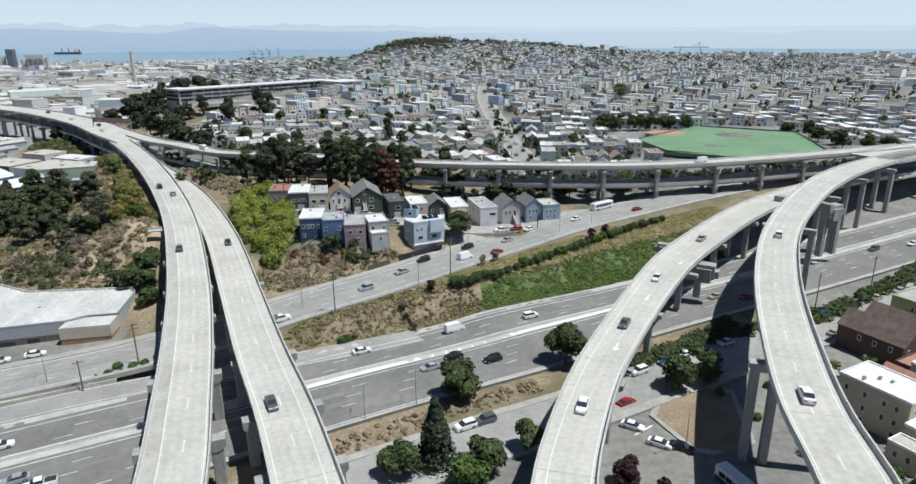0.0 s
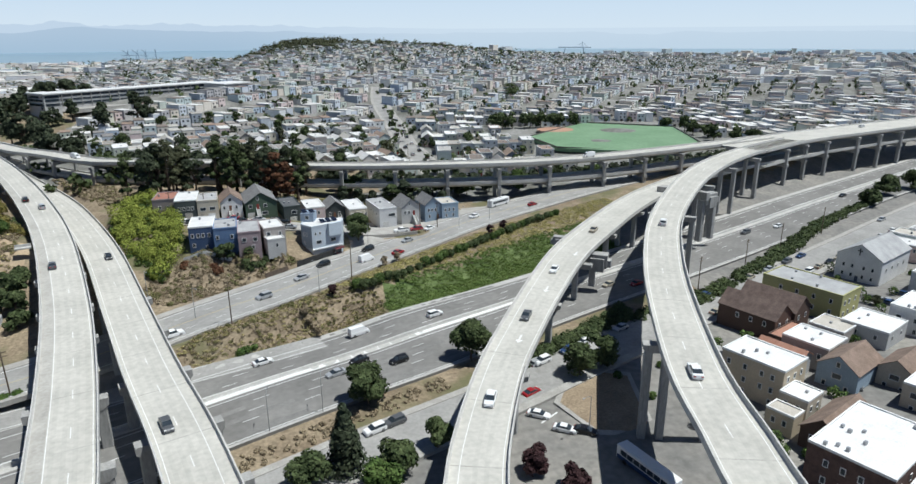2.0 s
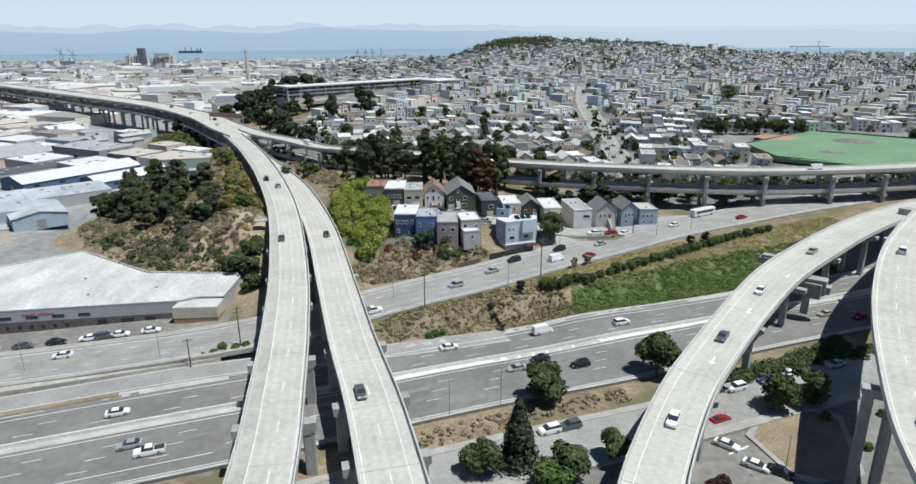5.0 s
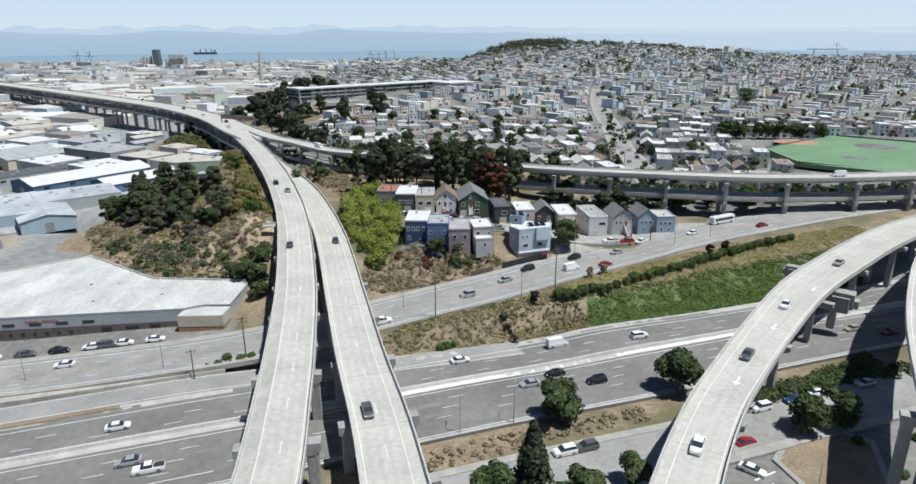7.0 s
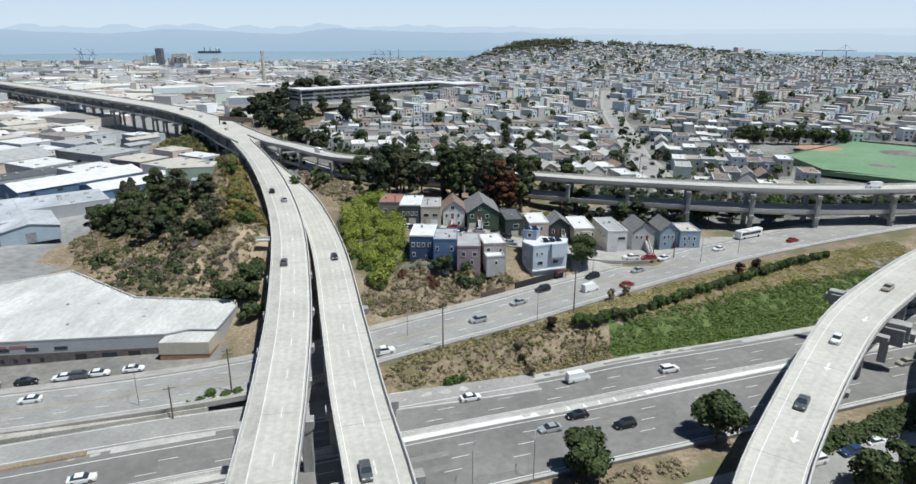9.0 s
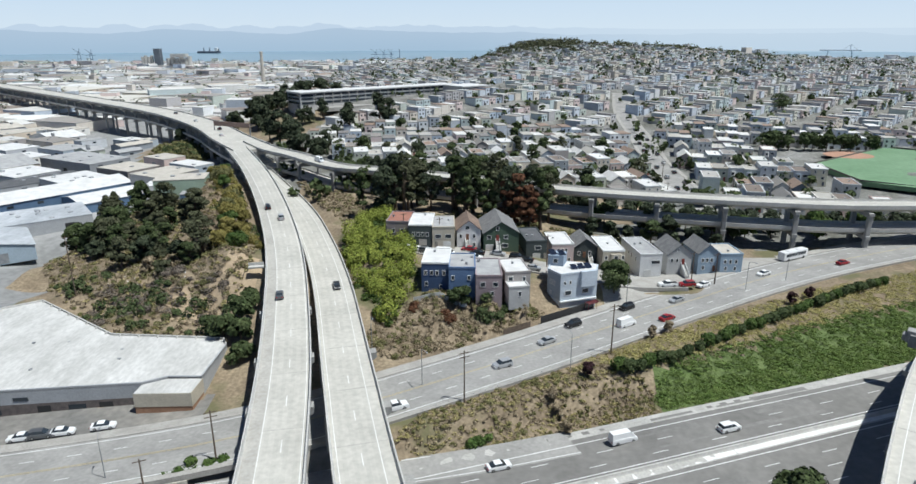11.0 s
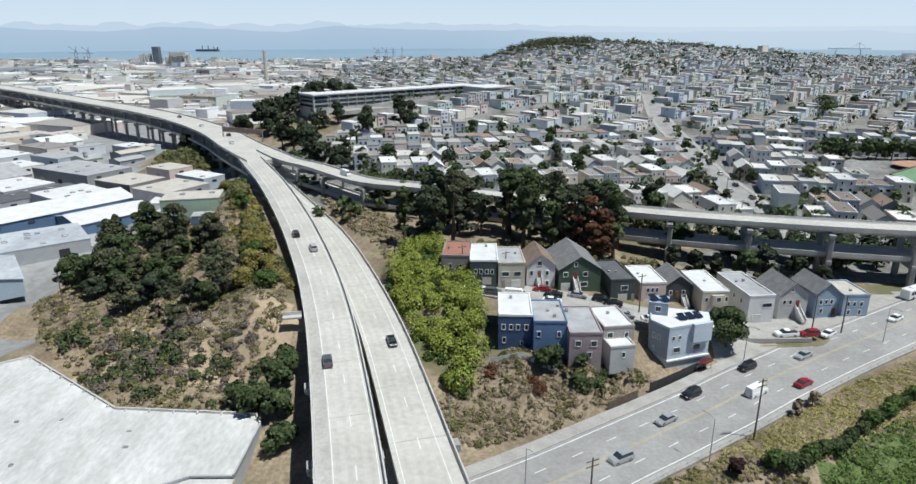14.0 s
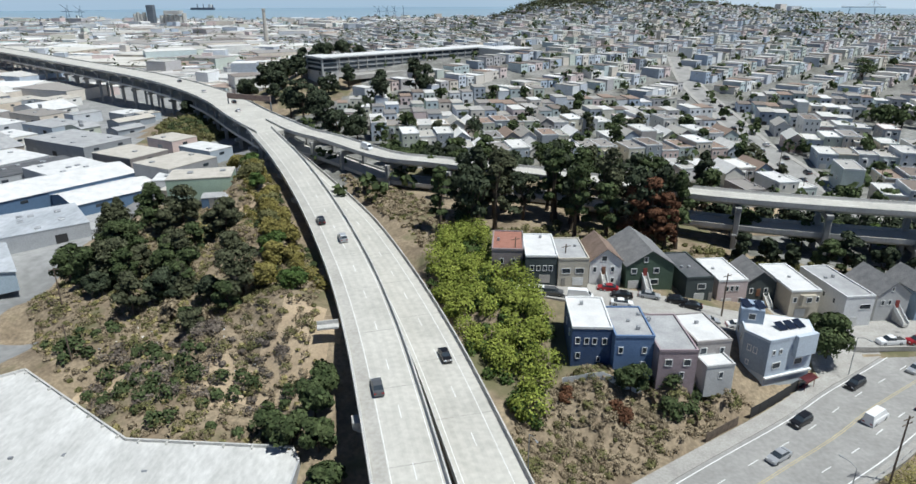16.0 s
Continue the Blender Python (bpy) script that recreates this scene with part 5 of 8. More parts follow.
def quad_mesh(name, corners, material):
    k = len(corners) // 4
    me = bpy.data.meshes.new(name)
    me.vertices.add(4 * k)
    me.vertices.foreach_set("co", corners.astype(np.float32).ravel())
    me.loops.add(4 * k)
    me.loops.foreach_set("vertex_index", np.arange(4 * k, dtype=np.int32))
    me.polygons.add(k)
    me.polygons.foreach_set("loop_start", np.arange(0, 4 * k, 4, dtype=np.int32))
    me.materials.append(material)
    me.update(calc_edges=True)
    me.validate()
    return me


def tree(label, x, y, h, r, leaf, form="round", leaves=2600, size=0.30, seed=0, z=None, group="", trunk=0.26):
    """A tapered trunk with limbs and a ragged crown of leaf clusters."""
    rg = random.Random(seed * 7 + 1)
    t = thing("tree", label, "tree", pose(x, y, (gz(x, y) if z is None else z) - 0.3, 0, 0, rg.uniform(0, 360)), group)
    bm = bmesh.new()
    lean = Vector((rg.uniform(-0.4, 0.4), rg.uniform(-0.4, 0.4), 0))
    fork = Vector((0, 0, h * (0.35 if form != "cone" else 0.85))) + lean
    tube(bm, (0, 0, -0.5), fork, trunk * h / 8, trunk * 0.55 * h / 8, 8)
    blobs = []
    if form == "cone":
        for k in range(9):
            f = 0.16 + 0.8 * k / 8
            rr = r * (1.05 - f) ** 0.8 * rg.uniform(0.8, 1.15)
            blobs.append((lean.x * f + rg.uniform(-0.3, 0.3), lean.y * f + rg.uniform(-0.3, 0.3), h * f, rr, rr, h * 0.10))
    else:
        for k in range(9 if form == "round" else 12):
            a = rg.uniform(0, 6.28)
            d = r * rg.uniform(0.25, 0.62) * (1.0 if form == "round" else 1.25 - 0.5 * k / 11)
            up = rg.uniform(0.34, 0.84) if form == "round" else 0.24 + 0.7 * (k + rg.random()) / 12
            rr = r * rg.uniform(0.34, 0.52) * (1.0 if form == "round" else 0.8)
            tip = Vector((math.cos(a) * d, math.sin(a) * d, h * up))
            blobs.append((tip.x, tip.y, tip.z, rr, rr, rr * (0.85 if form == "round" else 0.55)))
            tube(bm, fork, tip, trunk * 0.4 * h / 8, 0.04, 5)
        blobs.append((lean.x, lean.y, h * 0.84, r * 0.45, r * 0.45, h * 0.14))
    part("trunk", bm, BARK, t)
    rs = np.random.RandomState(seed + 3)
    crown = new("crown", quad_mesh("crown", leaf_quads(blobs, max(20, leaves // len(blobs)), size, 0.15, rs), leaf))
    crown.parent = t
    return t


def scatter(name, label, spots, leaf, per=90, size=0.26, squash=0.8, category="bushes", lift=0.35):
    """Undergrowth: (x, y, radius) each, as one mass of leaf clusters."""
    zs = ground_height(np.array([s[0] for s in spots]), np.array([s[1] for s in spots]))
    blobs = [(x, y, z + r * lift, r, r, r * squash) for (x, y, r), z in zip(spots, zs)]
    ob = new(name, quad_mesh(name, leaf_quads(blobs, per, size, 0.3), leaf))
    return tagged(ob, label, category, kind="stuff")


def inside(x, y, poly):
    hit = False
    for (x0, y0), (x1, y1) in zip(poly, poly[1:] + poly[:1]):
        if (y0 > y) != (y1 > y) and x < (x1 - x0) * (y - y0) / (y1 - y0) + x0:
            hit = not hit
    return hit


def fill(poly, count, r0, r1, seed):
    r3 = random.Random(seed)
    out = []
    xs, ys = [p[0] for p in poly], [p[1] for p in poly]
    while len(out) < count:
        x, y = r3.uniform(min(xs), max(xs)), r3.uniform(min(ys), max(ys))
        if inside(x, y, poly):
            out.append((x, y, r3.uniform(r0, r1)))
    return out


# single trees by the freeway and the side street
G_FW = "trees beside the freeway"
tree("round green tree on the freeway verge", 60.5, 96.6, 12.0, 6.2, LEAF_OAK, "round", 5600, 0.30, 1, group=G_FW)
tree("round green tree on the freeway verge", 31.3, 84.0, 9.4, 5.6, LEAF_OAK, "round", 5200, 0.30, 2, group=G_FW)
tree("tall dark cypress by the side street", 22.5, 63.0, 15.0, 4.6, LEAF_DARK, "cone", 3800, 0.32, 3, group=G_FW)
tree("bushy green tree by the side street", 31.5, 60.0, 7.2, 4.6, LEAF_OAK, "round", 3200, 0.28, 4, group=G_FW)
tree("bushy green tree by the side street", 41.6, 63.8, 7.4, 3.9, LEAF_OAK, "round", 3000, 0.28, 5, group=G_FW)
tree("bushy green tree by the side street", 15.0, 61.2, 6.0, 5.0, LEAF_OAK, "round", 3000, 0.28, 6, group=G_FW)
tree("bushy green tree by the side street", 28.0, 55.0, 6.0, 4.5, LEAF_GREEN, "round", 2600, 0.28, 61, group=G_FW)
tree("dark plum-leaved street tree", 57.0, 50.5, 5.2, 3.2, LEAF_PLUM, "round", 2200, 0.26, 7, group=G_FW)
tree("dark plum-leaved street tree", 61.8, 43.0, 5.0, 3.2, LEAF_PLUM, "round", 2200, 0.26, 8, group=G_FW)
tree("dark plum-leaved street tree", 44.0, 47.0, 5.0, 3.0, LEAF_PLUM, "round", 2000, 0.26, 81, group=G_FW)
tree("broad dark green tree on the corner island", 84.0, 80.5, 9.0, 5.2, LEAF_OAK, "round", 3800, 0.30, 9, group=G_FW)
tree("broad dark green tree on the corner island", 91.5, 82.5, 9.0, 5.0, LEAF_OAK, "round", 3200, 0.30, 10, group=G_FW)
tree("round dark green tree beside the modern house", 47.0, 181.4, 10.6, 5.6, LEAF_OAK, "round", 4600, 0.28, 12, trunk=0.3)
tree("small round tree behind the blue house", 1.2, 165.6, 6.8, 3.5, LEAF_OAK, "round", 2600, 0.24, 13)
tree("broad green street tree", 326, 190, 11, 7, LEAF_OAK, "round", 2600, 0.45, 14)
tree("broad green street tree", 352, 194, 11, 8, LEAF_OAK, "round", 2600, 0.45, 15)
tree("broad green street tree", 300, 178, 9, 6, LEAF_OAK, "round", 2200, 0.42, 16)

# the dark grove under the viaduct
rg = random.Random(21)
G_GROVE = "dark grove under the viaduct"
for i in range(33):
    x = rg.uniform(-38, 38)
    y = 250 - max(0, x) * 0.25 + rg.uniform(-12, 16)
    tree("dark green cypress in the grove", x, y, rg.uniform(15, 27), rg.uniform(4.0, 7.0), rg.choice((LEAF_DARK, LEAF_DARK, LEAF_OAK, LEAF_MOSS)), rg.choice(("wide", "wide", "wide", "round")), 2000, 0.36, 100 + i, group=G_GROVE)
for i, (x, y, h) in enumerate(((22, 231, 21), (27, 230, 18), (18, 232, 17), (24, 229, 13))):
    tree("dead rust-brown pine in the grove", x, y, h, 4.4, LEAF_BROWN, "wide", 2200, 0.30, 150 + i, group=G_GROVE)
for i in range(34):
    x = rg.uniform(48, 190)
    tree("dark green tree under the viaduct", x, float(np.interp(x, [48, 110, 190], [256, 240, 246])) + rg.uniform(-5, 7), rg.uniform(6, 10), rg.uniform(3.4, 5.2), rg.choice((LEAF_DARK, LEAF_OAK, LEAF_GREEN)), "round", 900, 0.42, 170 + i, group=G_GROVE)

for i in range(30):
    x = rg.uniform(-52, 60)
    tree("dark tree on the dry bank behind the viaduct", x, 292 - 0.25 * x + rg.uniform(-8, 16), rg.uniform(8, 16), rg.uniform(3.4, 6.0), rg.choice((LEAF_DARK, LEAF_OAK, LEAF_DARK)), rg.choice(("wide", "round")), 1600, 0.42, 600 + i, group=G_GROVE)
for i, (x, y, h) in enumerate(((50, 232, 9), (57, 231, 8), (70, 224, 11), (76, 225, 12), (84, 222, 10), (63, 229, 7), (92, 220, 8))):
    tree("dark green tree before the viaduct", x, y, h, h * 0.42, rg.choice((LEAF_DARK, LEAF_OAK)), rg.choice(("wide", "round")), 1900, 0.34, 640 + i, group=G_GROVE)

# the wooded hill beside the rising ramp
G_HILL = "trees on the dry hill"
WOOD = fill([(-139, 226), (-106, 190), (-84, 184), (-78, 204), (-90, 226), (-106, 248), (-136, 252)], 44, 1, 2, 44)
for i in range(44):
    x, y = WOOD[i][:2]
    form = rg.choice(("wide", "wide", "round", "cone"))
    h = rg.uniform(5, 8) if form == "round" else rg.uniform(7.5, 13)
    tree({"wide": "dark spreading cypress on the dry hill", "round": "bushy dark oak on the dry hill", "cone": "dark pointed cypress on the dry hill"}[form], x, y, h, h * rg.uniform(0.40, 0.56), rg.choice((LEAF_DARK, LEAF_OAK, LEAF_OAK, LEAF_MOSS, LEAF_MOSS)), form, 3000, 0.28, 200 + i, group=G_HILL)
for i in range(32):
    q = A_DENSE[int(np.argmin(np.abs(A_DENSE[:, 1] - (200 + 3.6 * i))))]
    x, y = q[0] - 11 - rg.uniform(0, 6), q[1] - 3 + rg.uniform(-3, 3)
    tree("olive green shrubby tree along the ramp", x, y, rg.uniform(4, 7), rg.uniform(2.8, 4.2), rg.choice((LEAF_GREEN, LEAF_OLIVE, LEAF_GOLD, LEAF_GOLD)), "round", 2200, 0.24, 250 + i, group=G_HILL)
for i, (x, y, h) in enumerate(((-57, 163, 7.5), (-55, 156, 6.5), (-60, 157, 6.5), (-53, 149, 5.5), (-64, 160, 6), (-57, 170, 5.5))):
    tree("dense green bush-like tree at the hill's foot", x, y, h, 3.8, LEAF_OAK, "round", 1900, 0.32, 290 + i, group=G_HILL)
for i, (x, y, h) in enumerate(((-80, 200, 6), (-88, 190, 5.5), (-84, 206, 7), (-96, 196, 5), (-76, 216, 5))):
    tree("grey half-dead tree on the hill", x, y, h, 3.4, LEAF_SCRUB, "wide", 700, 0.28, 300 + i, group=G_HILL)
# the knolls by the long viaduct and the school
SCHOOL_TREES = ((-77, 474, 22, 8), (-57, 490, 24, 9), (-50, 494, 20, 7), (-121, 447, 26, 10), (-112, 440, 22, 9), (-88, 378, 17, 9), (-80, 384, 13, 8), (-104, 422, 19, 8), (-156, 526, 21, 9), (-176, 566, 18, 10), (-132, 462, 20, 8))
for i in range(26):
    x, y = -150 + rg.gauss(0, 26), 555 + rg.gauss(0, 40)
    if min(np.hypot(L_DENSE[:, 0] - x, L_DENSE[:, 1] - y)) > 18:
        tree("dark tree on the knoll near the viaduct", x, y, rg.uniform(10, 19), rg.uniform(5, 8), LEAF_DARK, "round", 900, 0.8, 320 + i, group="trees on the knoll")
for i, (x, y, h, r) in enumerate(SCHOOL_TREES):
    tree("tall dark tree before the school", x, y, h, r, LEAF_DARK, "wide" if i % 2 else "round", 1700, 0.6, 350 + i, group="trees before the school")


LIME = [(-18, 158), (-9.5, 174), (-12, 190), (-17, 209), (-21, 226), (-25, 244), (-33, 242), (-36, 228), (-37.5, 212), (-32, 190), (-25, 168)]
scatter("bushes", "bright yellow-green bushes on the bank beside the ramp", fill(LIME, 150, 1.3, 3.3, 1), LEAF_LIME, 330, 0.19, 1.0, "bushes", 0.75)
scatter("bushes", "deeper green bushes among the bright ones", fill(LIME, 120, 0.9, 2.2, 2), LEAF_GREEN, 170, 0.2, 0.95)
SLOPE = [(-22, 146), (0, 151), (14, 160), (26, 168), (24, 172), (-8, 171), (-22, 160)]
scatter("dry_scrub", "dry brown scrub on the bank below the houses", fill(SLOPE, 800, 0.3, 0.9, 3), LEAF_SCRUB, 38, 0.13, 0.8, "scrub")
scatter("bushes", "green bushes on the bank below the houses", fill(SLOPE, 120, 0.4, 1.2, 4), LEAF_OLIVE, 90, 0.14) 
scatter("bushes", "dark green bushes in a yard above the boulevard", fill([(7, 160), (13, 163), (14, 170), (6, 168)], 16, 1.0, 1.9, 5), LEAF_OAK, 160, 0.22)
scatter("bushes", "rust-red shrub on the bank below the houses", [(-1.5, 160.5, 1.7), (-0.6, 161.6, 1.5), (-2.2, 162.4, 1.5), (-11, 165, 1.3), (-10.5, 166.5, 1.2)], LEAF_BROWN, 320, 0.18)
HILLSIDE = [(-56, 158), (-62, 154), (-92, 160), (-124, 188), (-146, 222), (-132, 262), (-100, 296), (-78, 242), (-64, 204)]
scatter("dry_scrub", "brown and olive scrub on the dry hill", fill(HILLSIDE, 1800, 0.35, 1.2, 6), LEAF_SCRUB, 34, 0.17, 0.6, "scrub")
scatter("bushes", "green and olive bushes on the dry hill", fill(HILLSIDE, 520, 0.4, 1.7, 7), LEAF_OLIVE, 110, 0.14, 0.7)
scatter("dry_grass", "straw-coloured dry grass on the hill", fill(HILLSIDE, 700, 0.3, 0.9, 71), LEAF_STRAW, 36, 0.18, 0.45, "grass")
scatter("bushes", "dark green bushes on the dry hill's foot", fill([(-60, 157), (-92, 163), (-122, 188), (-116, 198), (-86, 178), (-62, 172)], 60, 0.9, 2.2, 8), LEAF_OAK, 120, 0.26)
scatter("bushes", "olive bushes on the knoll under the viaduct", fill([(-205, 440), (-190, 395), (-160, 400), (-150, 440), (-165, 490), (-195, 490)], 260, 1.0, 2.8, 91), LEAF_OLIVE, 70, 0.4)
scatter("bushes", "dark green bushes on the knoll under the viaduct", fill([(-200, 440), (-180, 395), (-150, 410), (-150, 450), (-190, 480)], 70, 1.4, 3.2, 92), LEAF_OAK, 70, 0.4)
GOLDEN = [(-60, 198), (-70, 196), (-84, 222), (-98, 256), (-106, 276), (-94, 276), (-80, 244), (-68, 218)]
scatter("bushes", "golden olive shrubs along the ridge by the ramp", fill(GOLDEN, 70, 0.8, 2.1, 72), LEAF_GOLD, 200, 0.17, 0.9, "bushes", 0.6)
scatter("bushes", "dark green shrubs along the ridge by the ramp", fill(GOLDEN, 34, 0.8, 2.0, 73), LEAF_OAK, 200, 0.18, 0.9, "bushes", 0.6)
scatter("dry_scrub", "grey-brown dead brush on the dry hill", fill([(-66, 166), (-100, 166), (-112, 184), (-88, 186), (-66, 182)], 90, 0.7, 1.8, 74), leaf_mat("dead grey brush", (0.12, 0.098, 0.08), (0.19, 0.16, 0.13)), 130, 0.16, 0.6, "scrub")
litter = fill([(-70, 165), (-100, 172), (-112, 190), (-90, 196), (-72, 186)], 46, 0.12, 0.4, 93)
scatter("litter", "small white scraps of litter on the dry slope", litter, M_TRIM, 3, 0.2, 0.4, "litter")
scatter("dry_scrub", "brown scrub on the dry bank behind the viaduct", fill([(-50, 300), (-20, 285), (40, 266), (66, 262), (66, 300), (0, 312)], 260, 0.5, 1.6, 94), LEAF_SCRUB, 60, 0.26, 0.7, "scrub")
scatter("bushes", "olive bushes between the houses and the viaduct", fill([(-25, 232), (20, 226), (60, 222), (96, 214), (96, 222), (50, 238), (0, 250)], 150, 0.7, 1.9, 95), LEAF_OLIVE, 120, 0.22)
# Added dark mass: stands for the trees and the deep shade behind the deck.
behind = [(q[0] + r_ * 0.3, q[1] + r_, s_) for q in E_DENSE if 58 < q[0] < 300 for r_, s_ in ((9.0, 3.0), (12.5, 3.6), (16.0, 3.0), (10.5, 2.4))]
scatter("bushes", "dense dark bushes filling the shaded gap behind the viaduct", behind, LEAF_DARK, 110, 0.5, 1.0, "bushes", 0.7)
BANK = [(-36, 226), (-46, 246), (-60, 274), (-76, 306), (-62, 306), (-44, 280), (-30, 258), (-28, 244)]
scatter("dry_scrub", "dry brown grass tufts on the bank under the viaduct", fill(BANK, 330, 0.4, 1.3, 9), LEAF_SCRUB, 60, 0.24, 0.6, "scrub")
scatter("dry_grass", "straw-coloured tufts along the ramp", fill(BANK, 160, 0.3, 0.9, 10), LEAF_OLIVE, 60, 0.2, 0.6, "grass")
VERGE = [(-12, 116), (-7, 123), (15, 134), (33, 143), (47, 140), (47, 129), (20, 118.5)]
scatter("dry_scrub", "dry scrub on the verge between the roads", fill(VERGE, 650, 0.2, 0.7, 11), LEAF_SCRUB, 40, 0.11, 0.5, "scrub")
scatter("bushes", "green tufts on the verge between the roads", fill(VERGE, 260, 0.3, 0.9, 12), LEAF_OLIVE, 70, 0.12, 0.5)
scatter("dry_grass", "straw-coloured grass on the verge between the roads", fill(VERGE, 700, 0.3, 0.8, 111), LEAF_STRAW, 40, 0.1, 0.3, "grass")
UPPER = [(30, 143), (44, 151), (66, 164), (108, 186), (168, 208), (168, 194), (126, 179), (108, 171), (81, 158), (58, 148), (43, 140)]
scatter("dry_grass", "yellow dry grass along the boulevard's lower side", fill(UPPER, 1500, 0.6, 1.5, 13), leaf_mat("yellow-green verge grass", (0.29, 0.262, 0.095), (0.41, 0.365, 0.155)), 52, 0.095, 0.13, "grass")
GREENBANK = [(48, 134), (68, 140), (93, 147), (120, 157), (150, 167), (150, 188), (126, 179.5), (108, 172), (81, 159.5), (58, 148.5), (47, 141)]
scatter("ground_cover", "thick green ground cover on the freeway bank", fill(GREENBANK, 1900, 0.7, 1.6, 14), leaf_mat("ivy leaves", (0.085, 0.135, 0.032), (0.14, 0.19, 0.055)), 56, 0.12, 0.16, "ground cover")
# clipped shrubs in a row above the green bank
for i in range(34):
    s = i / 33
    x = 38.6 + 94 * s + rg.uniform(-0.5, 0.5)
    y = float(np.interp(x, [38.6, 52, 70, 93, 132], [139.7, 145.4, 155.7, 169.6, 191.6])) + rg.uniform(-0.6, 0.6)
    r = rg.uniform(1.2, 1.9)
    t = thing("shrub", "rounded dark green shrub above the green bank", "shrub", pose(x, y, gz(x, y)), "shrub row on the bank")
    bm = bmesh.new()
    tube(bm, (0, 0, -0.4), (0, 0, r), 0.12, 0.05, 6)
    part("stem", bm, BARK, t)
    c = new("crown", quad_mesh("crown", leaf_quads([(0, 0, r * 0.9, r, r, r), (0.4 * r, 0.2, r * 1.2, r * 0.7, r * 0.7, r * 0.7)], 420, 0.2, 0.1), rg.choice((LEAF_OAK, LEAF_GREEN, LEAF_OAK))))
    c.parent = t
for i, (x, y) in enumerate(((21.8, 130), (24.4, 124.5), (31, 137), (50.7, 154.6), (55.8, 158), (23, 128.4), (97, 176), (104, 180))):
    tree("small plum-brown tree on the verge", x, y, 4.2, 1.5, rg.choice((LEAF_PLUM, LEAF_SCRUB)), "round", 700, 0.2, 400 + i, group="small verge trees")
scatter("bushes", "green bushes at the boulevard fence", [(4, 119.5, 1.3), (5.6, 120.2, 1.4), (7.5, 121.5, 0.9), (-55, 108.6, 1.3), (-52.6, 109.6, 1.5), (-50, 110, 1.5), (-47.5, 111.4, 1.4), (-45, 112.4, 1.3), (-51, 111.4, 1.2)], LEAF_GREEN, 260, 0.2, 0.8, "bushes", 0.9)
# hedges between the freeway and the side street
HEDGE = [(84, 97), (112, 107), (140, 111.5), (198, 138), (248, 163), (318, 187), (318, 184), (248, 158), (198, 132), (140, 106), (112, 103), (86, 94)]
scatter("hedge", "dense dark green oleander hedge beside the freeway", fill(HEDGE, 520, 1.2, 2.1, 15), LEAF_OAK, 70, 0.32, 0.95, "hedge")
scatter("hedge", "dense grey-green oleander hedge beside the freeway", fill([(72, 92.5), (100, 104), (116, 112), (118, 109), (100, 100), (73, 89.5)], 150, 1.2, 2.2, 96), LEAF_OAK, 160, 0.24, 1.0, "hedge")
yards = []
for q in range(150):
    u, v = 108 + 300 * rg.random(), -70 + 118 * rg.random()
    if not any(a0 < u < a1 and b0 < v < b1 for a0, a1, b0, b1 in ((107, 132, -38, -3), (127, 139, 10, 27), (160, 181, 28, 48), (187, 202, 23, 50), (147, 170, -20, 25))):
        yards.append((*uv(u, v)[:2], rg.uniform(0.7, 2.2)))
yards += [(*uv(u, v)[:2], r) for u, v, r in ((141, 3, 1.8), (143, 6, 1.5), (116, 6, 1.6), (114, 3, 1.3), (117, -0.5, 1.2), (139.5, 20, 1.2), (141, 26, 1.5), (176, 15, 1.6), (183, 26, 1.7), (184.5, 33, 1.4), (205, 20, 1.8), (216, 30, 1.9), (213, 38, 1.6))]
scatter("bushes", "green garden bushes between the southern houses", yards, LEAF_GREEN, 160, 0.22, 1.1, "bushes", 0.8)
scatter("dry_scrub", "brown earth tufts between freeway and side street", fill([(2, 69), (52, 87), (50, 91), (2, 74)], 150, 0.25, 0.8, 16), LEAF_SCRUB, 50, 0.16, 0.6, "scrub")
# garden and street trees among the far houses
dots = []
r4 = random.Random(77)
for _ in range(2000):
    y = 275 + 1500 * r4.random() ** 1.3
    x = r4.uniform(-80 - 0.3 * (y - 300), 340 + 1.2 * (y - 250))
    if not (192 < x < 335 and 270 < y < 418) and min(np.hypot(E_DENSE[:, 0] - x, E_DENSE[:, 1] - y)) > 9 and not (-140 < x < 30 and 490 < y < 560):
        dots.append((x, y, r4.uniform(1.5, 3.4) * (1 + 0.5 * (y > 800))))

for _ in range(1500):
    y = 700 + 1800 * r4.random()
    x = r4.uniform(-0.9, 1.0) * (y + 200)
    if y < shore(x) - 10:
        dots.append((x, y, r4.uniform(3, 7)))
crest = [(r4.uniform(60, 560), 1190 + 230 * r4.random(), r4.uniform(3.0, 6.5)) for _ in range(240)]
crest += [(r4.gauss(165, 45), 1190 + 120 * r4.random(), r4.uniform(5, 10)) for _ in range(120)]
crest += [(r4.uniform(20, 190), 1040 + 150 * r4.random(), r4.uniform(4, 7)) for _ in range(80)]
dots += [(x, y, r) for x, y, r in YARDS if free(x, y)]
scatter("hilltop_trees", "dark green wood covering the hill's crest", crest, LEAF_MOSS, 70, 1.1, 1.0, "trees", 0.9)
scatter("garden_trees", "dark green garden and hilltop trees among the houses", dots, LEAF_OAK, 15, 1.1, 1.15, "trees", 1.5)
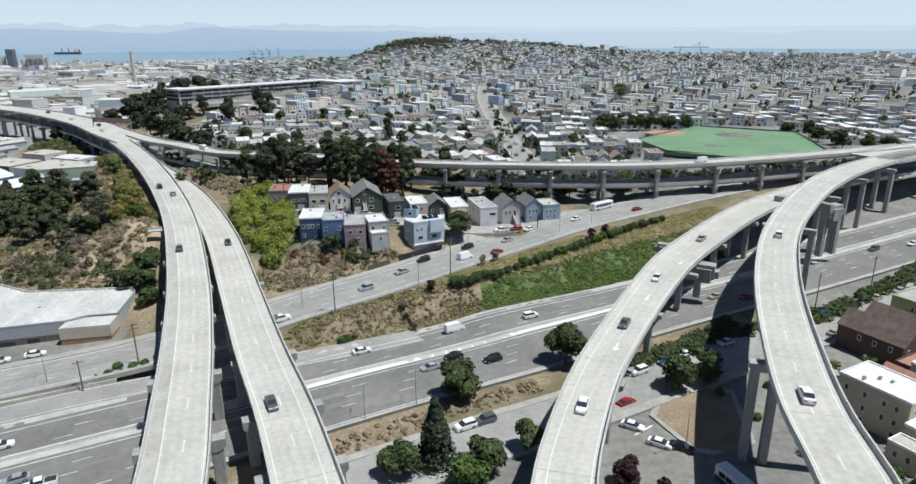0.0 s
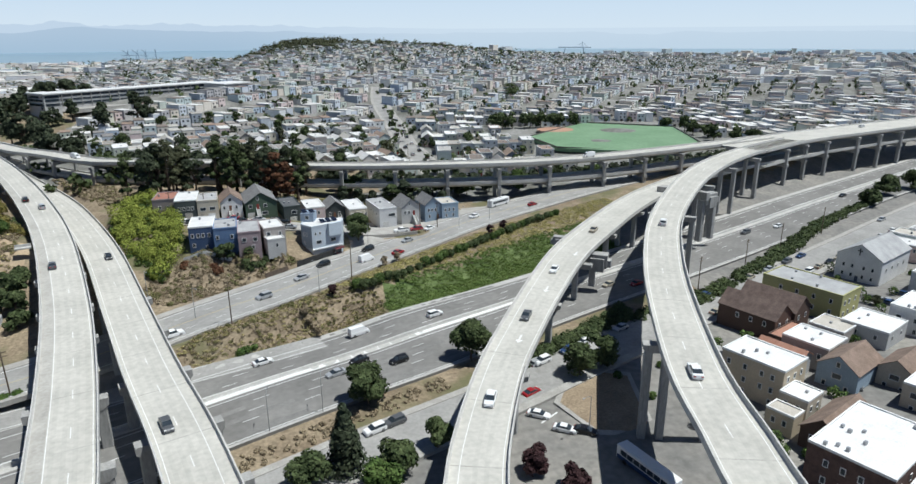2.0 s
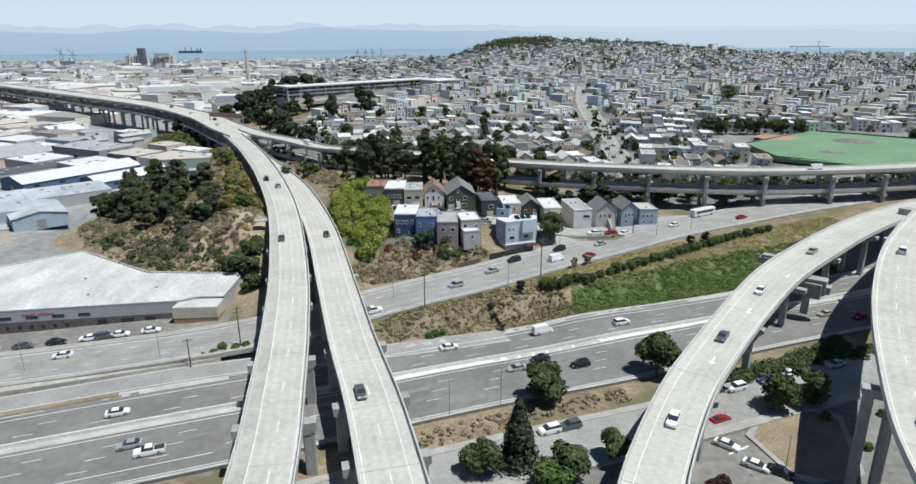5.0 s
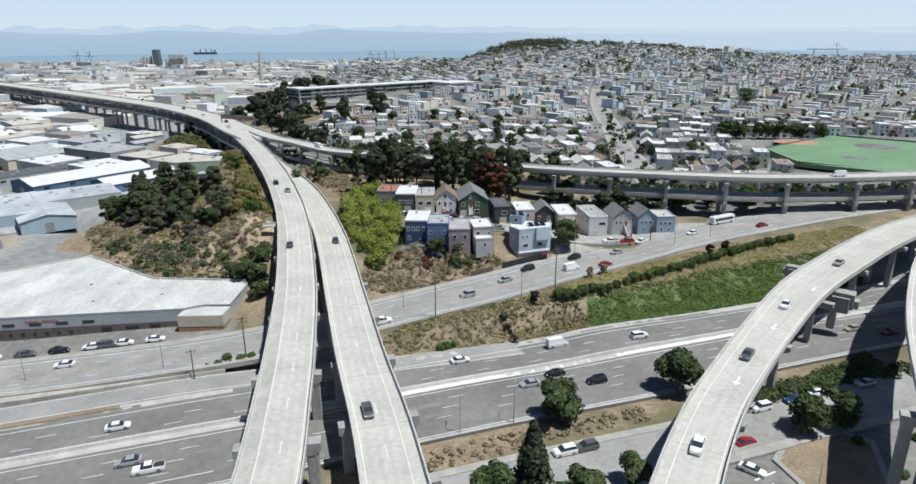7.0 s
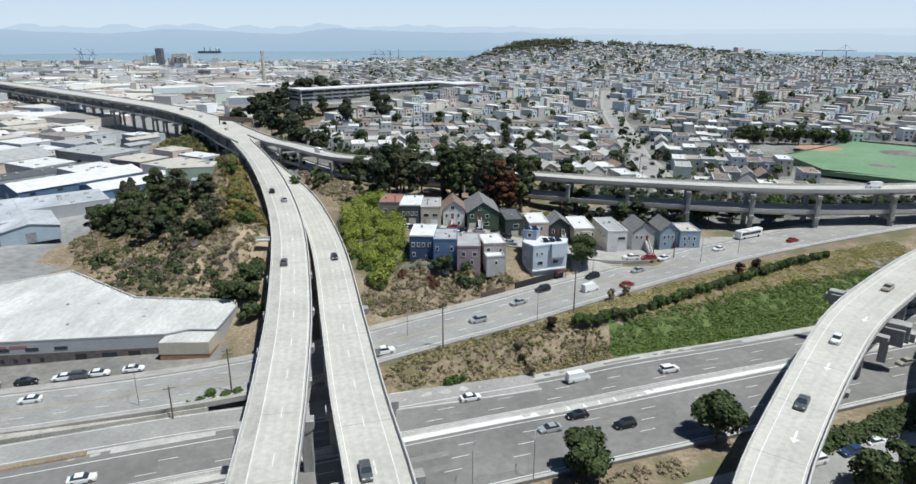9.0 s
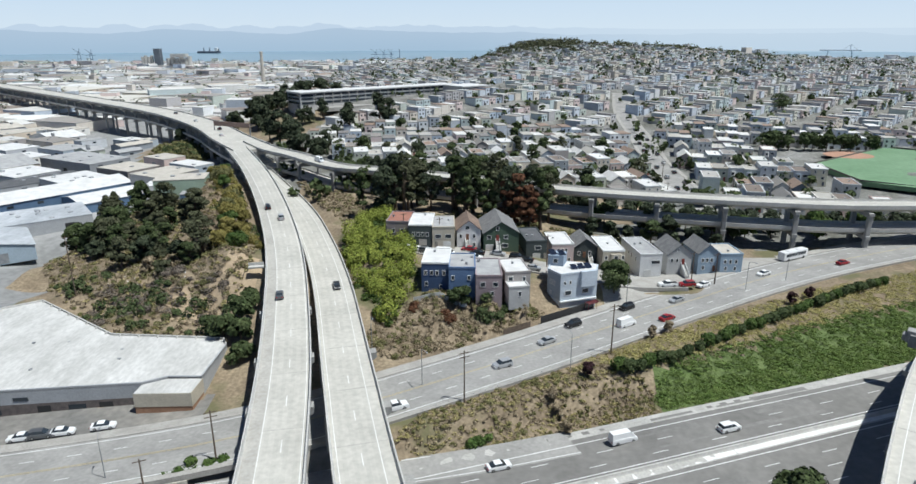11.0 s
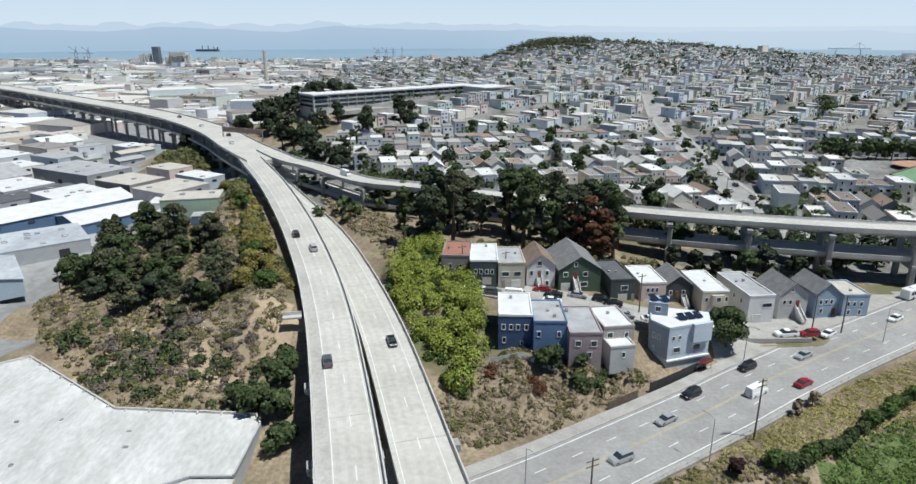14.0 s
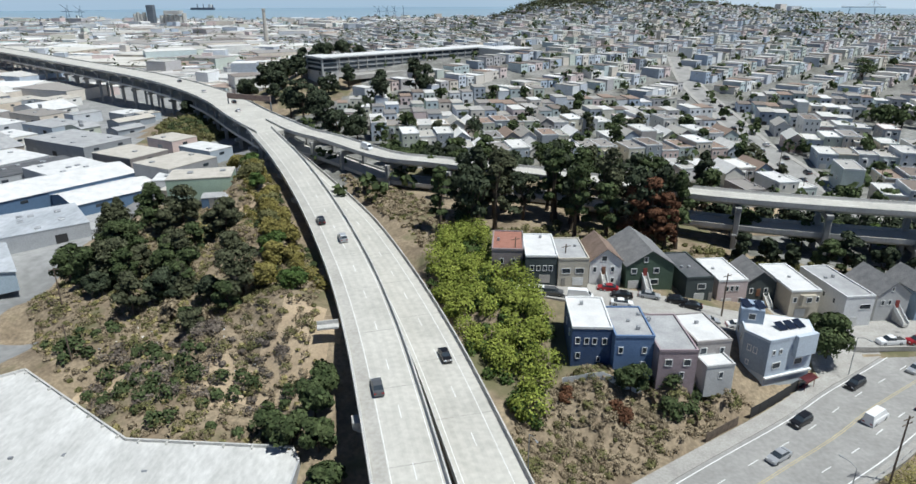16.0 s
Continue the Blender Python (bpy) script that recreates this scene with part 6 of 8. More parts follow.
for i in range(16):
    x, y = 198 + 8 * i + r4.uniform(-2, 2), 416 + r4.uniform(-3, 5)
    tree("dark tree behind the playing field", x if i < 9 else 330 + r4.uniform(-4, 8), y if i < 9 else 300 + 14 * (i - 9), r4.uniform(9, 14), r4.uniform(4.5, 6.5), LEAF_OAK, "round", 700, 0.7, 430 + i, group="trees round the playing field")
for i, (x, y, h, r) in enumerate(((277, 566, 15, 11), (110, 285, 8, 5), (122, 282, 7, 6), (160, 290, 8, 5), (176, 286, 7, 4.5), (150, 345, 13, 4), (84, 330, 7, 3), (48, 385, 9, 5), (-30, 330, 12, 5), (-18, 326, 14, 6), (8, 318, 13, 6), (14, 330, 12, 5), (140, 318, 9, 3), (-60, 330, 9, 6), (-52, 322, 8, 5), (-40, 316, 9, 6))):
    tree("dark green tree among the town houses", x, y, h, r, LEAF_OAK, "round", 1200, 0.5, 460 + i, group="larger town trees")

# dark trees between the nearer town rows
r11 = random.Random(19)
kept = 0
while kept < 60:
    x, y = r11.uniform(-95, 104), r11.uniform(300, 478)
    if x > -60 - 0.30 * (y - 300) and x < street_x(y) - 9 and min(np.hypot(E_DENSE[:, 0] - x, E_DENSE[:, 1] - y)) > 10:
        h = r11.uniform(7, 14)
        tree("dark green tree between the town rows", x, y, h, h * r11.uniform(0.3, 0.42), r11.choice((LEAF_DARK, LEAF_OAK, LEAF_MOSS, LEAF_OAK)), r11.choice(("wide", "round", "round")), 520, 0.5, 700 + kept, group="larger town trees")
        kept += 1
# yard trees between the southern houses
kept = 0
while kept < 34:
    u, v = r11.uniform(112, 330), r11.uniform(-60, 46)
    if not any(a0 < u < a1 and b0 < v < b1 for a0, a1, b0, b1 in ((104, 142, -40, 28), (146, 172, -22, 27), (158, 204, 22, 50), (176, 212, 2, 20), (222, 258, 22, 50))):
        x, y, _ = uv(u, v)
        h = r11.uniform(3.5, 7)
        tree("leafy green yard tree between houses", x, y, h, h * r11.uniform(0.36, 0.48), r11.choice((LEAF_OAK, LEAF_GREEN, LEAF_MOSS)), "round", 560, 0.34, 800 + kept, group="yard trees of the south side")
        kept += 1

# ---- vehicles ----
PAINTS = {"white": (0.75, 0.75, 0.74), "silver": (0.42, 0.43, 0.44), "black": (0.012, 0.012, 0.013), "grey": (0.12, 0.125, 0.13), "red": (0.28, 0.015, 0.02), "blue": (0.02, 0.05, 0.13), "tan": (0.34, 0.30, 0.23)}
PAINT = {}
for k, c in PAINTS.items():
    PAINT[k] = plain(k + " car paint", c, 0.28, 0.3 if k in ("silver", "grey") else 0.0)
M_TYRE = plain("tyre rubber", (0.02, 0.02, 0.02), 0.85)
M_RIM = plain("alloy rim", (0.4, 0.4, 0.4), 0.35, 0.8)
M_LAMP = plain("headlamp glass", (0.75, 0.75, 0.72), 0.15)
M_TAIL = plain("tail lamp red", (0.35, 0.01, 0.01), 0.3)
bm = bmesh.new()
tube(bm, (0, -0.11, 0), (0, 0.11, 0), 0.34, 0.34, 14)
WHEEL = mesh_of("wheel", bm, M_TYRE)
bm = bmesh.new()
tube(bm, (0, -0.12, 0), (0, 0.12, 0), 0.2, 0.2, 10)
RIM = mesh_of("rim", bm, M_RIM)


def loft(bm, rings, mi=0):
    """Joins cross rings of equal length into a closed body."""
    rows = [[bm.verts.new(p) for p in r] for r in rings]
    k = len(rows[0])
    for a, b in zip(rows, rows[1:]):
        for i in range(k):
            bm.faces.new((a[i], a[(i + 1) % k], b[(i + 1) % k], b[i])).material_index = mi
    bm.faces.new(rows[0]).material_index = mi
    bm.faces.new(rows[-1][::-1]).material_index = mi


SHAPES = {  # length, width, side profile of the body (x, top), cabin (x, z) back to front
    "sedan": (4.7, 1.82, ((-2.35, 0.62), (-2.25, 0.92), (-1.5, 1.0), (1.0, 0.95), (2.1, 0.78), (2.35, 0.55)), ((-1.75, 0.98), (-0.95, 1.43), (0.35, 1.43), (1.2, 0.95))),
    "suv": (4.6, 1.88, ((-2.3, 0.7), (-2.25, 1.05), (-1.6, 1.1), (1.0, 1.08), (2.1, 0.95), (2.3, 0.6)), ((-2.15, 1.08), (-1.9, 1.68), (0.35, 1.7), (1.15, 1.08))),
    "van": (5.6, 1.98, ((-2.8, 0.8), (-2.78, 1.2), (-1.5, 1.25), (1.6, 1.25), (2.6, 1.0), (2.8, 0.6)), ((-2.75, 1.2), (-2.7, 2.3), (1.2, 2.32), (2.2, 1.2))),
    "pickup": (5.6, 1.95, ((-2.8, 0.75), (-2.78, 1.08), (-0.9, 1.1), (1.2, 1.1), (2.6, 1.0), (2.8, 0.65)), ((-0.75, 1.08), (-0.6, 1.72), (0.6, 1.74), (1.35, 1.08))),
}


def vehicle(shape, colour):
    length, width, side, cabin = SHAPES[shape]
    t = thing({"sedan": "car", "suv": "car", "van": "van", "pickup": "pickup_truck"}[shape], "%s %s on the road" % (colour, {"sedan": "saloon car", "suv": "sport utility car", "van": "panel van", "pickup": "pickup truck"}[shape]), {"van": "van", "pickup": "truck"}.get(shape, "car"), pose(0, -2000, -50))
    w = width / 2
    bm = bmesh.new()
    loft(bm, [[(x, -w * f, 0.24), (x, w * f, 0.24), (x, w * f, top * 0.75), (x, w * f * 0.93, top), (x, -w * f * 0.93, top), (x, -w * f, top * 0.75)] for (x, top), f in zip(side, (0.86, 0.97, 1, 1, 0.97, 0.84))])
    part("body", bm, PAINT[colour], t)
    bm = bmesh.new()
    (x0, z0), (x1, z1), (x2, z2), (x3, z3) = cabin
    solid = shape == "van"
    loft(bm, [[(x0, -w * 0.88, z0), (x3, -w * 0.88, z3), (x3, w * 0.88, z3), (x0, w * 0.88, z0)], [(x1, -w * 0.74, z1 - 0.05), (x2, -w * 0.74, z2 - 0.05), (x2, w * 0.74, z2 - 0.05), (x1, w * 0.74, z1 - 0.05)]])
    part("cabin" if solid else "window_glass", bm, PAINT[colour] if solid else M_GLASS, t)
    bm = bmesh.new()
    box(bm, x1 - 0.05, x2 + 0.05, -w * 0.76, w * 0.76, z1 - 0.06, z1 + 0.02, 0, 0.03)
    part("roof", bm, PAINT[colour], t)
    if solid:
        bm = bmesh.new()
        v = [bm.verts.new(p) for p in ((x3 + 0.02, -w * 0.75, z3 + 0.1), (x3 + 0.02, w * 0.75, z3 + 0.1), (x2 + 0.08, w * 0.66, z2 - 0.2), (x2 + 0.08, -w * 0.66, z2 - 0.2))]
        bm.faces.new(v)
        part("windscreen", bm, M_GLASS, t)
    if shape == "pickup":
        bm = bmesh.new()
        box(bm, -2.7, -0.85, -w * 0.8, w * 0.8, 1.06, 1.12)
        part("load_bed", bm, M_DARK, t)
    for x in (-length * 0.3, length * 0.31):
        for y in (-w + 0.1, w - 0.1):
            wh = place("wheel", WHEEL, t, x, y, 0.34)
            place("rim", RIM, wh, 0, 0, 0)
    for y in (-w * 0.66, w * 0.66):
        for nm, x, mm in (("headlight", length / 2 - 0.1, M_LAMP), ("tail_light", -length / 2 + 0.03, M_TAIL)):
            bm = bmesh.new()
            box(bm, x - 0.06, x + 0.06, y - 0.22, y + 0.22, 0.62, 0.78)
            part(nm, bm, mm, t)
    return t


FLEET = {}


def park(shape, colour, x, y, z, heading, label):
    """Stands a vehicle on its wheels, its nose turned to the heading (degrees from +x)."""
    if (shape, colour) not in FLEET:
        FLEET[(shape, colour)] = vehicle(shape, colour)
    c = copy_thing(FLEET[(shape, colour)], pose(x, y, z + 0.01, 0, 0, heading))
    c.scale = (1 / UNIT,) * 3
    if "viaduct" in label:
        ON_DECK.add(c)
    return tagged(c, label, group="vehicles")


def on_line(pts, x, off_, shape, colour, label, back=False, lift=0.03):
    n = lefts(pts)
    i = int(np.argmin(np.abs(pts[:, 0] - x)))
    p = pts[i]
    head = math.degrees(math.atan2(-n[i, 0], n[i, 1])) + (180 if back else 0)
    park(shape, colour, p[0] + n[i, 0] * off_, p[1] + n[i, 1] * off_, p[2] + lift, head, label)


DRIVE, PARKED = "%s driving on the %s", "%s parked by the %s"
NAMES = {"sedan": "saloon car", "suv": "sport utility car", "van": "panel van", "pickup": "pickup truck"}


def drive(pts, x, off_, shape, colour, where, back=False):
    on_line(pts, x, off_, shape, colour, "%s %s driving along the %s" % (colour, NAMES[shape], where), back)


for x, v, s, c in ((14, 103.8, "sedan", "white"), (40, 103.8, "van", "white"), (62, 100.0, "suv", "white"), (25, 86.2, "sedan", "silver"), (38, 82.6, "suv", "black"), (33, 89.2, "sedan", "black"),
                   (-62, 99.8, "sedan", "white"), (-58, 85.6, "sedan", "silver"), (-54, 81.8, "pickup", "white"), (120, 84, "sedan", "tan"), (128, 79.0, "sedan", "red"), (205, 88, "suv", "grey"), (226, 84, "sedan", "white"), (300, 90, "sedan", "black")):
    drive(FREEWAY, x, v - 91.5, s, c, "freeway", v < 92)
for x, o, s, c, b in ((12, -2, "suv", "silver", True), (24, 2, "sedan", "silver", True), (46, -2, "van", "white", False), (36, 5.6, "suv", "black", True), (50, 5.6, "suv", "black", True), (64, 1.8, "sedan", "silver", True), (78, 5.4, "sedan", "white", True), (-16, -5.5, "pickup", "white", False), (56, -5.4, "sedan", "red", False), (100, 2, "sedan", "white", True), (130, -3, "sedan", "red", False), (-90, 3, "sedan", "white", True)):
    drive(BOULEVARD, x, o, s, c, "boulevard", b)
for pts, x, o, s, c, b in ((A, -46, 1.8, "sedan", "grey", False), (A, -66, -1.6, "suv", "silver", False), (A, -72, 1.9, "suv", "black", False), (B, -36, -1.2, "sedan", "black", True), (B, -8, 2.0, "sedan", "grey", True), (C, 72, 0.3, "sedan", "grey", True), (C, 96, 0.4, "sedan", "white", True), (C, 127, 0.2, "sedan", "tan", True), (C, 50, 0.2, "sedan", "white", True), (D, 84, 0.6, "sedan", "white", False), (D, 138, 0.5, "suv", "white", False),
                           (Ep, 178, 1.5, "van", "white", True), (LLp, -150, 3, "sedan", "white", False), (LLp, -168, -2, "suv", "black", False), (LLp, -196, 1, "sedan", "white", False), (LLp, -240, -3, "suv", "grey", False), (Ep, -70, 1.0, "van", "white", False), (Rp, 400, 4, "sedan", "white", False), (Rp, 480, -3, "suv", "grey", False)):
    drive(pts, x, o, s, c, "viaduct", b)
r5 = random.Random(3)
for u in (30, 35, 57, 80, 90, 96, 112, 121, 134, 146, 153, 168, 180, 193, 206, 217, 231, 240, 255, 268, 281, 296):
    side = r5.choice((4.9, -4.9))
    x, y, z = uv(u + 22, 55.5 + (side if u > 40 else 4.9), -1.0)
    s, c = r5.choice((("sedan", "white"), ("sedan", "silver"), ("suv", "grey"), ("sedan", "black"), ("suv", "white"), ("sedan", "tan"), ("sedan", "blue")))
    park(s, c, x, y, z + 0.0, 18.3 + (180 if side > 0 else 0), "%s %s parked along the side street" % (c, NAMES[s]))
for u, v, side in [(143 + 7.4 * k, 1.5, 0) for k in range(5)] + [(214 + 6.6 * k, 21, 90) for k in range(4)] + [(216, 28 - 6.4 * k, 90) for k in range(9)] + [(150 + 8.2 * k, 50.4, 0) for k in range(16)]:
    if r5.random() < 0.75:
        x, y, _ = uv(u + r5.uniform(-0.8, 0.8), v)
        s, c = r5.choice((("sedan", "white"), ("sedan", "silver"), ("suv", "grey"), ("sedan", "black"), ("suv", "white"), ("sedan", "tan"), ("sedan", "blue")))
        park(s, c, x, y, max(gz(x, y), -1.02 if v > 49 else -9), 18.3 + side + r5.choice((0, 180)), "%s %s parked beside the southern houses" % (c, NAMES[s]))
for x, y, h, s, c in ((66.4, 68.4, -42, "sedan", "white"), (69.2, 61.2, -42, "sedan", "white"), (73.0, 59.0, -42, "sedan", "black"), (69, 77.4, 20, "sedan", "red"), (76.7, 89.8, 18, "suv", "silver"), (94.7, 96.4, 18, "sedan", "white"), (118, 84, 18, "sedan", "black"), (144, 60, -55, "sedan", "white"), (141, 52, -55, "suv", "grey"), (196, 92, -40, "sedan", "black"), (188, 98, 20, "sedan", "white"), (206, 84, -40, "suv", "white")):
    park(s, c, x, y, gz(x, y), h, "%s %s standing in the side streets" % (c, NAMES[s]))
for x, off_, s, c in ((-13, -3.4, "sedan", "white"), (-10.5, -3.2, "sedan", "white"), (-7, -3.4, "suv", "grey"), (-3, -3.4, "van", "white"), (2.5, 3.6, "sedan", "red"), (6, -3.2, "sedan", "white"), (8, 1.0, "sedan", "black"), (13.5, 3.2, "sedan", "silver"), (18, 3.4, "suv", "black"), (23, -3.3, "sedan", "silver"), (21, 2.6, "sedan", "black"), (30, -3.0, "sedan", "white"), (48, -2.0, "sedan", "white"), (64, -3.6, "pickup", "white"), (70, -3.6, "suv", "red")):
    on_line(LANE_UP, x, off_, s, c, "%s %s parked on the dead-end street" % (c, NAMES[s]), r5.random() < 0.5)
for x, c, s in ((-78, "white", "sedan"), (-84, "grey", "suv"), (-89, "white", "sedan"), (-97, "black", "sedan"), (-102, "grey", "sedan"), (-112, "white", "sedan"), (-118, "grey", "suv"), (-73, "white", "sedan")):
    on_line(BOULEVARD, x, 12.4, s, c, "%s %s parked before the warehouse" % (c, NAMES[s]), r5.random() < 0.5, 0.16)
for i in range(16):
    y = 292 + 12 * i
    x = street_x(y) + (3.4 if i % 2 else -3.4)
    s, c = r5.choice((("sedan", "white"), ("suv", "grey"), ("sedan", "black"), ("sedan", "silver")))
    park(s, c, x, y, gz(x, y) + 0.42, 86, "%s %s parked on the uphill street" % (c, NAMES[s]))
for i in range(14):
    x, y = -205 + (i % 8) * 5.2 + r5.uniform(-0.5, 0.5), 268 + (i // 8) * 9 + 0.4 * (i % 8)
    s, c = r5.choice((("sedan", "white"), ("suv", "grey"), ("sedan", "black"), ("sedan", "silver"), ("van", "white"), ("sedan", "red")))
    park(s, c, x, y, gz(x, y), 70 + r5.uniform(-4, 4), "%s %s parked in a works yard" % (c, NAMES[s]))
for proto in FLEET.values():
    for c in list(proto.children_recursive):
        bpy.data.objects.remove(c)
    bpy.data.objects.remove(proto)


def bus(label, m, colour, stripe=None, length=12.2):
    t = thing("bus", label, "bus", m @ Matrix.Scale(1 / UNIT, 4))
    w = 1.27
    bm = bmesh.new()
    box(bm, -length / 2, length / 2, -w, w, 0.35, 3.1, 0, 0.16)
    part("body", bm, colour, t)
    for y in (-w - 0.012, w + 0.012):
        for k in range(7):
            x = -length / 2 + 1.0 + k * (length - 2.0) / 7
            bm = bmesh.new()
            box(bm, x, x + (length - 2.0) / 7 - 0.14, y - 0.02, y + 0.02, 1.5, 2.5)
            part("window", bm, M_GLASS, t)
    bm = bmesh.new()
    box(bm, length / 2 - 0.02, length / 2 + 0.03, -w + 0.15, w - 0.15, 1.3, 2.7)
    part("windscreen", bm, M_GLASS, t)
    if stripe:
        for y in (-w - 0.008, w + 0.008):
            bm = bmesh.new()
            box(bm, -length / 2 + 0.3, length / 2 - 0.3, y - 0.015, y + 0.015, 0.5, 1.3)
            part("side_panel", bm, stripe, t)
    for x in (-length * 0.3, length * 0.33):
        for y in (-w + 0.1, w - 0.1):
            wh = place("wheel", WHEEL, t, x, y, 0.46)
            wh.scale = (1.35, 1.35, 1.35)
    for k in (-2.5, 2.0):
        bm = bmesh.new()
        box(bm, k - 0.9, k + 0.9, -0.75, 0.75, 3.08, 3.32, 0, 0.08)
        part("roof_unit", bm, colour, t)


bus("white coach with a dark blue flank parked by the kerb", pose(76.6, 42.0, gz(76, 42), 0, 0, 101), PAINT["white"], PAINT["blue"], 13.0)
p = BOULEVARD[int(np.argmin(np.abs(BOULEVARD[:, 0] - 118)))]
bus("white city bus with a green roof on the boulevard", pose(p[0] - 2, p[1] + 8, p[2] + 0.05, 0, 0, 27), PAINT["white"], None, 11.5)

# ---- the warehouse by the boulevard ----
R_WARE = mat("weathered white roof coating", (0.44, 0.433, 0.41), (0.60, 0.59, 0.565), 6, 0.85, 0.01, 0.13, stretch=(1, 0.4, 1))
W_WARE = paint("pale grey warehouse wall", (0.40, 0.41, 0.42))
W_BRICK = mat("tan brick", (0.30, 0.165, 0.10), (0.37, 0.22, 0.14), 1.2, 0.9, 0, 0.15)
W_DARKBAND = mat("dark red-brown brick base", (0.10, 0.085, 0.08), (0.16, 0.135, 0.125), 1.2, 0.9, 0, 0.2)


def warehouse_by_road():
    t = thing("warehouse", "long pale warehouse with a white flat roof and brick base", "warehouse", pose(0, 0, -5.5))
    hall = [(-160, 132.2), (-75.0, 142.0), (-70, 145), (-61.6, 145), (-61.4, 162.4), (-63.4, 166), (-95.6, 168.6), (-130, 193.2), (-160, 171)]
    bm = bmesh.new()
    prism(bm, hall, -0.5, 7.3)
    part("wall", bm, W_WARE, t)
    bm = bmesh.new()
    c = np.mean(np.array(hall), axis=0)
    prism(bm, [tuple(np.array(p) + (c - np.array(p)) * 0.006) for p in hall], 7.3, 7.42)
    part("roof", bm, R_WARE, t)
    k = len(hall)
    for i in range(k):
        a, b = np.array(hall[i]), np.array(hall[(i + 1) % k])
        d = b - a
        ln = np.linalg.norm(d)
        bm = bmesh.new()
        box(bm, 0, ln, 0.0, 0.35, 7.0, 8.0 if 3 < i < 8 else 7.7)
        ob = part("roof_parapet", bm, M_CONC if 3 < i < 8 else W_WARE, t)
        ob.matrix_basis = pose(a[0], a[1], 0, 0, 0, math.degrees(math.atan2(d[1], d[0])))
        if 3 < i < 8:
            for s in np.arange(2, ln, 5.5):
                bm = bmesh.new()
                box(bm, s, s + 0.25, 0.35, 1.0, 7.3, 7.9)
                ob = part("parapet_brace", bm, M_CONC, t)
                ob.matrix_basis = pose(a[0], a[1], 0, 0, 0, math.degrees(math.atan2(d[1], d[0])))
    turn = math.degrees(math.atan2(9.8, 85))
    fm = pose(-137, 134.85, 0, 0, 0, turn)
    for s, w, z0, z1, name, mm in [(-23, 85.4, -0.4, 3.7, "brick_base", W_DARKBAND)] + [(3 + 7.5 * q, 3.4, 4.6, 5.5, "window", M_GLASS) for q in range(5)] + [(1.5 + 3.4 * q, 1.1, 1.2, 2.4, "window", M_GLASS) for q in range(9)] + [(38, 3.0, 0.4, 3.0, "loading_door", M_DARK), (45, 4.0, 1.6, 2.9, "window", M_GLASS), (52, 3.2, 0.4, 3.1, "loading_door", M_DARK)]:
        bm = bmesh.new()
        box(bm, s, s + w, -0.06 if name == "brick_base" else -0.10, 0.02, z0, z1)
        ob = part(name, bm, mm, t)
        ob.matrix_basis = fm
    # faded sign: plain bars where the letters cannot be read
    for s, w in ((17.0, 3.8), (21.6, 4.6)):
        bm = bmesh.new()
        box(bm, s, s + w, -0.09, -0.02, 5.6, 6.3)
        ob = part("sign", bm, plain("faded red lettering", (0.34, 0.16, 0.165), 0.8), t, "faded red sign bar")
        ob.matrix_basis = fm
    an = [(-75.2, 138.0), (-61.8, 138.4), (-61.6, 145.2), (-74.9, 145)]
    bm = bmesh.new()
    prism(bm, an, -0.5, 3.4)
    part("annex_base", bm, W_BRICK, t, "tan brick lower wall")
    bm = bmesh.new()
    prism(bm, [(-75.3, 137.9), (-61.7, 138.3), (-61.5, 145.3), (-75.0, 145.1)], 3.4, 6.9)
    part("annex_wall", bm, W_CREAM, t)
    bm = bmesh.new()
    prism(bm, an, 6.9, 7.0)
    part("annex_roof", bm, R_WARE, t)
    r6 = random.Random(8)
    for q in range(9):
        x, y = r6.uniform(-118, -68), r6.uniform(148, 164)
        bm = bmesh.new()
        box(bm, x, x + r6.uniform(0.5, 1.1), y, y + r6.uniform(0.5, 1.1), 7.0, 7.0 + r6.uniform(0.3, 0.8), 0, 0.05)
        part("roof_vent", bm, M_STEEL, t)


warehouse_by_road()

# ---- the warehouse district ----
SHEDS = []


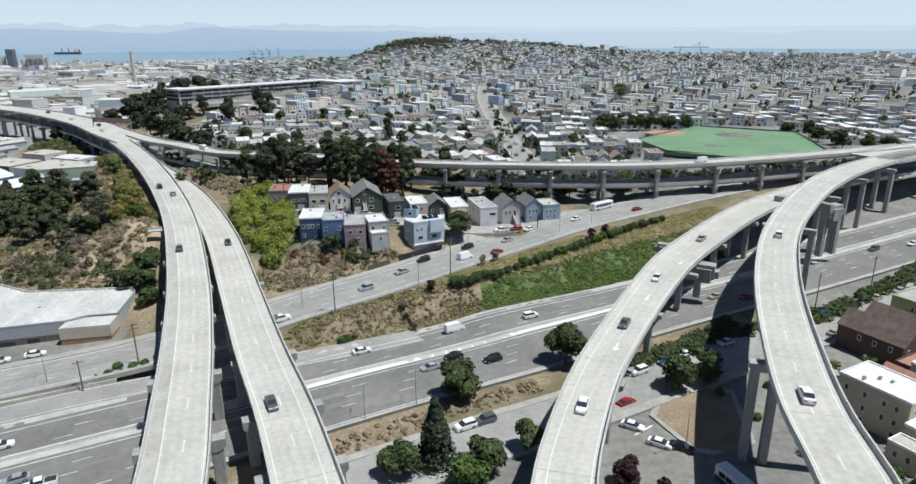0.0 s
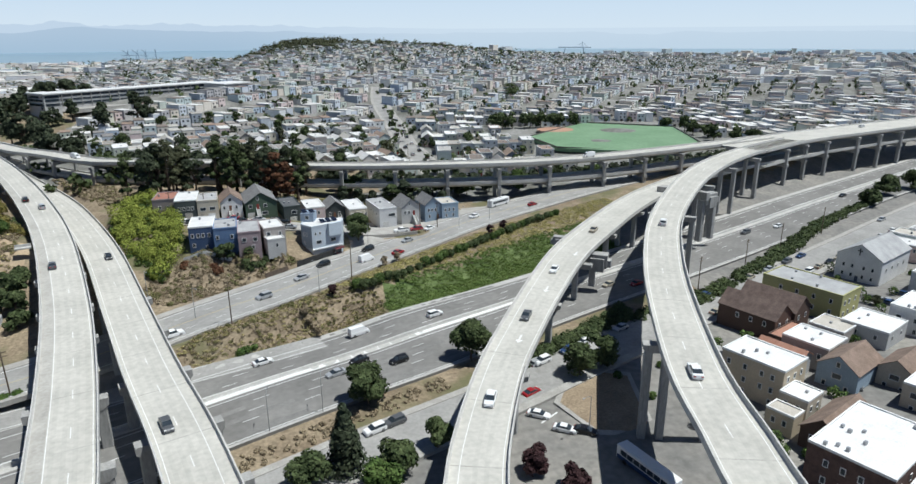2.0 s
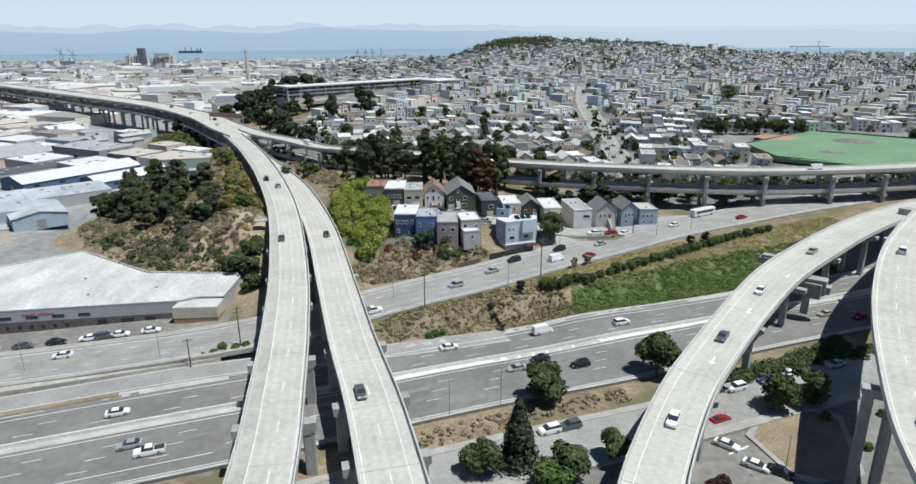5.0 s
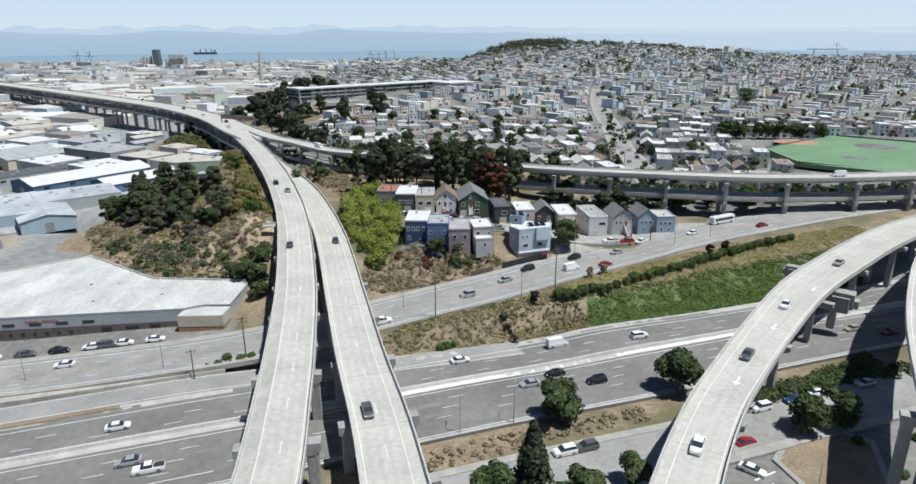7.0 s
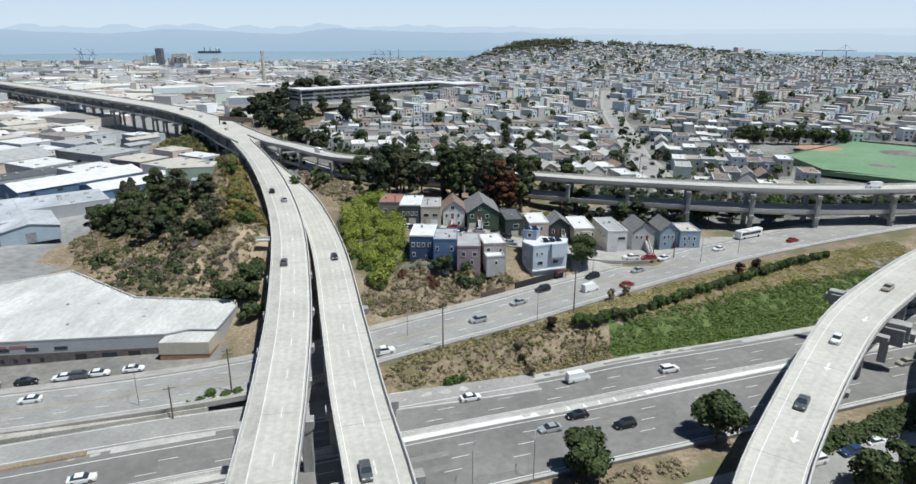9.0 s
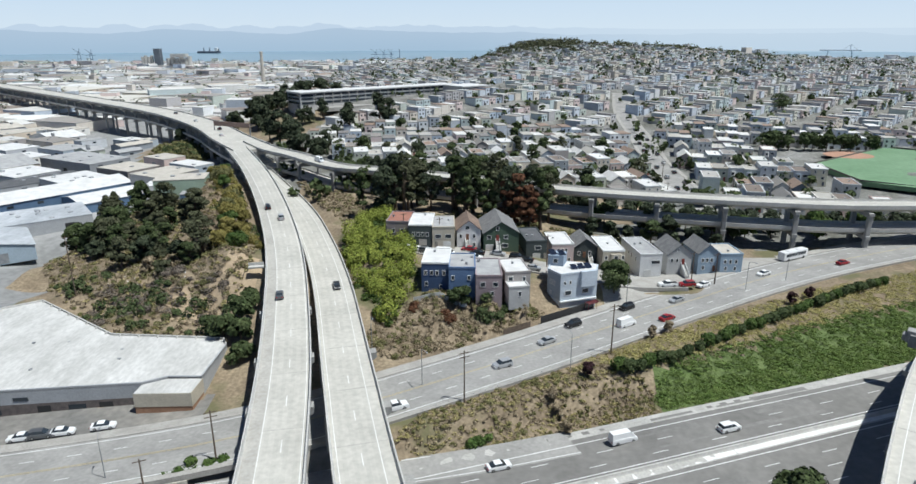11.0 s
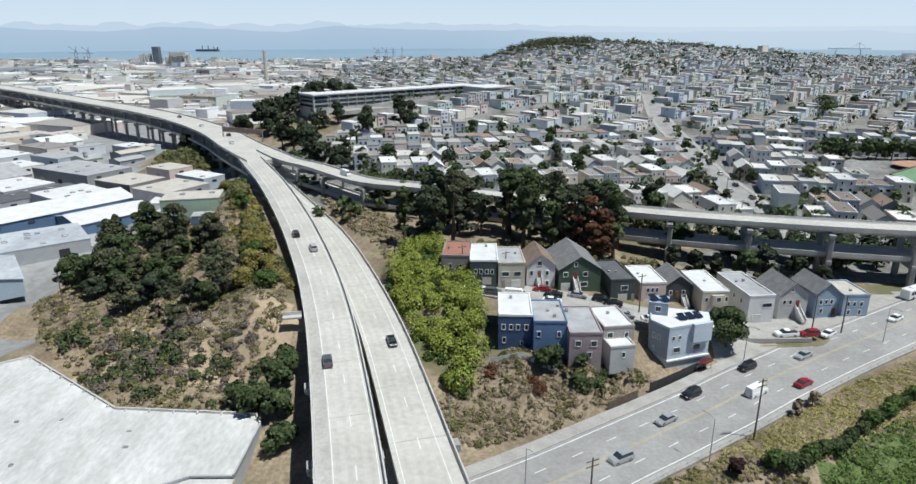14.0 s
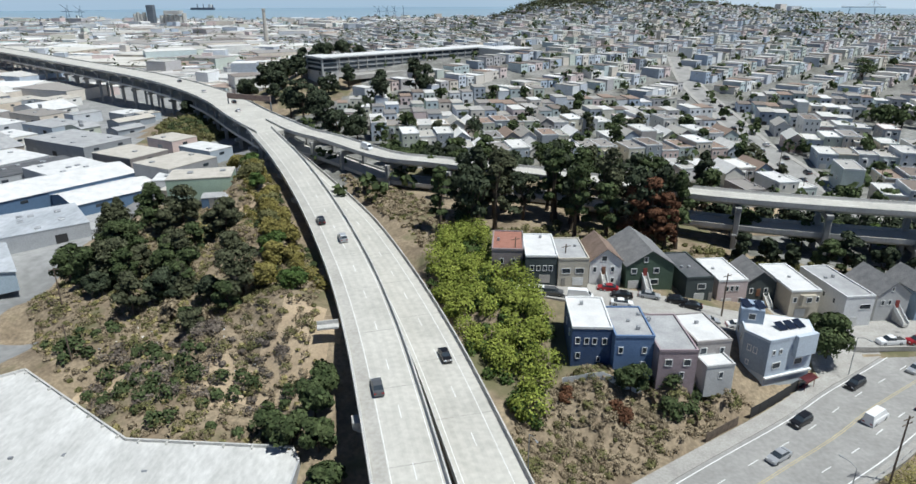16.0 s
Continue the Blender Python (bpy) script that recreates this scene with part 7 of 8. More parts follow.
def shed(label, x, y, w, d, h, turn, wall=None, roof=None, pitched=False, lights=0, group="sheds of the works", base=None):
    cs, sn = math.cos(radians(turn)), math.sin(radians(turn))
    SHEDS.append((x + cs * w / 2 - sn * d / 2, y + sn * w / 2 + cs * d / 2, 0.42 * (w + d)))
    z = (gz(x, y) if base is None else base) - 0.5
    t = thing("shed", label, "warehouse", pose(x, y, z, 0, 0, turn), group)
    bm = bmesh.new()
    rise = w * 0.10 if pitched else 0
    out = [(0, 0), (w, 0), (w, h), (w / 2, h + rise), (0, h)] if pitched else [(0, 0), (w, 0), (w, h), (0, h)]
    a = [bm.verts.new((q[0], 0, q[1])) for q in out]
    b = [bm.verts.new((q[0], d, q[1])) for q in out]
    bm.faces.new(a)
    bm.faces.new(b[::-1])
    for k in range(len(out)):
        bm.faces.new((a[k], b[k], b[(k + 1) % len(out)], a[(k + 1) % len(out)]))
    part("wall", bm, wall or M_WALLS, t)
    bm = bmesh.new()
    if pitched:
        for x0, z0, x1, z1 in ((-0.4, h - 0.1, w / 2, h + rise), (w / 2, h + rise, w + 0.4, h - 0.1)):
            lo = [bm.verts.new(q) for q in ((x0, -0.4, z0 + 0.05), (x1, -0.4, z1 + 0.05), (x1, d + 0.4, z1 + 0.05), (x0, d + 0.4, z0 + 0.05))]
            hi = [bm.verts.new(q.co + Vector((0, 0, 0.15))) for q in lo]
            bm.faces.new(lo)
            bm.faces.new(hi)
            for k in range(4):
                bm.faces.new((lo[k], lo[(k + 1) % 4], hi[(k + 1) % 4], hi[k]))
    else:
        box(bm, -0.1, w + 0.1, -0.1, d + 0.1, h + 0.01, h + 0.3)
    part("roof", bm, roof or M_ROOFS, t)
    r7 = random.Random(int(abs(x * 3 + y)))
    for k in range(lights):
        px, py = r7.uniform(0.15, 0.85) * w, r7.uniform(0.1, 0.9) * d
        bm = bmesh.new()
        box(bm, px - 0.9, px + 0.9, py - 0.9, py + 0.9, h + rise * 0.4 + 0.2, h + rise + 0.75, 0, 0.08)
        part("roof_unit", bm, M_STEEL, t)
    for k in range(max(1, int(w / 14))):
        bm = bmesh.new()
        px = (k + 0.5) * w / max(1, int(w / 14))
        box(bm, px - 1.7, px + 1.7, -0.08, 0.03, 0.4, 4.0)
        part("loading_door", bm, M_DARK if k % 2 else M_STEEL, t)
    for k in range(max(1, int(d / 12))):
        bm = bmesh.new()
        py = (k + 0.5) * d / max(1, int(d / 12))
        box(bm, w - 0.03, w + 0.08, py - 1.3, py + 1.3, h - 2.4, h - 1.2)
        part("window", bm, M_GLASS, t)
    return t


W_PALE = paint("pale blue metal wall", (0.36, 0.44, 0.50))
W_BLUESHED = paint("blue metal wall", (0.10, 0.17, 0.27))
W_MINT = paint("mint green stucco", (0.36, 0.46, 0.36))
R_WORKS = mat("weathered blue-grey roof sheets", (0.34, 0.36, 0.38), (0.50, 0.52, 0.54), 9, 0.8, 0.01, 0.14, stretch=(1, 0.35, 1))
shed("pale-roofed shed below the dry hill", -166, 212, 20, 30, 5.5, 38, W_PALE, R_WORKS, True)
shed("white-roofed shed with skylights", -214, 330, 26, 24, 6.5, -34, W_WARE, R_WHITE, lights=5)
shed("white-roofed shed with skylights", -172, 282, 18, 18, 6.0, -34, W_WARE, R_GREY, lights=3)
shed("low white-roofed works building", -262, 356, 34, 24, 6.5, -30, W_WARE, R_WHITE, lights=4)
shed("low blue-walled works building", -224, 246, 24, 30, 6.0, 38, W_BLUESHED, R_GREY, lights=3)
shed("large pale-roofed shed with rooftop units", -196, 205, 40, 46, 6.5, 38, W_PALE, R_WORKS, lights=12)
shed("large pale-roofed shed with rooftop units", -176, 240, 34, 26, 6.0, 38, W_WARE, R_WORKS, lights=9)
shed("long white-roofed shed with a blue gable end", -222, 292, 26, 62, 6.0, -36, W_BLUESHED, R_WHITE, True)
shed("long shed with a dark saw-toothed roof", -262, 300, 20, 78, 5.5, -36, W_WARE, R_DARK, lights=9)
shed("white-roofed shed with a blue gable end", -186, 300, 22, 34, 5.5, -38, W_BLUESHED, R_WHITE, True)
shed("tall grey concrete block building", -163, 322, 22, 24, 9.0, -30, paint("grey concrete wall", (0.33, 0.33, 0.33)), R_TAN, lights=2)
shed("brown-grey works with flat roof", -196, 352, 26, 20, 7.0, -28, paint("taupe wall", (0.26, 0.23, 0.21)), R_TAN, lights=1)
shed("wide grey works with flat roof", -252, 392, 48, 26, 8.0, -28, paint("grey metal wall", (0.28, 0.29, 0.30)), R_GREY, lights=4)
shed("mint green and blue house on the hill", -123, 262, 20, 13, 11.0, 12, W_MINT, R_TAN, lights=2, group="buildings on the hill", base=15.0)
shed("small dark blue shed beside the green house", -110, 256, 8, 6, 4.2, 12, W_BLUESHED, R_GREY, group="buildings on the hill")
shed("cluster of white flat-roofed houses", -146, 300, 16, 12, 7.0, 10, W_WHITE, R_WHITE, lights=1, group="buildings on the hill")
shed("grey gabled house under the viaduct", -122, 322, 10, 14, 7.0, 12, W_GREY, M_SHINGLE, True, group="buildings on the hill")
shed("cluster of white flat-roofed houses", -138, 288, 10, 10, 6.0, -10, W_CREAM, R_TAN, group="buildings on the hill")
r8 = random.Random(31)
yy = 330.0
while yy < 760:
    xx = -180 - (yy - 330) * 0.62
    while xx > -0.86 * yy - 120:
        w, d = r8.uniform(18, 42), r8.uniform(16, 34)
        xx -= w + r8.uniform(2, 9)
        clear = min(np.hypot(L_DENSE[:, 0] - xx - w / 2, L_DENSE[:, 1] - yy - d / 2)) > 42
        if clear and not (-280 < xx < -150 and yy < 425) and r8.random() < 0.93:
            shed(r8.choice(("low works building with a white roof", "pale warehouse with a flat roof", "grey shed with a pale roof")), xx, yy + r8.uniform(-4, 4), w, d, r8.uniform(5, 8.5), r8.choice((-30, -28, -32)), None, r8.choice((R_WHITE, R_WHITE, R_GREY, R_TAN, None, R_WARE)), r8.random() < 0.3, r8.randrange(4))
    yy += 42

# smaller works packed between them
tries = 0
while tries < 3500:
    tries += 1
    x, y = r8.uniform(-500, -128), r8.uniform(150, 500)
    w, d = r8.uniform(10, 26), r8.uniform(10, 26)
    if (x > -152 and y < 280) or x > -100 - 0.12 * y or x < -0.95 * y - 90 or min(np.hypot(L_DENSE[:, 0] - x, L_DENSE[:, 1] - y)) < 27 or ((x + 178) / 26) ** 2 + ((y - 445) / 50) ** 2 < 1:
        continue
    if any(math.hypot(x - q[0], y - q[1]) < 0.92 * q[2] + 0.36 * (w + d) for q in SHEDS) or math.hypot(x + 187, y - 277) < 26 or y < 118 - 0.25 * x - 40:
        continue
    tn = 38 if y < 290 else -32
    cs, sn = math.cos(radians(tn)), math.sin(radians(tn))
    shed(r8.choice(("small works building with a pale roof", "low workshop with a white roof", "grey workshop with a flat roof")), x - cs * w / 2 + sn * d / 2, y - sn * w / 2 - cs * d / 2, w, d, r8.uniform(4.5, 7.5), tn, None, r8.choice((R_WHITE, R_WHITE, R_GREY, R_TAN, R_WARE)), r8.random() < 0.35, r8.randrange(3), "small works of the district")
R_BEIGE = mat("sun-bleached shed roof", (0.50, 0.475, 0.42), (0.60, 0.575, 0.52), 20, 0.85, 0, 0.06)
for x, y, w, d in ((-560, 860, 150, 60), (-470, 930, 120, 55), (-720, 1010, 170, 70), (-420, 800, 70, 40)):
    shed("huge pale shed with a bleached roof", x, y, w, d, 11, -12, W_CREAM, R_BEIGE, False, 3, "huge pale sheds")

# ---- the school on its rise, the chimney and the far landmarks ----
def school():
    t = thing("school", "long pale concrete school with ribbon windows", "school", pose(-123, 521, 29.5, 0, 0, 38.5))
    for nm, x0, x1, y0, y1, z0, z1 in (("wing", 12, 158, 3, 20, 0, 9.5), ("hall", 140, 171, -30, -2, -2, 9.5), ("end_block", 0, 12, -1, 22, -3, 9.8)):
        bm = bmesh.new()
        box(bm, x0, x1, y0, y1, z0 - 4, z1)
        part(nm, bm, paint("school concrete", (0.56, 0.55, 0.53)), t)
        bm = bmesh.new()
        box(bm, x0 - 0.8, x1 + 0.8, y0 - 1.2, y1 + 0.8, z1 + 0.01, z1 + 0.8)
        part("roof", bm, R_WHITE, t)
    for z in (0.9, 4.0, 7.1):
        bm = bmesh.new()
        box(bm, 12.5, 157.5, 2.7, 3.02, z, z + 1.8)
        part("window_band", bm, M_GLASS, t)
    for k in range(19):
        bm = bmesh.new()
        box(bm, 15 + 7.6 * k, 15.4 + 7.6 * k, 2.3, 3.0, 0, 9.4)
        part("fin", bm, M_CONC, t)
    bm = bmesh.new()
    box(bm, 144, 165, -30.3, -29.98, 1.5, 7.5)
    part("window_band", bm, M_DARK, t)
    for z in (1.2, 4.4, 7.0):
        bm = bmesh.new()
        box(bm, 1.0, 11.4, -1.25, -0.98, z, z + 1.9)
        part("window_band", bm, M_GLASS, t)
        bm = bmesh.new()
        box(bm, -0.25, 0.02, 0.5, 20.5, z, z + 1.9)
        part("window_band", bm, M_GLASS, t)
    bm = bmesh.new()
    box(bm, 14, 132, -16, -4, -4, -1.2)
    part("terrace", bm, M_WALK, t, "pale sandy terrace")


school()
t = thing("chimney", "tall slender pale brick chimney", "chimney", pose(-349, 1200, -3) @ Matrix.Scale(1.16, 4))
bm = bmesh.new()
tube(bm, (0, 0, 0), (0, 0, 51), 3.4, 2.0, 14)
part("shaft", bm, R_TAN, t)
bm = bmesh.new()
tube(bm, (0, 0, 49), (0, 0, 52), 2.6, 2.6, 14)
part("rim", bm, R_TAN, t)


def silo_tower():
    t = thing("grain_tower", "tall dark concrete tower beside silos near the bay", "tower", pose(-892, 1975, -6) @ Matrix.Scale(1.14, 4))
    bm = bmesh.new()
    box(bm, 0, 16, 0, 16, 0, 50)
    # distance haze is mixed into this bluish concrete tone
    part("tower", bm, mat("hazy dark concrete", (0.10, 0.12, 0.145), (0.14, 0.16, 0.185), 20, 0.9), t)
    for k in range(6):
        bm = bmesh.new()
        tube(bm, (34 + 11 * k, 6, 0), (34 + 11 * k, 6, 26 + 5 * (k % 2)), 5.5, 5.5, 12)
        part("silo", bm, M_CONC, t)
    bm = bmesh.new()
    box(bm, 44, 84, -6, 14, 28, 37)
    part("head_house", bm, M_CONC, t)
    for k in range(4):
        bm = bmesh.new()
        tube(bm, (-34 + 8 * k, 10, 0), (-34 + 8 * k, 10, 30 + 3 * (k % 2)), 4, 4, 10)
        part("silo", bm, M_CONC, t)


silo_tower()


def gantry_crane(x, y, s, label, turn=0):
    t = thing("harbour_crane", label, "crane", pose(x, y, -12, 0, 0, turn))
    # blue-grey steel with the haze put into its colour
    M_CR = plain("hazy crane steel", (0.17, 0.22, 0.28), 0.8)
    for px in (-9, 9):
        bm = bmesh.new()
        tube(bm, (px * s, 0, 0), (px * 0.75 * s, 0, 62 * s), 1.6 * s, 1.3 * s, 6)
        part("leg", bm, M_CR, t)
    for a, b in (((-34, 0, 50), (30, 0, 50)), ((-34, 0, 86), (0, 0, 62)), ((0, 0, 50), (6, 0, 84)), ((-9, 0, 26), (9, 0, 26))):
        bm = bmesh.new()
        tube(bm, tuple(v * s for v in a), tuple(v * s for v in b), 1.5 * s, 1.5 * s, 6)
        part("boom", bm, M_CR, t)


gantry_crane(-1431, 2540, 0.66, "hazy harbour crane at the bay's edge")
gantry_crane(-1388, 2545, 0.62, "hazy harbour crane at the bay's edge")
for k in range(4):
    gantry_crane((-322, -290, -262, -228)[k], 2650, 0.56, "hazy harbour crane at the bay's edge", 30 * k)
# the great shipyard gantry
t = thing("shipyard_gantry", "huge hazy shipyard gantry on two legs", "crane", pose(1500, 2640, -12, 0, 0, -28) @ Matrix.Scale(0.5, 4))
for a, b, r in (((-90, 0, 0), (-80, 0, 74), 5), ((90, 0, 0), (80, 0, 74), 5), ((-140, 0, 78), (150, 0, 78), 7), ((70, 0, 80), (70, 0, 122), 2.5), ((70, 0, 122), (20, 0, 82), 1.6), ((70, 0, 122), (120, 0, 82), 1.6)):
    bm = bmesh.new()
    tube(bm, a, b, r, r * 0.9, 6)
    # steel colour lightened to carry the distance haze
    part("girder", bm, plain("pale grey-blue gantry steel", (0.55, 0.60, 0.64), 0.9), t)

# a freighter riding on the bay
t = thing("cargo_ship", "long dark cargo ship on the bay", "ship", pose(-1640, 4250, -13, 0, 0, -10))
M_HULL = plain("dark ship hull", (0.10, 0.12, 0.15), 0.7)
for nm, x0, x1, y0, y1, z0, z1, mm in (("hull", 0, 150, -11, 11, 0, 13, M_HULL), ("bridge", 118, 136, -9, 9, 13, 32, M_TRIM), ("deck_crane", 40, 44, -2, 2, 13, 34, M_HULL), ("deck_crane", 80, 84, -2, 2, 13, 34, M_HULL), ("funnel", 140, 146, -3, 3, 13, 28, M_HULL)):
    bm = bmesh.new()
    box(bm, x0, x1, y0, y1, z0, z1, 0, 0.5)
    part(nm, bm, mm, t)

# ---- playing field ----
FIELD = [(201, 319), (254, 277), (298, 302), (329, 373), (277, 420), (203, 366)]
zf = 11.9
bm = bmesh.new()
prism(bm, FIELD, zf - 2, zf + 0.3)
t = tagged(part("playing_field", bm, mat("green turf", (0.13, 0.23, 0.125), (0.17, 0.275, 0.16), 20, 0.9, 0, 0.12)), "green playing field with reddish dirt infields", "playing field", kind="structure")
M_CLAY = mat("red clay", (0.36, 0.20, 0.13), (0.42, 0.25, 0.175), 6, 0.9, 0, 0.12)
for cx, cy, r in ((302, 345, 14), (238, 393, 14)):
    bm = bmesh.new()
    prism(bm, [(cx + r * math.cos(a), cy + r * 0.9 * math.sin(a)) for a in np.linspace(0, 2 * math.pi, 20, endpoint=False)], zf + 0.2, zf + 0.33)
    part("infield", bm, M_CLAY, t, "reddish clay infield")
for i in range(len(FIELD)):
    a, b = FIELD[i], FIELD[(i + 1) % len(FIELD)]
    bm = bmesh.new()
    ln = math.hypot(b[0] - a[0], b[1] - a[1])
    box(bm, 0, ln, -0.1, 0.1, 0, 0.9)
    ob = tagged(part("field_fence", bm, mat("dark fence mesh", (0.12, 0.115, 0.10), (0.17, 0.165, 0.14), 2, 0.9)), "dark low fence round the playing field", "fence", "playing field fence")
    ob.matrix_basis = pose(a[0], a[1], zf + 0.3, 0, 0, math.degrees(math.atan2(b[1] - a[1], b[0] - a[0])))

# ---- blocks south of the freeway ----
G_S = "houses south of the freeway"
T0 = 18.3


def south(label, u, v, w, d, h, roof, wall, top, turn=0, **kw):
    x, y, _ = uv(u, v)
    return house(label, pose(x, y, -1.5, 0, 0, T0 + turn), w, d, h, roof, wall, top, group=G_S, root=1.0, **kw)


W_BRICKDK = mat("dark brick wall", (0.085, 0.052, 0.045), (0.14, 0.085, 0.068), 1.0, 0.9, 0, 0.25)
R_CLAY = mat("terracotta roofing", (0.30, 0.15, 0.10), (0.38, 0.20, 0.14), 2, 0.9, 0, 0.15)
R_UMBER = mat("dark umber shingles", (0.10, 0.07, 0.06), (0.16, 0.115, 0.095), 1.6, 0.9, 0.01, 0.25)
R_SNOW = mat("bright white roof membrane", (0.62, 0.615, 0.60), (0.76, 0.755, 0.74), 3, 0.8, 0, 0.12)
south("three-storey cream apartment house with a white roof", 127.5, 11, 10.5, 15, 10.5, "flat", W_TAN, R_SNOW, 0, side_rows=((-1, 7.4, S, (2.5, 5, 9, 13)), (-1, 4.2, S, (2.5, 5, 9, 13)), (-1, 1.2, S, (2.5, 9, 13))), rows=((7.4, S, (2, 5, 8)), (4.2, S, (2, 5, 8))), vents=3)
south("two-storey tan annex with a white roof", 126, 4.6, 7, 6.2, 6.5, "flat", W_CREAM, R_SNOW, 0, side_rows=((-1, 3.6, S, (2, 4.6)),), rows=((3.6, S, (2, 5)),))
south("low tan-roofed lean-to house", 119.8, 4.4, 4.4, 6, 5.2, "flat", W_TAN, R_TAN, 0, side_rows=((-1, 2.4, S, (1.8, 4.2)),), vents=0)
south("low brown-roofed house in a back lot", 119.5, 2.8, 8.2, 16, 4.8, "gable", W_BROWN, R_BROWN, -90, rows=((2.2, S, (2.4, 5.6)),), rise=3.2)
south("large dark brick block with a bright white roof", 108, -18.4, 22, 14.6, 9.2, "flat", W_BRICKDK, R_SNOW, 0, side_rows=((-1, 5.6, S, (2, 5, 8, 11)), (-1, 2, S, (2, 5, 8, 11))), rows=((5.6, S, (3, 8, 13, 18)),), vents=9)
south("lower dark brick block with a white roof", 110, -36, 24, 16, 7.4, "flat", W_BRICKDK, R_SNOW, 0, side_rows=((-1, 4, S, (3, 7, 11)),), vents=6)
south("narrow house with a terracotta roof", 145.8, 15.5, 5.4, 11.5, 5.6, "gable", W_GREY, R_CLAY, 0, side_rows=((-1, 2.8, S, (3, 7)),), rise=1.6)
south("dark shingled house with a steep umber roof", 161, 30, 9, 17, 6.6, "gable", W_BROWN, R_UMBER, 0, side_rows=((-1, 4, S, (3, 7, 11)),), rows=((3.8, S, (2.4, 6.4)),), rise=3.6)
south("dark shingled house with a steep umber roof", 170.6, 29.4, 9, 17, 6.6, "gable", W_BROWN, R_UMBER, 0, side_rows=((-1, 4, S, (3, 7, 11)),), rows=((3.8, S, (2.4, 6.4)),), rise=3.8)
south("low shingled porch house with a clay roof", 157, 25, 13, 4.6, 4.0, "flat", W_BROWN, R_CLAY, 0, vents=0, trim=False, rows=((1.4, S, (3, 8)),))
south("dark slate house with a white flat roof", 153.4, 12.6, 10.4, 11.6, 7.0, "flat", W_STONE, R_SNOW, 0, side_rows=((-1, 3.8, S, (2, 5, 8)),), rows=((3.8, S, (2, 5, 8)),), vents=3)
south("olive yellow stucco house with a grey flat roof", 188, 24.5, 12.5, 24, 8.7, "flat", W_YELLOW, R_GREY, 0, rows=((5.4, S, (2, 5, 9)), (2, S, (2, 5, 9))), side_rows=((-1, 5.6, S, (3, 8, 13, 18)), (-1, 2.2, S, (3, 8, 13, 18))), vents=4, trim=False)
south("grey-blue gabled house with a brown roof", 147, 12.2, 9.2, 13.5, 6.4, "gable", W_LTBLUE, R_BROWN, -90, rows=((3.6, L, (4.6,)), (1.0, S, (2.0, 7.0)), (6.6, S, (4.6,))), rise=3.2)
south("cream gabled house with a brown roof", 157.4, 2.6, 7.6, 12.5, 6.0, "gable", W_CREAM, R_BROWN, -90, rows=((3.4, L, (3.8,)), (0.8, S, (2.0, 5.6))), rise=2.6)
south("cream two-storey house with a white roof", 150, -5.4, 13.5, 20, 7.2, "flat", W_CREAM, R_SNOW, -90, rows=((4.2, Mw, (2.4, 6.4, 10.6)), (1.0, S, (2.4, 10.6))), vents=2)
south("white stucco house with a white roof", 194, 4.4, 16, 9.6, 8.2, "flat", W_WHITE, R_SNOW, 0, side_rows=((-1, 4.6, Mw, (2.6, 7)), (-1, 1.4, S, (2.6, 7))), rows=((4.6, Mw, (3, 8, 13)),), vents=3)
south("low grey house with a white roof", 178, 8, 13, 12, 5.8, "flat", W_GREY, R_SNOW, 0, side_rows=((-1, 3.0, S, (3, 8)),), rows=((3.0, S, (3, 9)),), vents=2)
south("small house with a tan roof and porch", 170, 16, 9, 9, 5.4, "flat", W_STONE, R_TAN, 0, side_rows=((-1, 2.8, S, (2, 6)),), vents=1)
TAKEN = [(100, 142, -60, 28), (142, 212, -22, 50), (222, 262, 26, 48)]
# a white church with a gabled front that looks down the street
x, y, _ = uv(229, 44)
house("white church with tall windows and a grey roof", pose(x, y, -1.5, 0, 0, T0 - 90), 14.4, 24, 9.0, "gable", W_WHITE, R_GREY, rows=((4.6, S, (2.6, 5.4, 9.0, 11.8)), (1.4, S, (2.6, 5.4, 9.0, 11.8))), side_rows=((1, 4.4, S, (4, 9, 14, 19)),), door=(7.2, 0), rise=4.4, root=1.0, group=G_S)
bm = bmesh.new()
box(bm, -0.15, 0.15, -0.2, -0.05, 0, 2.6)
box(bm, -0.8, 0.8, -0.2, -0.05, 1.5, 1.8)
cx, cy, _ = uv(228.9, 36.8)
ob = tagged(part("cross", bm, M_DARK), "dark wooden cross on the church front", "cross")
ob.matrix_basis = pose(cx, cy, 8.0, 0, 0, T0 - 90)
r9 = random.Random(12)
for i in range(17):
    for j in range(6):
        u, v = 143 + i * 11.2 + r9.uniform(-1, 1), 29 - j * 19 + r9.uniform(-2, 2)
        if any(a0 - 10 < u < a1 and b0 - 15 < v < b1 for a0, a1, b0, b1 in TAKEN) or r9.random() < 0.08:
            continue
        k = r9.randrange(5)
        south(("pale stucco house with a flat roof", "stucco house with a bright white roof", "pastel gabled house with brown shingles", "grey house with a pale roof", "cream house with a flat roof")[k], u, v, r9.uniform(8, 10.2), r9.uniform(12, 16), r9.uniform(6, 8.5), "gable" if k == 2 else "flat", None, r9.choice((R_WHITE, R_WHITE, R_GREY, None, R_TAN)) if k != 2 else R_BROWN, 0,
              side_rows=((-1, 3.8, S, (3, 8)),), rows=((3.8, Mw, (2.2, 6)),))

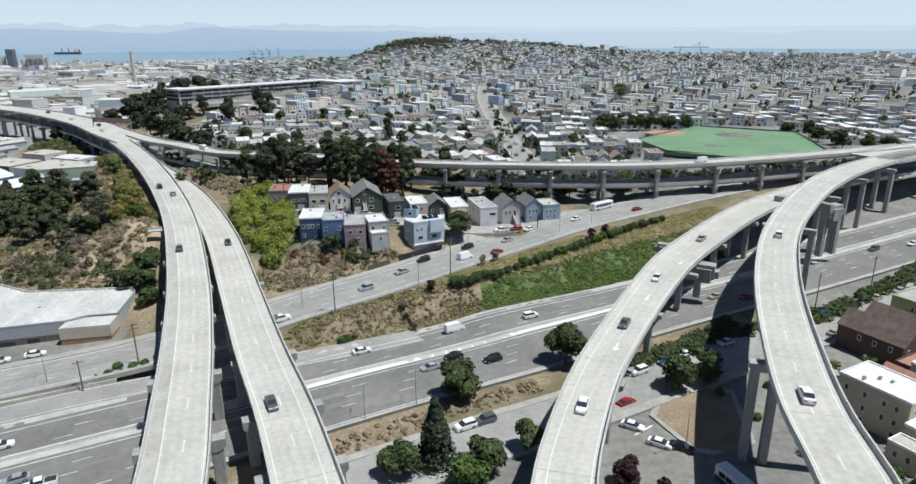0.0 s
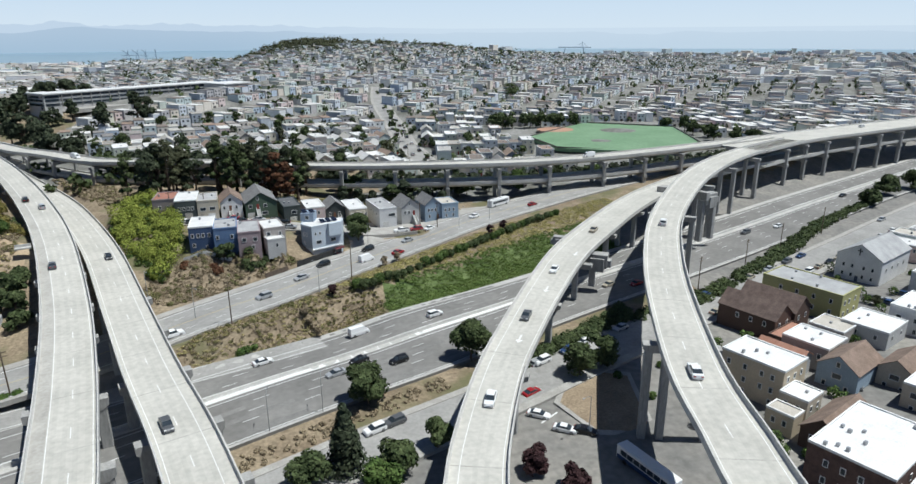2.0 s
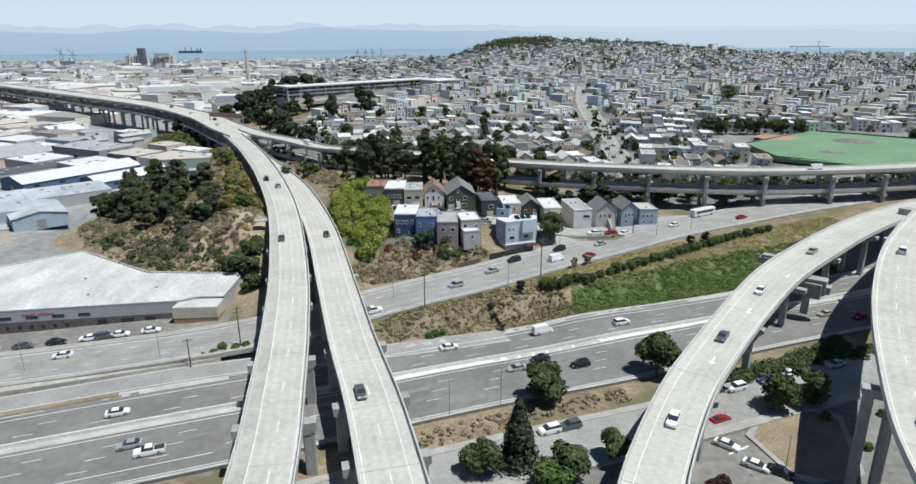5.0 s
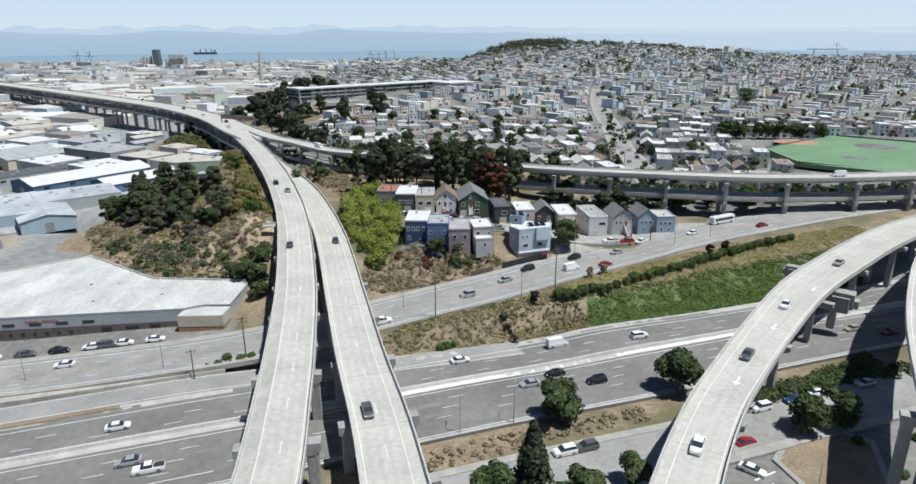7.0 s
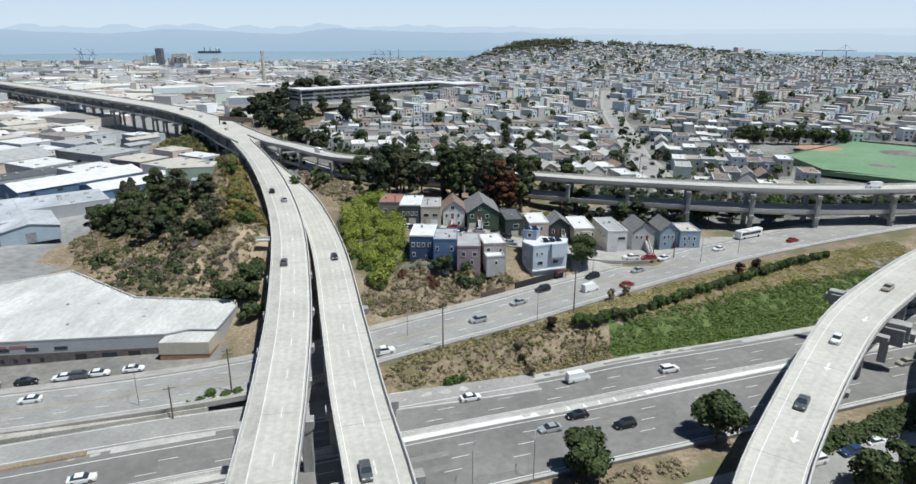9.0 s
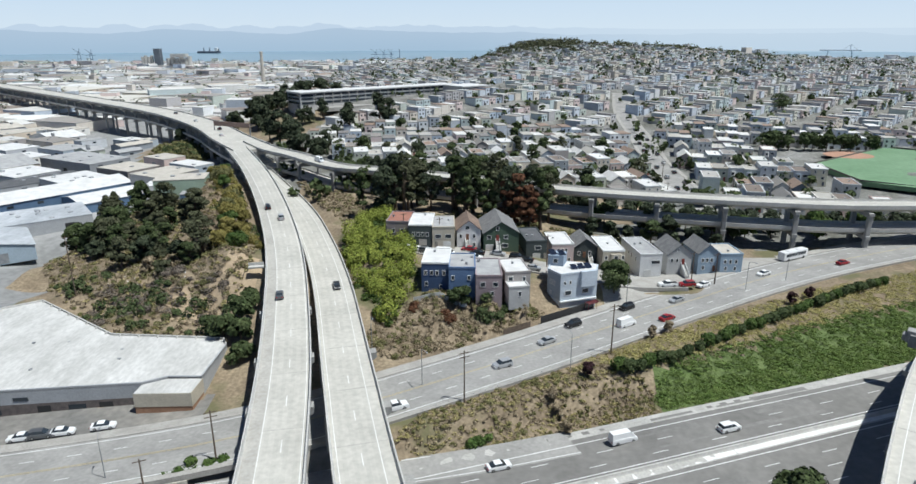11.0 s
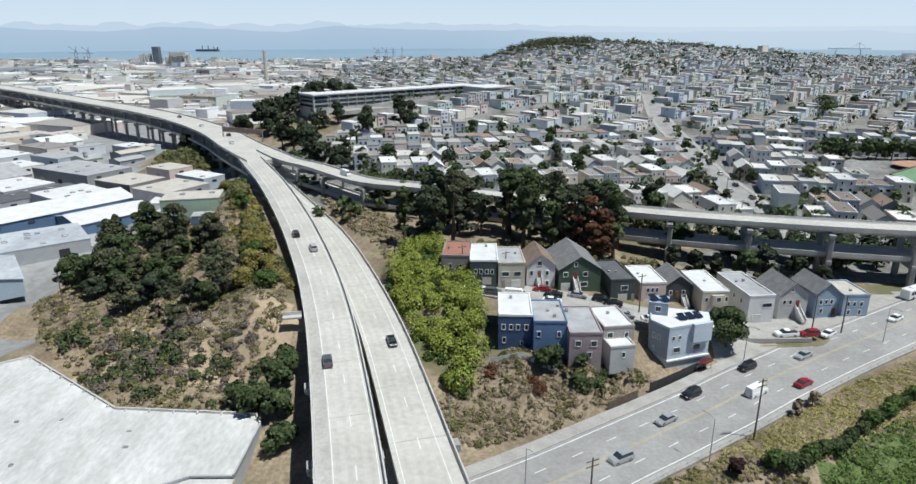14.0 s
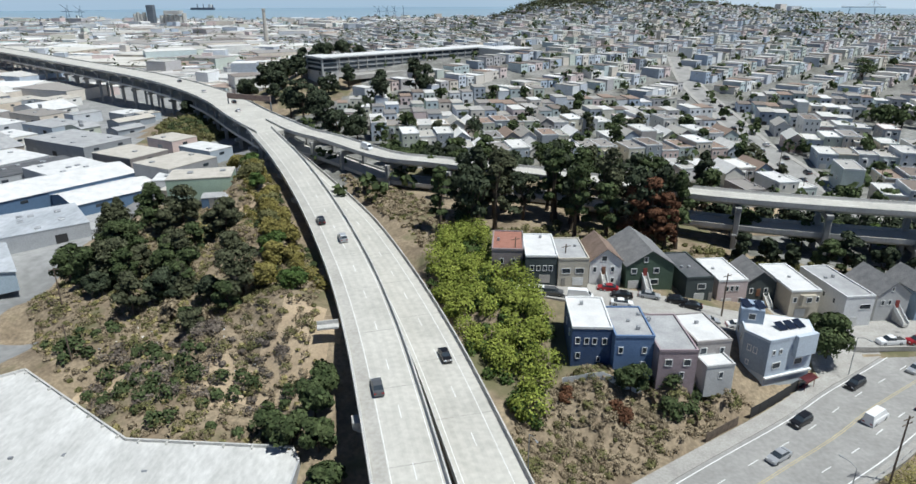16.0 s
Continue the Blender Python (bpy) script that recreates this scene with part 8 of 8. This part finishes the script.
# the earth island between the side streets
ISLE = [(91, 45.5), (89.2, 31), (99, 22), (116, 43), (112, 49), (98, 50)]
bm = bmesh.new()
prism(bm, [uv(*p)[:2] for p in ISLE], -2.2, -1.12)
isle = tagged(part("traffic_island", bm, M_WALK), "kerbed bare earth island between the side streets", "traffic island", kind="structure")
bm = bmesh.new()
prism(bm, [uv(100 + (p[0] - 100) * 0.88, 39 + (p[1] - 39) * 0.86)[:2] for p in ISLE], -1.2, -1.08)
part("earth_bed", bm, M_SOIL, isle)
bm = bmesh.new()
strip(bm, np.array([uv(83.2, 41.8, gz(*uv(83.2, 41.8)[:2]) + 0.05), uv(89, 42.6, gz(*uv(89, 42.6)[:2]) + 0.05)]), 0.22, -0.22, 0.0)
tagged(part("stop_line", bm, M_LINE), "white painted stop line at the junction", "road marking", kind="structure")

# ---- poles, lamps, sign gantry, fences, shelter ----
def utility_pole(x, y, h=12.0, arms=1, label="weathered wooden utility pole by the road"):
    t = thing("utility_pole", label, "pole", pose(x, y, gz(x, y) - 0.3, 0, 0, 25), "utility poles")
    bm = bmesh.new()
    tube(bm, (0, 0, 0), (0, 0, h), 0.19, 0.12, 8)
    part("pole", bm, M_WOOD, t)
    for k in range(arms):
        bm = bmesh.new()
        box(bm, -1.2, 1.2, -0.06, 0.06, h - 0.6 - k * 1.0, h - 0.46 - k * 1.0)
        part("crossarm", bm, M_WOOD, t)


def street_lamp(x, y, h=10.0, arm=2.2, turn=0.0, z=None):
    t = thing("street_lamp", "grey steel street lamp with a curved arm", "street lamp", pose(x, y, (gz(x, y) if z is None else z) - 0.1, 0, 0, turn), "street lamps")
    bm = bmesh.new()
    tube(bm, (0, 0, 0), (0, 0, h), 0.11, 0.06, 8)
    part("pole", bm, M_STEEL, t)
    bm = bmesh.new()
    tube(bm, (0, 0, h - 0.15), (arm * 0.5, 0, h + 0.35), 0.05, 0.045, 6)
    tube(bm, (arm * 0.5, 0, h + 0.35), (arm, 0, h + 0.4), 0.045, 0.04, 6)
    part("arm", bm, M_STEEL, t)
    bm = bmesh.new()
    box(bm, arm - 0.1, arm + 0.6, -0.14, 0.14, h + 0.28, h + 0.44, 0, 0.04)
    part("lamp_head", bm, M_STEEL, t)


for x, y, h in ((38.6, 147.0, 13.5), (2.5, 127.0, 13), (-46.4, 112.5, 12), (-57, 104.5, 9), (-16.5, 206.5, 10), (-4.8, 204.5, 10), (28.5, 192.0, 11), (73, 190.5, 11), (80.5, 191, 11), (150, 119, 12), (178, 129, 12), (205, 140, 12), (128, 105, 11), (-112, 182, 9), (-128, 207, 11), (240, 152, 12), (96, 290, 10), (80, 300, 10), (106, 330, 10), (130, 300, 11), (150, 288, 11)):
    utility_pole(x, y, h, 2 if h > 11 else 1)
for x, y, tn in ((27.5, 140, 120), (9.0, 80.0, 80), (20.8, 83.5, 80), (-7, 134.5, 300), (49.6, 176.5, 300), (88, 186, 300), (-66, 108, 110), (-20, 148, 290), (73.2, 58, 200), (-98, 104, 100), (104, 194, 300)):
    street_lamp(x, y, 9.5, 2.2, tn)


def sign_gantry():
    t = thing("sign_gantry", "overhead steel sign gantry with a brown back", "sign gantry")
    for x, y in ((-158.5, 430.5), (-131, 417)):
        bm = bmesh.new()
        tube(bm, (x, y, 12), (x, y, 29.2), 0.4, 0.35, 8)
        part("post", bm, M_STEEL, t)
    bm = bmesh.new()
    box(bm, 0, 30.6, -0.35, 0.35, 26.3, 29.2)
    ob = part("sign_panel", bm, mat("rusty sign back", (0.22, 0.15, 0.12), (0.28, 0.20, 0.165), 3, 0.8), t, "brown back of the sign panels")
    ob.matrix_basis = pose(-158.5, 430.5, 0, 0, 0, math.degrees(math.atan2(-13.5, 27.5)))


sign_gantry()


def shelter():
    x, y = 38.6, 172.4
    t = thing("bus_shelter", "dark red bus shelter on the pavement", "bus shelter", pose(x, y, gz(x, y) + 0.3, 0, 0, 32))
    M_SH = plain("dark red shelter paint", (0.16, 0.035, 0.04), 0.5)
    for px in (-1.6, 1.6):
        for py in (-0.6, 0.6):
            bm = bmesh.new()
            tube(bm, (px, py, -0.4), (px, py, 2.5), 0.06, 0.06, 6)
            part("post", bm, M_SH, t)
    bm = bmesh.new()
    n = 9
    top = [(1.0 * math.cos(math.pi * k / (n - 1)), 2.4 + 0.45 * math.sin(math.pi * k / (n - 1))) for k in range(n)]
    a = [bm.verts.new((-1.9, q[0], q[1])) for q in top]
    b = [bm.verts.new((1.9, q[0], q[1])) for q in top]
    for k in range(n - 1):
        bm.faces.new((a[k], b[k], b[k + 1], a[k + 1]))
    bmesh.ops.solidify(bm, geom=list(bm.faces), thickness=0.06)
    part("roof", bm, M_SH, t)
    bm = bmesh.new()
    box(bm, -1.5, 1.5, 0.56, 0.6, 0.3, 2.2)
    part("back_panel", bm, M_GLASS, t)
    bm = bmesh.new()
    box(bm, -1.2, 1.2, 0.15, 0.5, 0.42, 0.5)
    part("bench", bm, M_SH, t)


shelter()


def fence(name, label, pts, h, material, post=2.4, solid=True, group=""):
    t = thing(name, label, "fence", None, group)
    pts = glide(pts, post)
    for p, q in zip(pts, pts[1:]):
        bm = bmesh.new()
        box(bm, -0.05, 0.05, -0.05, 0.05, -0.4, h)
        o = part("post", bm, material, t)
        o.matrix_basis = pose(p[0], p[1], gz(p[0], p[1]))
        d = q - p
        bm = bmesh.new()
        z0, z1 = gz(p[0], p[1]), gz(q[0], q[1])
        k = math.hypot(d[0], d[1])
        if solid:
            v = [bm.verts.new(c) for c in ((0, -0.02, -0.3), (k, -0.02, z1 - z0 - 0.3), (k, -0.02, z1 - z0 + h), (0, -0.02, h), (0, 0.02, -0.3), (k, 0.02, z1 - z0 - 0.3), (k, 0.02, z1 - z0 + h), (0, 0.02, h))]
            for f in ((0, 1, 2, 3), (7, 6, 5, 4), (0, 4, 5, 1), (3, 2, 6, 7), (0, 3, 7, 4), (1, 5, 6, 2)):
                bm.faces.new([v[i] for i in f])
        else:
            tube(bm, (0, 0, h - 0.05), (k, 0, z1 - z0 + h - 0.05), 0.03, 0.03, 5)
            tube(bm, (0, 0, h * 0.5), (k, 0, z1 - z0 + h * 0.5), 0.02, 0.02, 5)
        o = part("panel" if solid else "rail", bm, material, t)
        o.matrix_basis = pose(p[0], p[1], z0, 0, 0, math.degrees(math.atan2(d[1], d[0])))


edge = BOULEVARD[:, :2] + 11.9 * lefts(BOULEVARD)[:, :2]
fence("fence", "dark board fence below the modern house", [(x, float(np.interp(x, edge[:, 0], edge[:, 1])), 0) for x in (23.5, 27, 30.5, 34, 37)], 2.4, M_DARK)
fence("fence", "dark brown board fence above the pavement", [(x, float(np.interp(x, edge[:, 0], edge[:, 1])), 0) for x in (13, 15.5, 18, 20.5)], 2.0, M_WOOD)
fence("fence", "white garden fence behind the blue house", [(-11, 168.5, 0), (-5, 167.5, 0), (3.5, 166.5, 0)], 1.3, M_TRIM)
fence("fence", "grey garden fence between two yards", [(4, 171, 0), (5.2, 163, 0)], 1.8, M_WOOD)
fence("fence", "grey garden fence between two yards", [(12, 170, 0), (12.6, 161, 0)], 1.8, M_WOOD)
fence("railing", "low steel railing on the boulevard's lower edge", [(p[0] + 9.3 * 0.5, p[1] - 9.3 * 0.86, 0) for p in BOULEVARD[(BOULEVARD[:, 0] > -14) & (BOULEVARD[:, 0] < 120)][::4]], 1.1, M_STEEL, 3.0, False)

# ---- fit to the camera's view, then plan units to metres ----
# Ground-level things are pushed outward from the camera's mid-path point, to fit its view.
CAM_MID = np.array((0.0, 10.0, 81.0))
VIEW_PUSH = np.array([(-1, 129, 1.036), (27, 148, 1.068), (50, 134, 1.017), (24, 138, 1.06), (46, 171, 1.078), (29, 162, 1.06), (91, 195, 1.058), (-84, 174, 1.095), (-70, 128, 1.062), (-113, 160, 1.085),
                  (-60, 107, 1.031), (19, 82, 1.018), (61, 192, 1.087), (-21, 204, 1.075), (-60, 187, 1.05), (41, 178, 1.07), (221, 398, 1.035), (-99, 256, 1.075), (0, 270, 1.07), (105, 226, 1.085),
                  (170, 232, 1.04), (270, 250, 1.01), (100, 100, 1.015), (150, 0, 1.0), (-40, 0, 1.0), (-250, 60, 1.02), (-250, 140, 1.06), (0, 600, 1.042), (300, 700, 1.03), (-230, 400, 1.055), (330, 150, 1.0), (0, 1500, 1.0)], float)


def view_push(p):
    """How far the ground is pushed outward at some plan points, from the view-fitted table."""
    d = np.hypot(p[:, None, 0] - VIEW_PUSH[None, :, 0], p[:, None, 1] - VIEW_PUSH[None, :, 1])
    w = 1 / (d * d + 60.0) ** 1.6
    return (w @ VIEW_PUSH[:, 2]) / w.sum(1) * np.where(p[:, 1] > 2000, 0, 1) + np.where(p[:, 1] > 2000, 1, 0)


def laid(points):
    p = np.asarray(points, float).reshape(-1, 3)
    k = np.concatenate([view_push(q) for q in np.array_split(p, len(p) // 20000 + 1)])
    return CAM_MID + (p - CAM_MID) * k[:, None], k


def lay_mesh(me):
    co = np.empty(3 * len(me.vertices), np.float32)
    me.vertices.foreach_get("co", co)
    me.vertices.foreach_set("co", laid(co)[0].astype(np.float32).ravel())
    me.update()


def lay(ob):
    """Pushes one thing outward from the camera's mid-path point, onto the refitted ground."""
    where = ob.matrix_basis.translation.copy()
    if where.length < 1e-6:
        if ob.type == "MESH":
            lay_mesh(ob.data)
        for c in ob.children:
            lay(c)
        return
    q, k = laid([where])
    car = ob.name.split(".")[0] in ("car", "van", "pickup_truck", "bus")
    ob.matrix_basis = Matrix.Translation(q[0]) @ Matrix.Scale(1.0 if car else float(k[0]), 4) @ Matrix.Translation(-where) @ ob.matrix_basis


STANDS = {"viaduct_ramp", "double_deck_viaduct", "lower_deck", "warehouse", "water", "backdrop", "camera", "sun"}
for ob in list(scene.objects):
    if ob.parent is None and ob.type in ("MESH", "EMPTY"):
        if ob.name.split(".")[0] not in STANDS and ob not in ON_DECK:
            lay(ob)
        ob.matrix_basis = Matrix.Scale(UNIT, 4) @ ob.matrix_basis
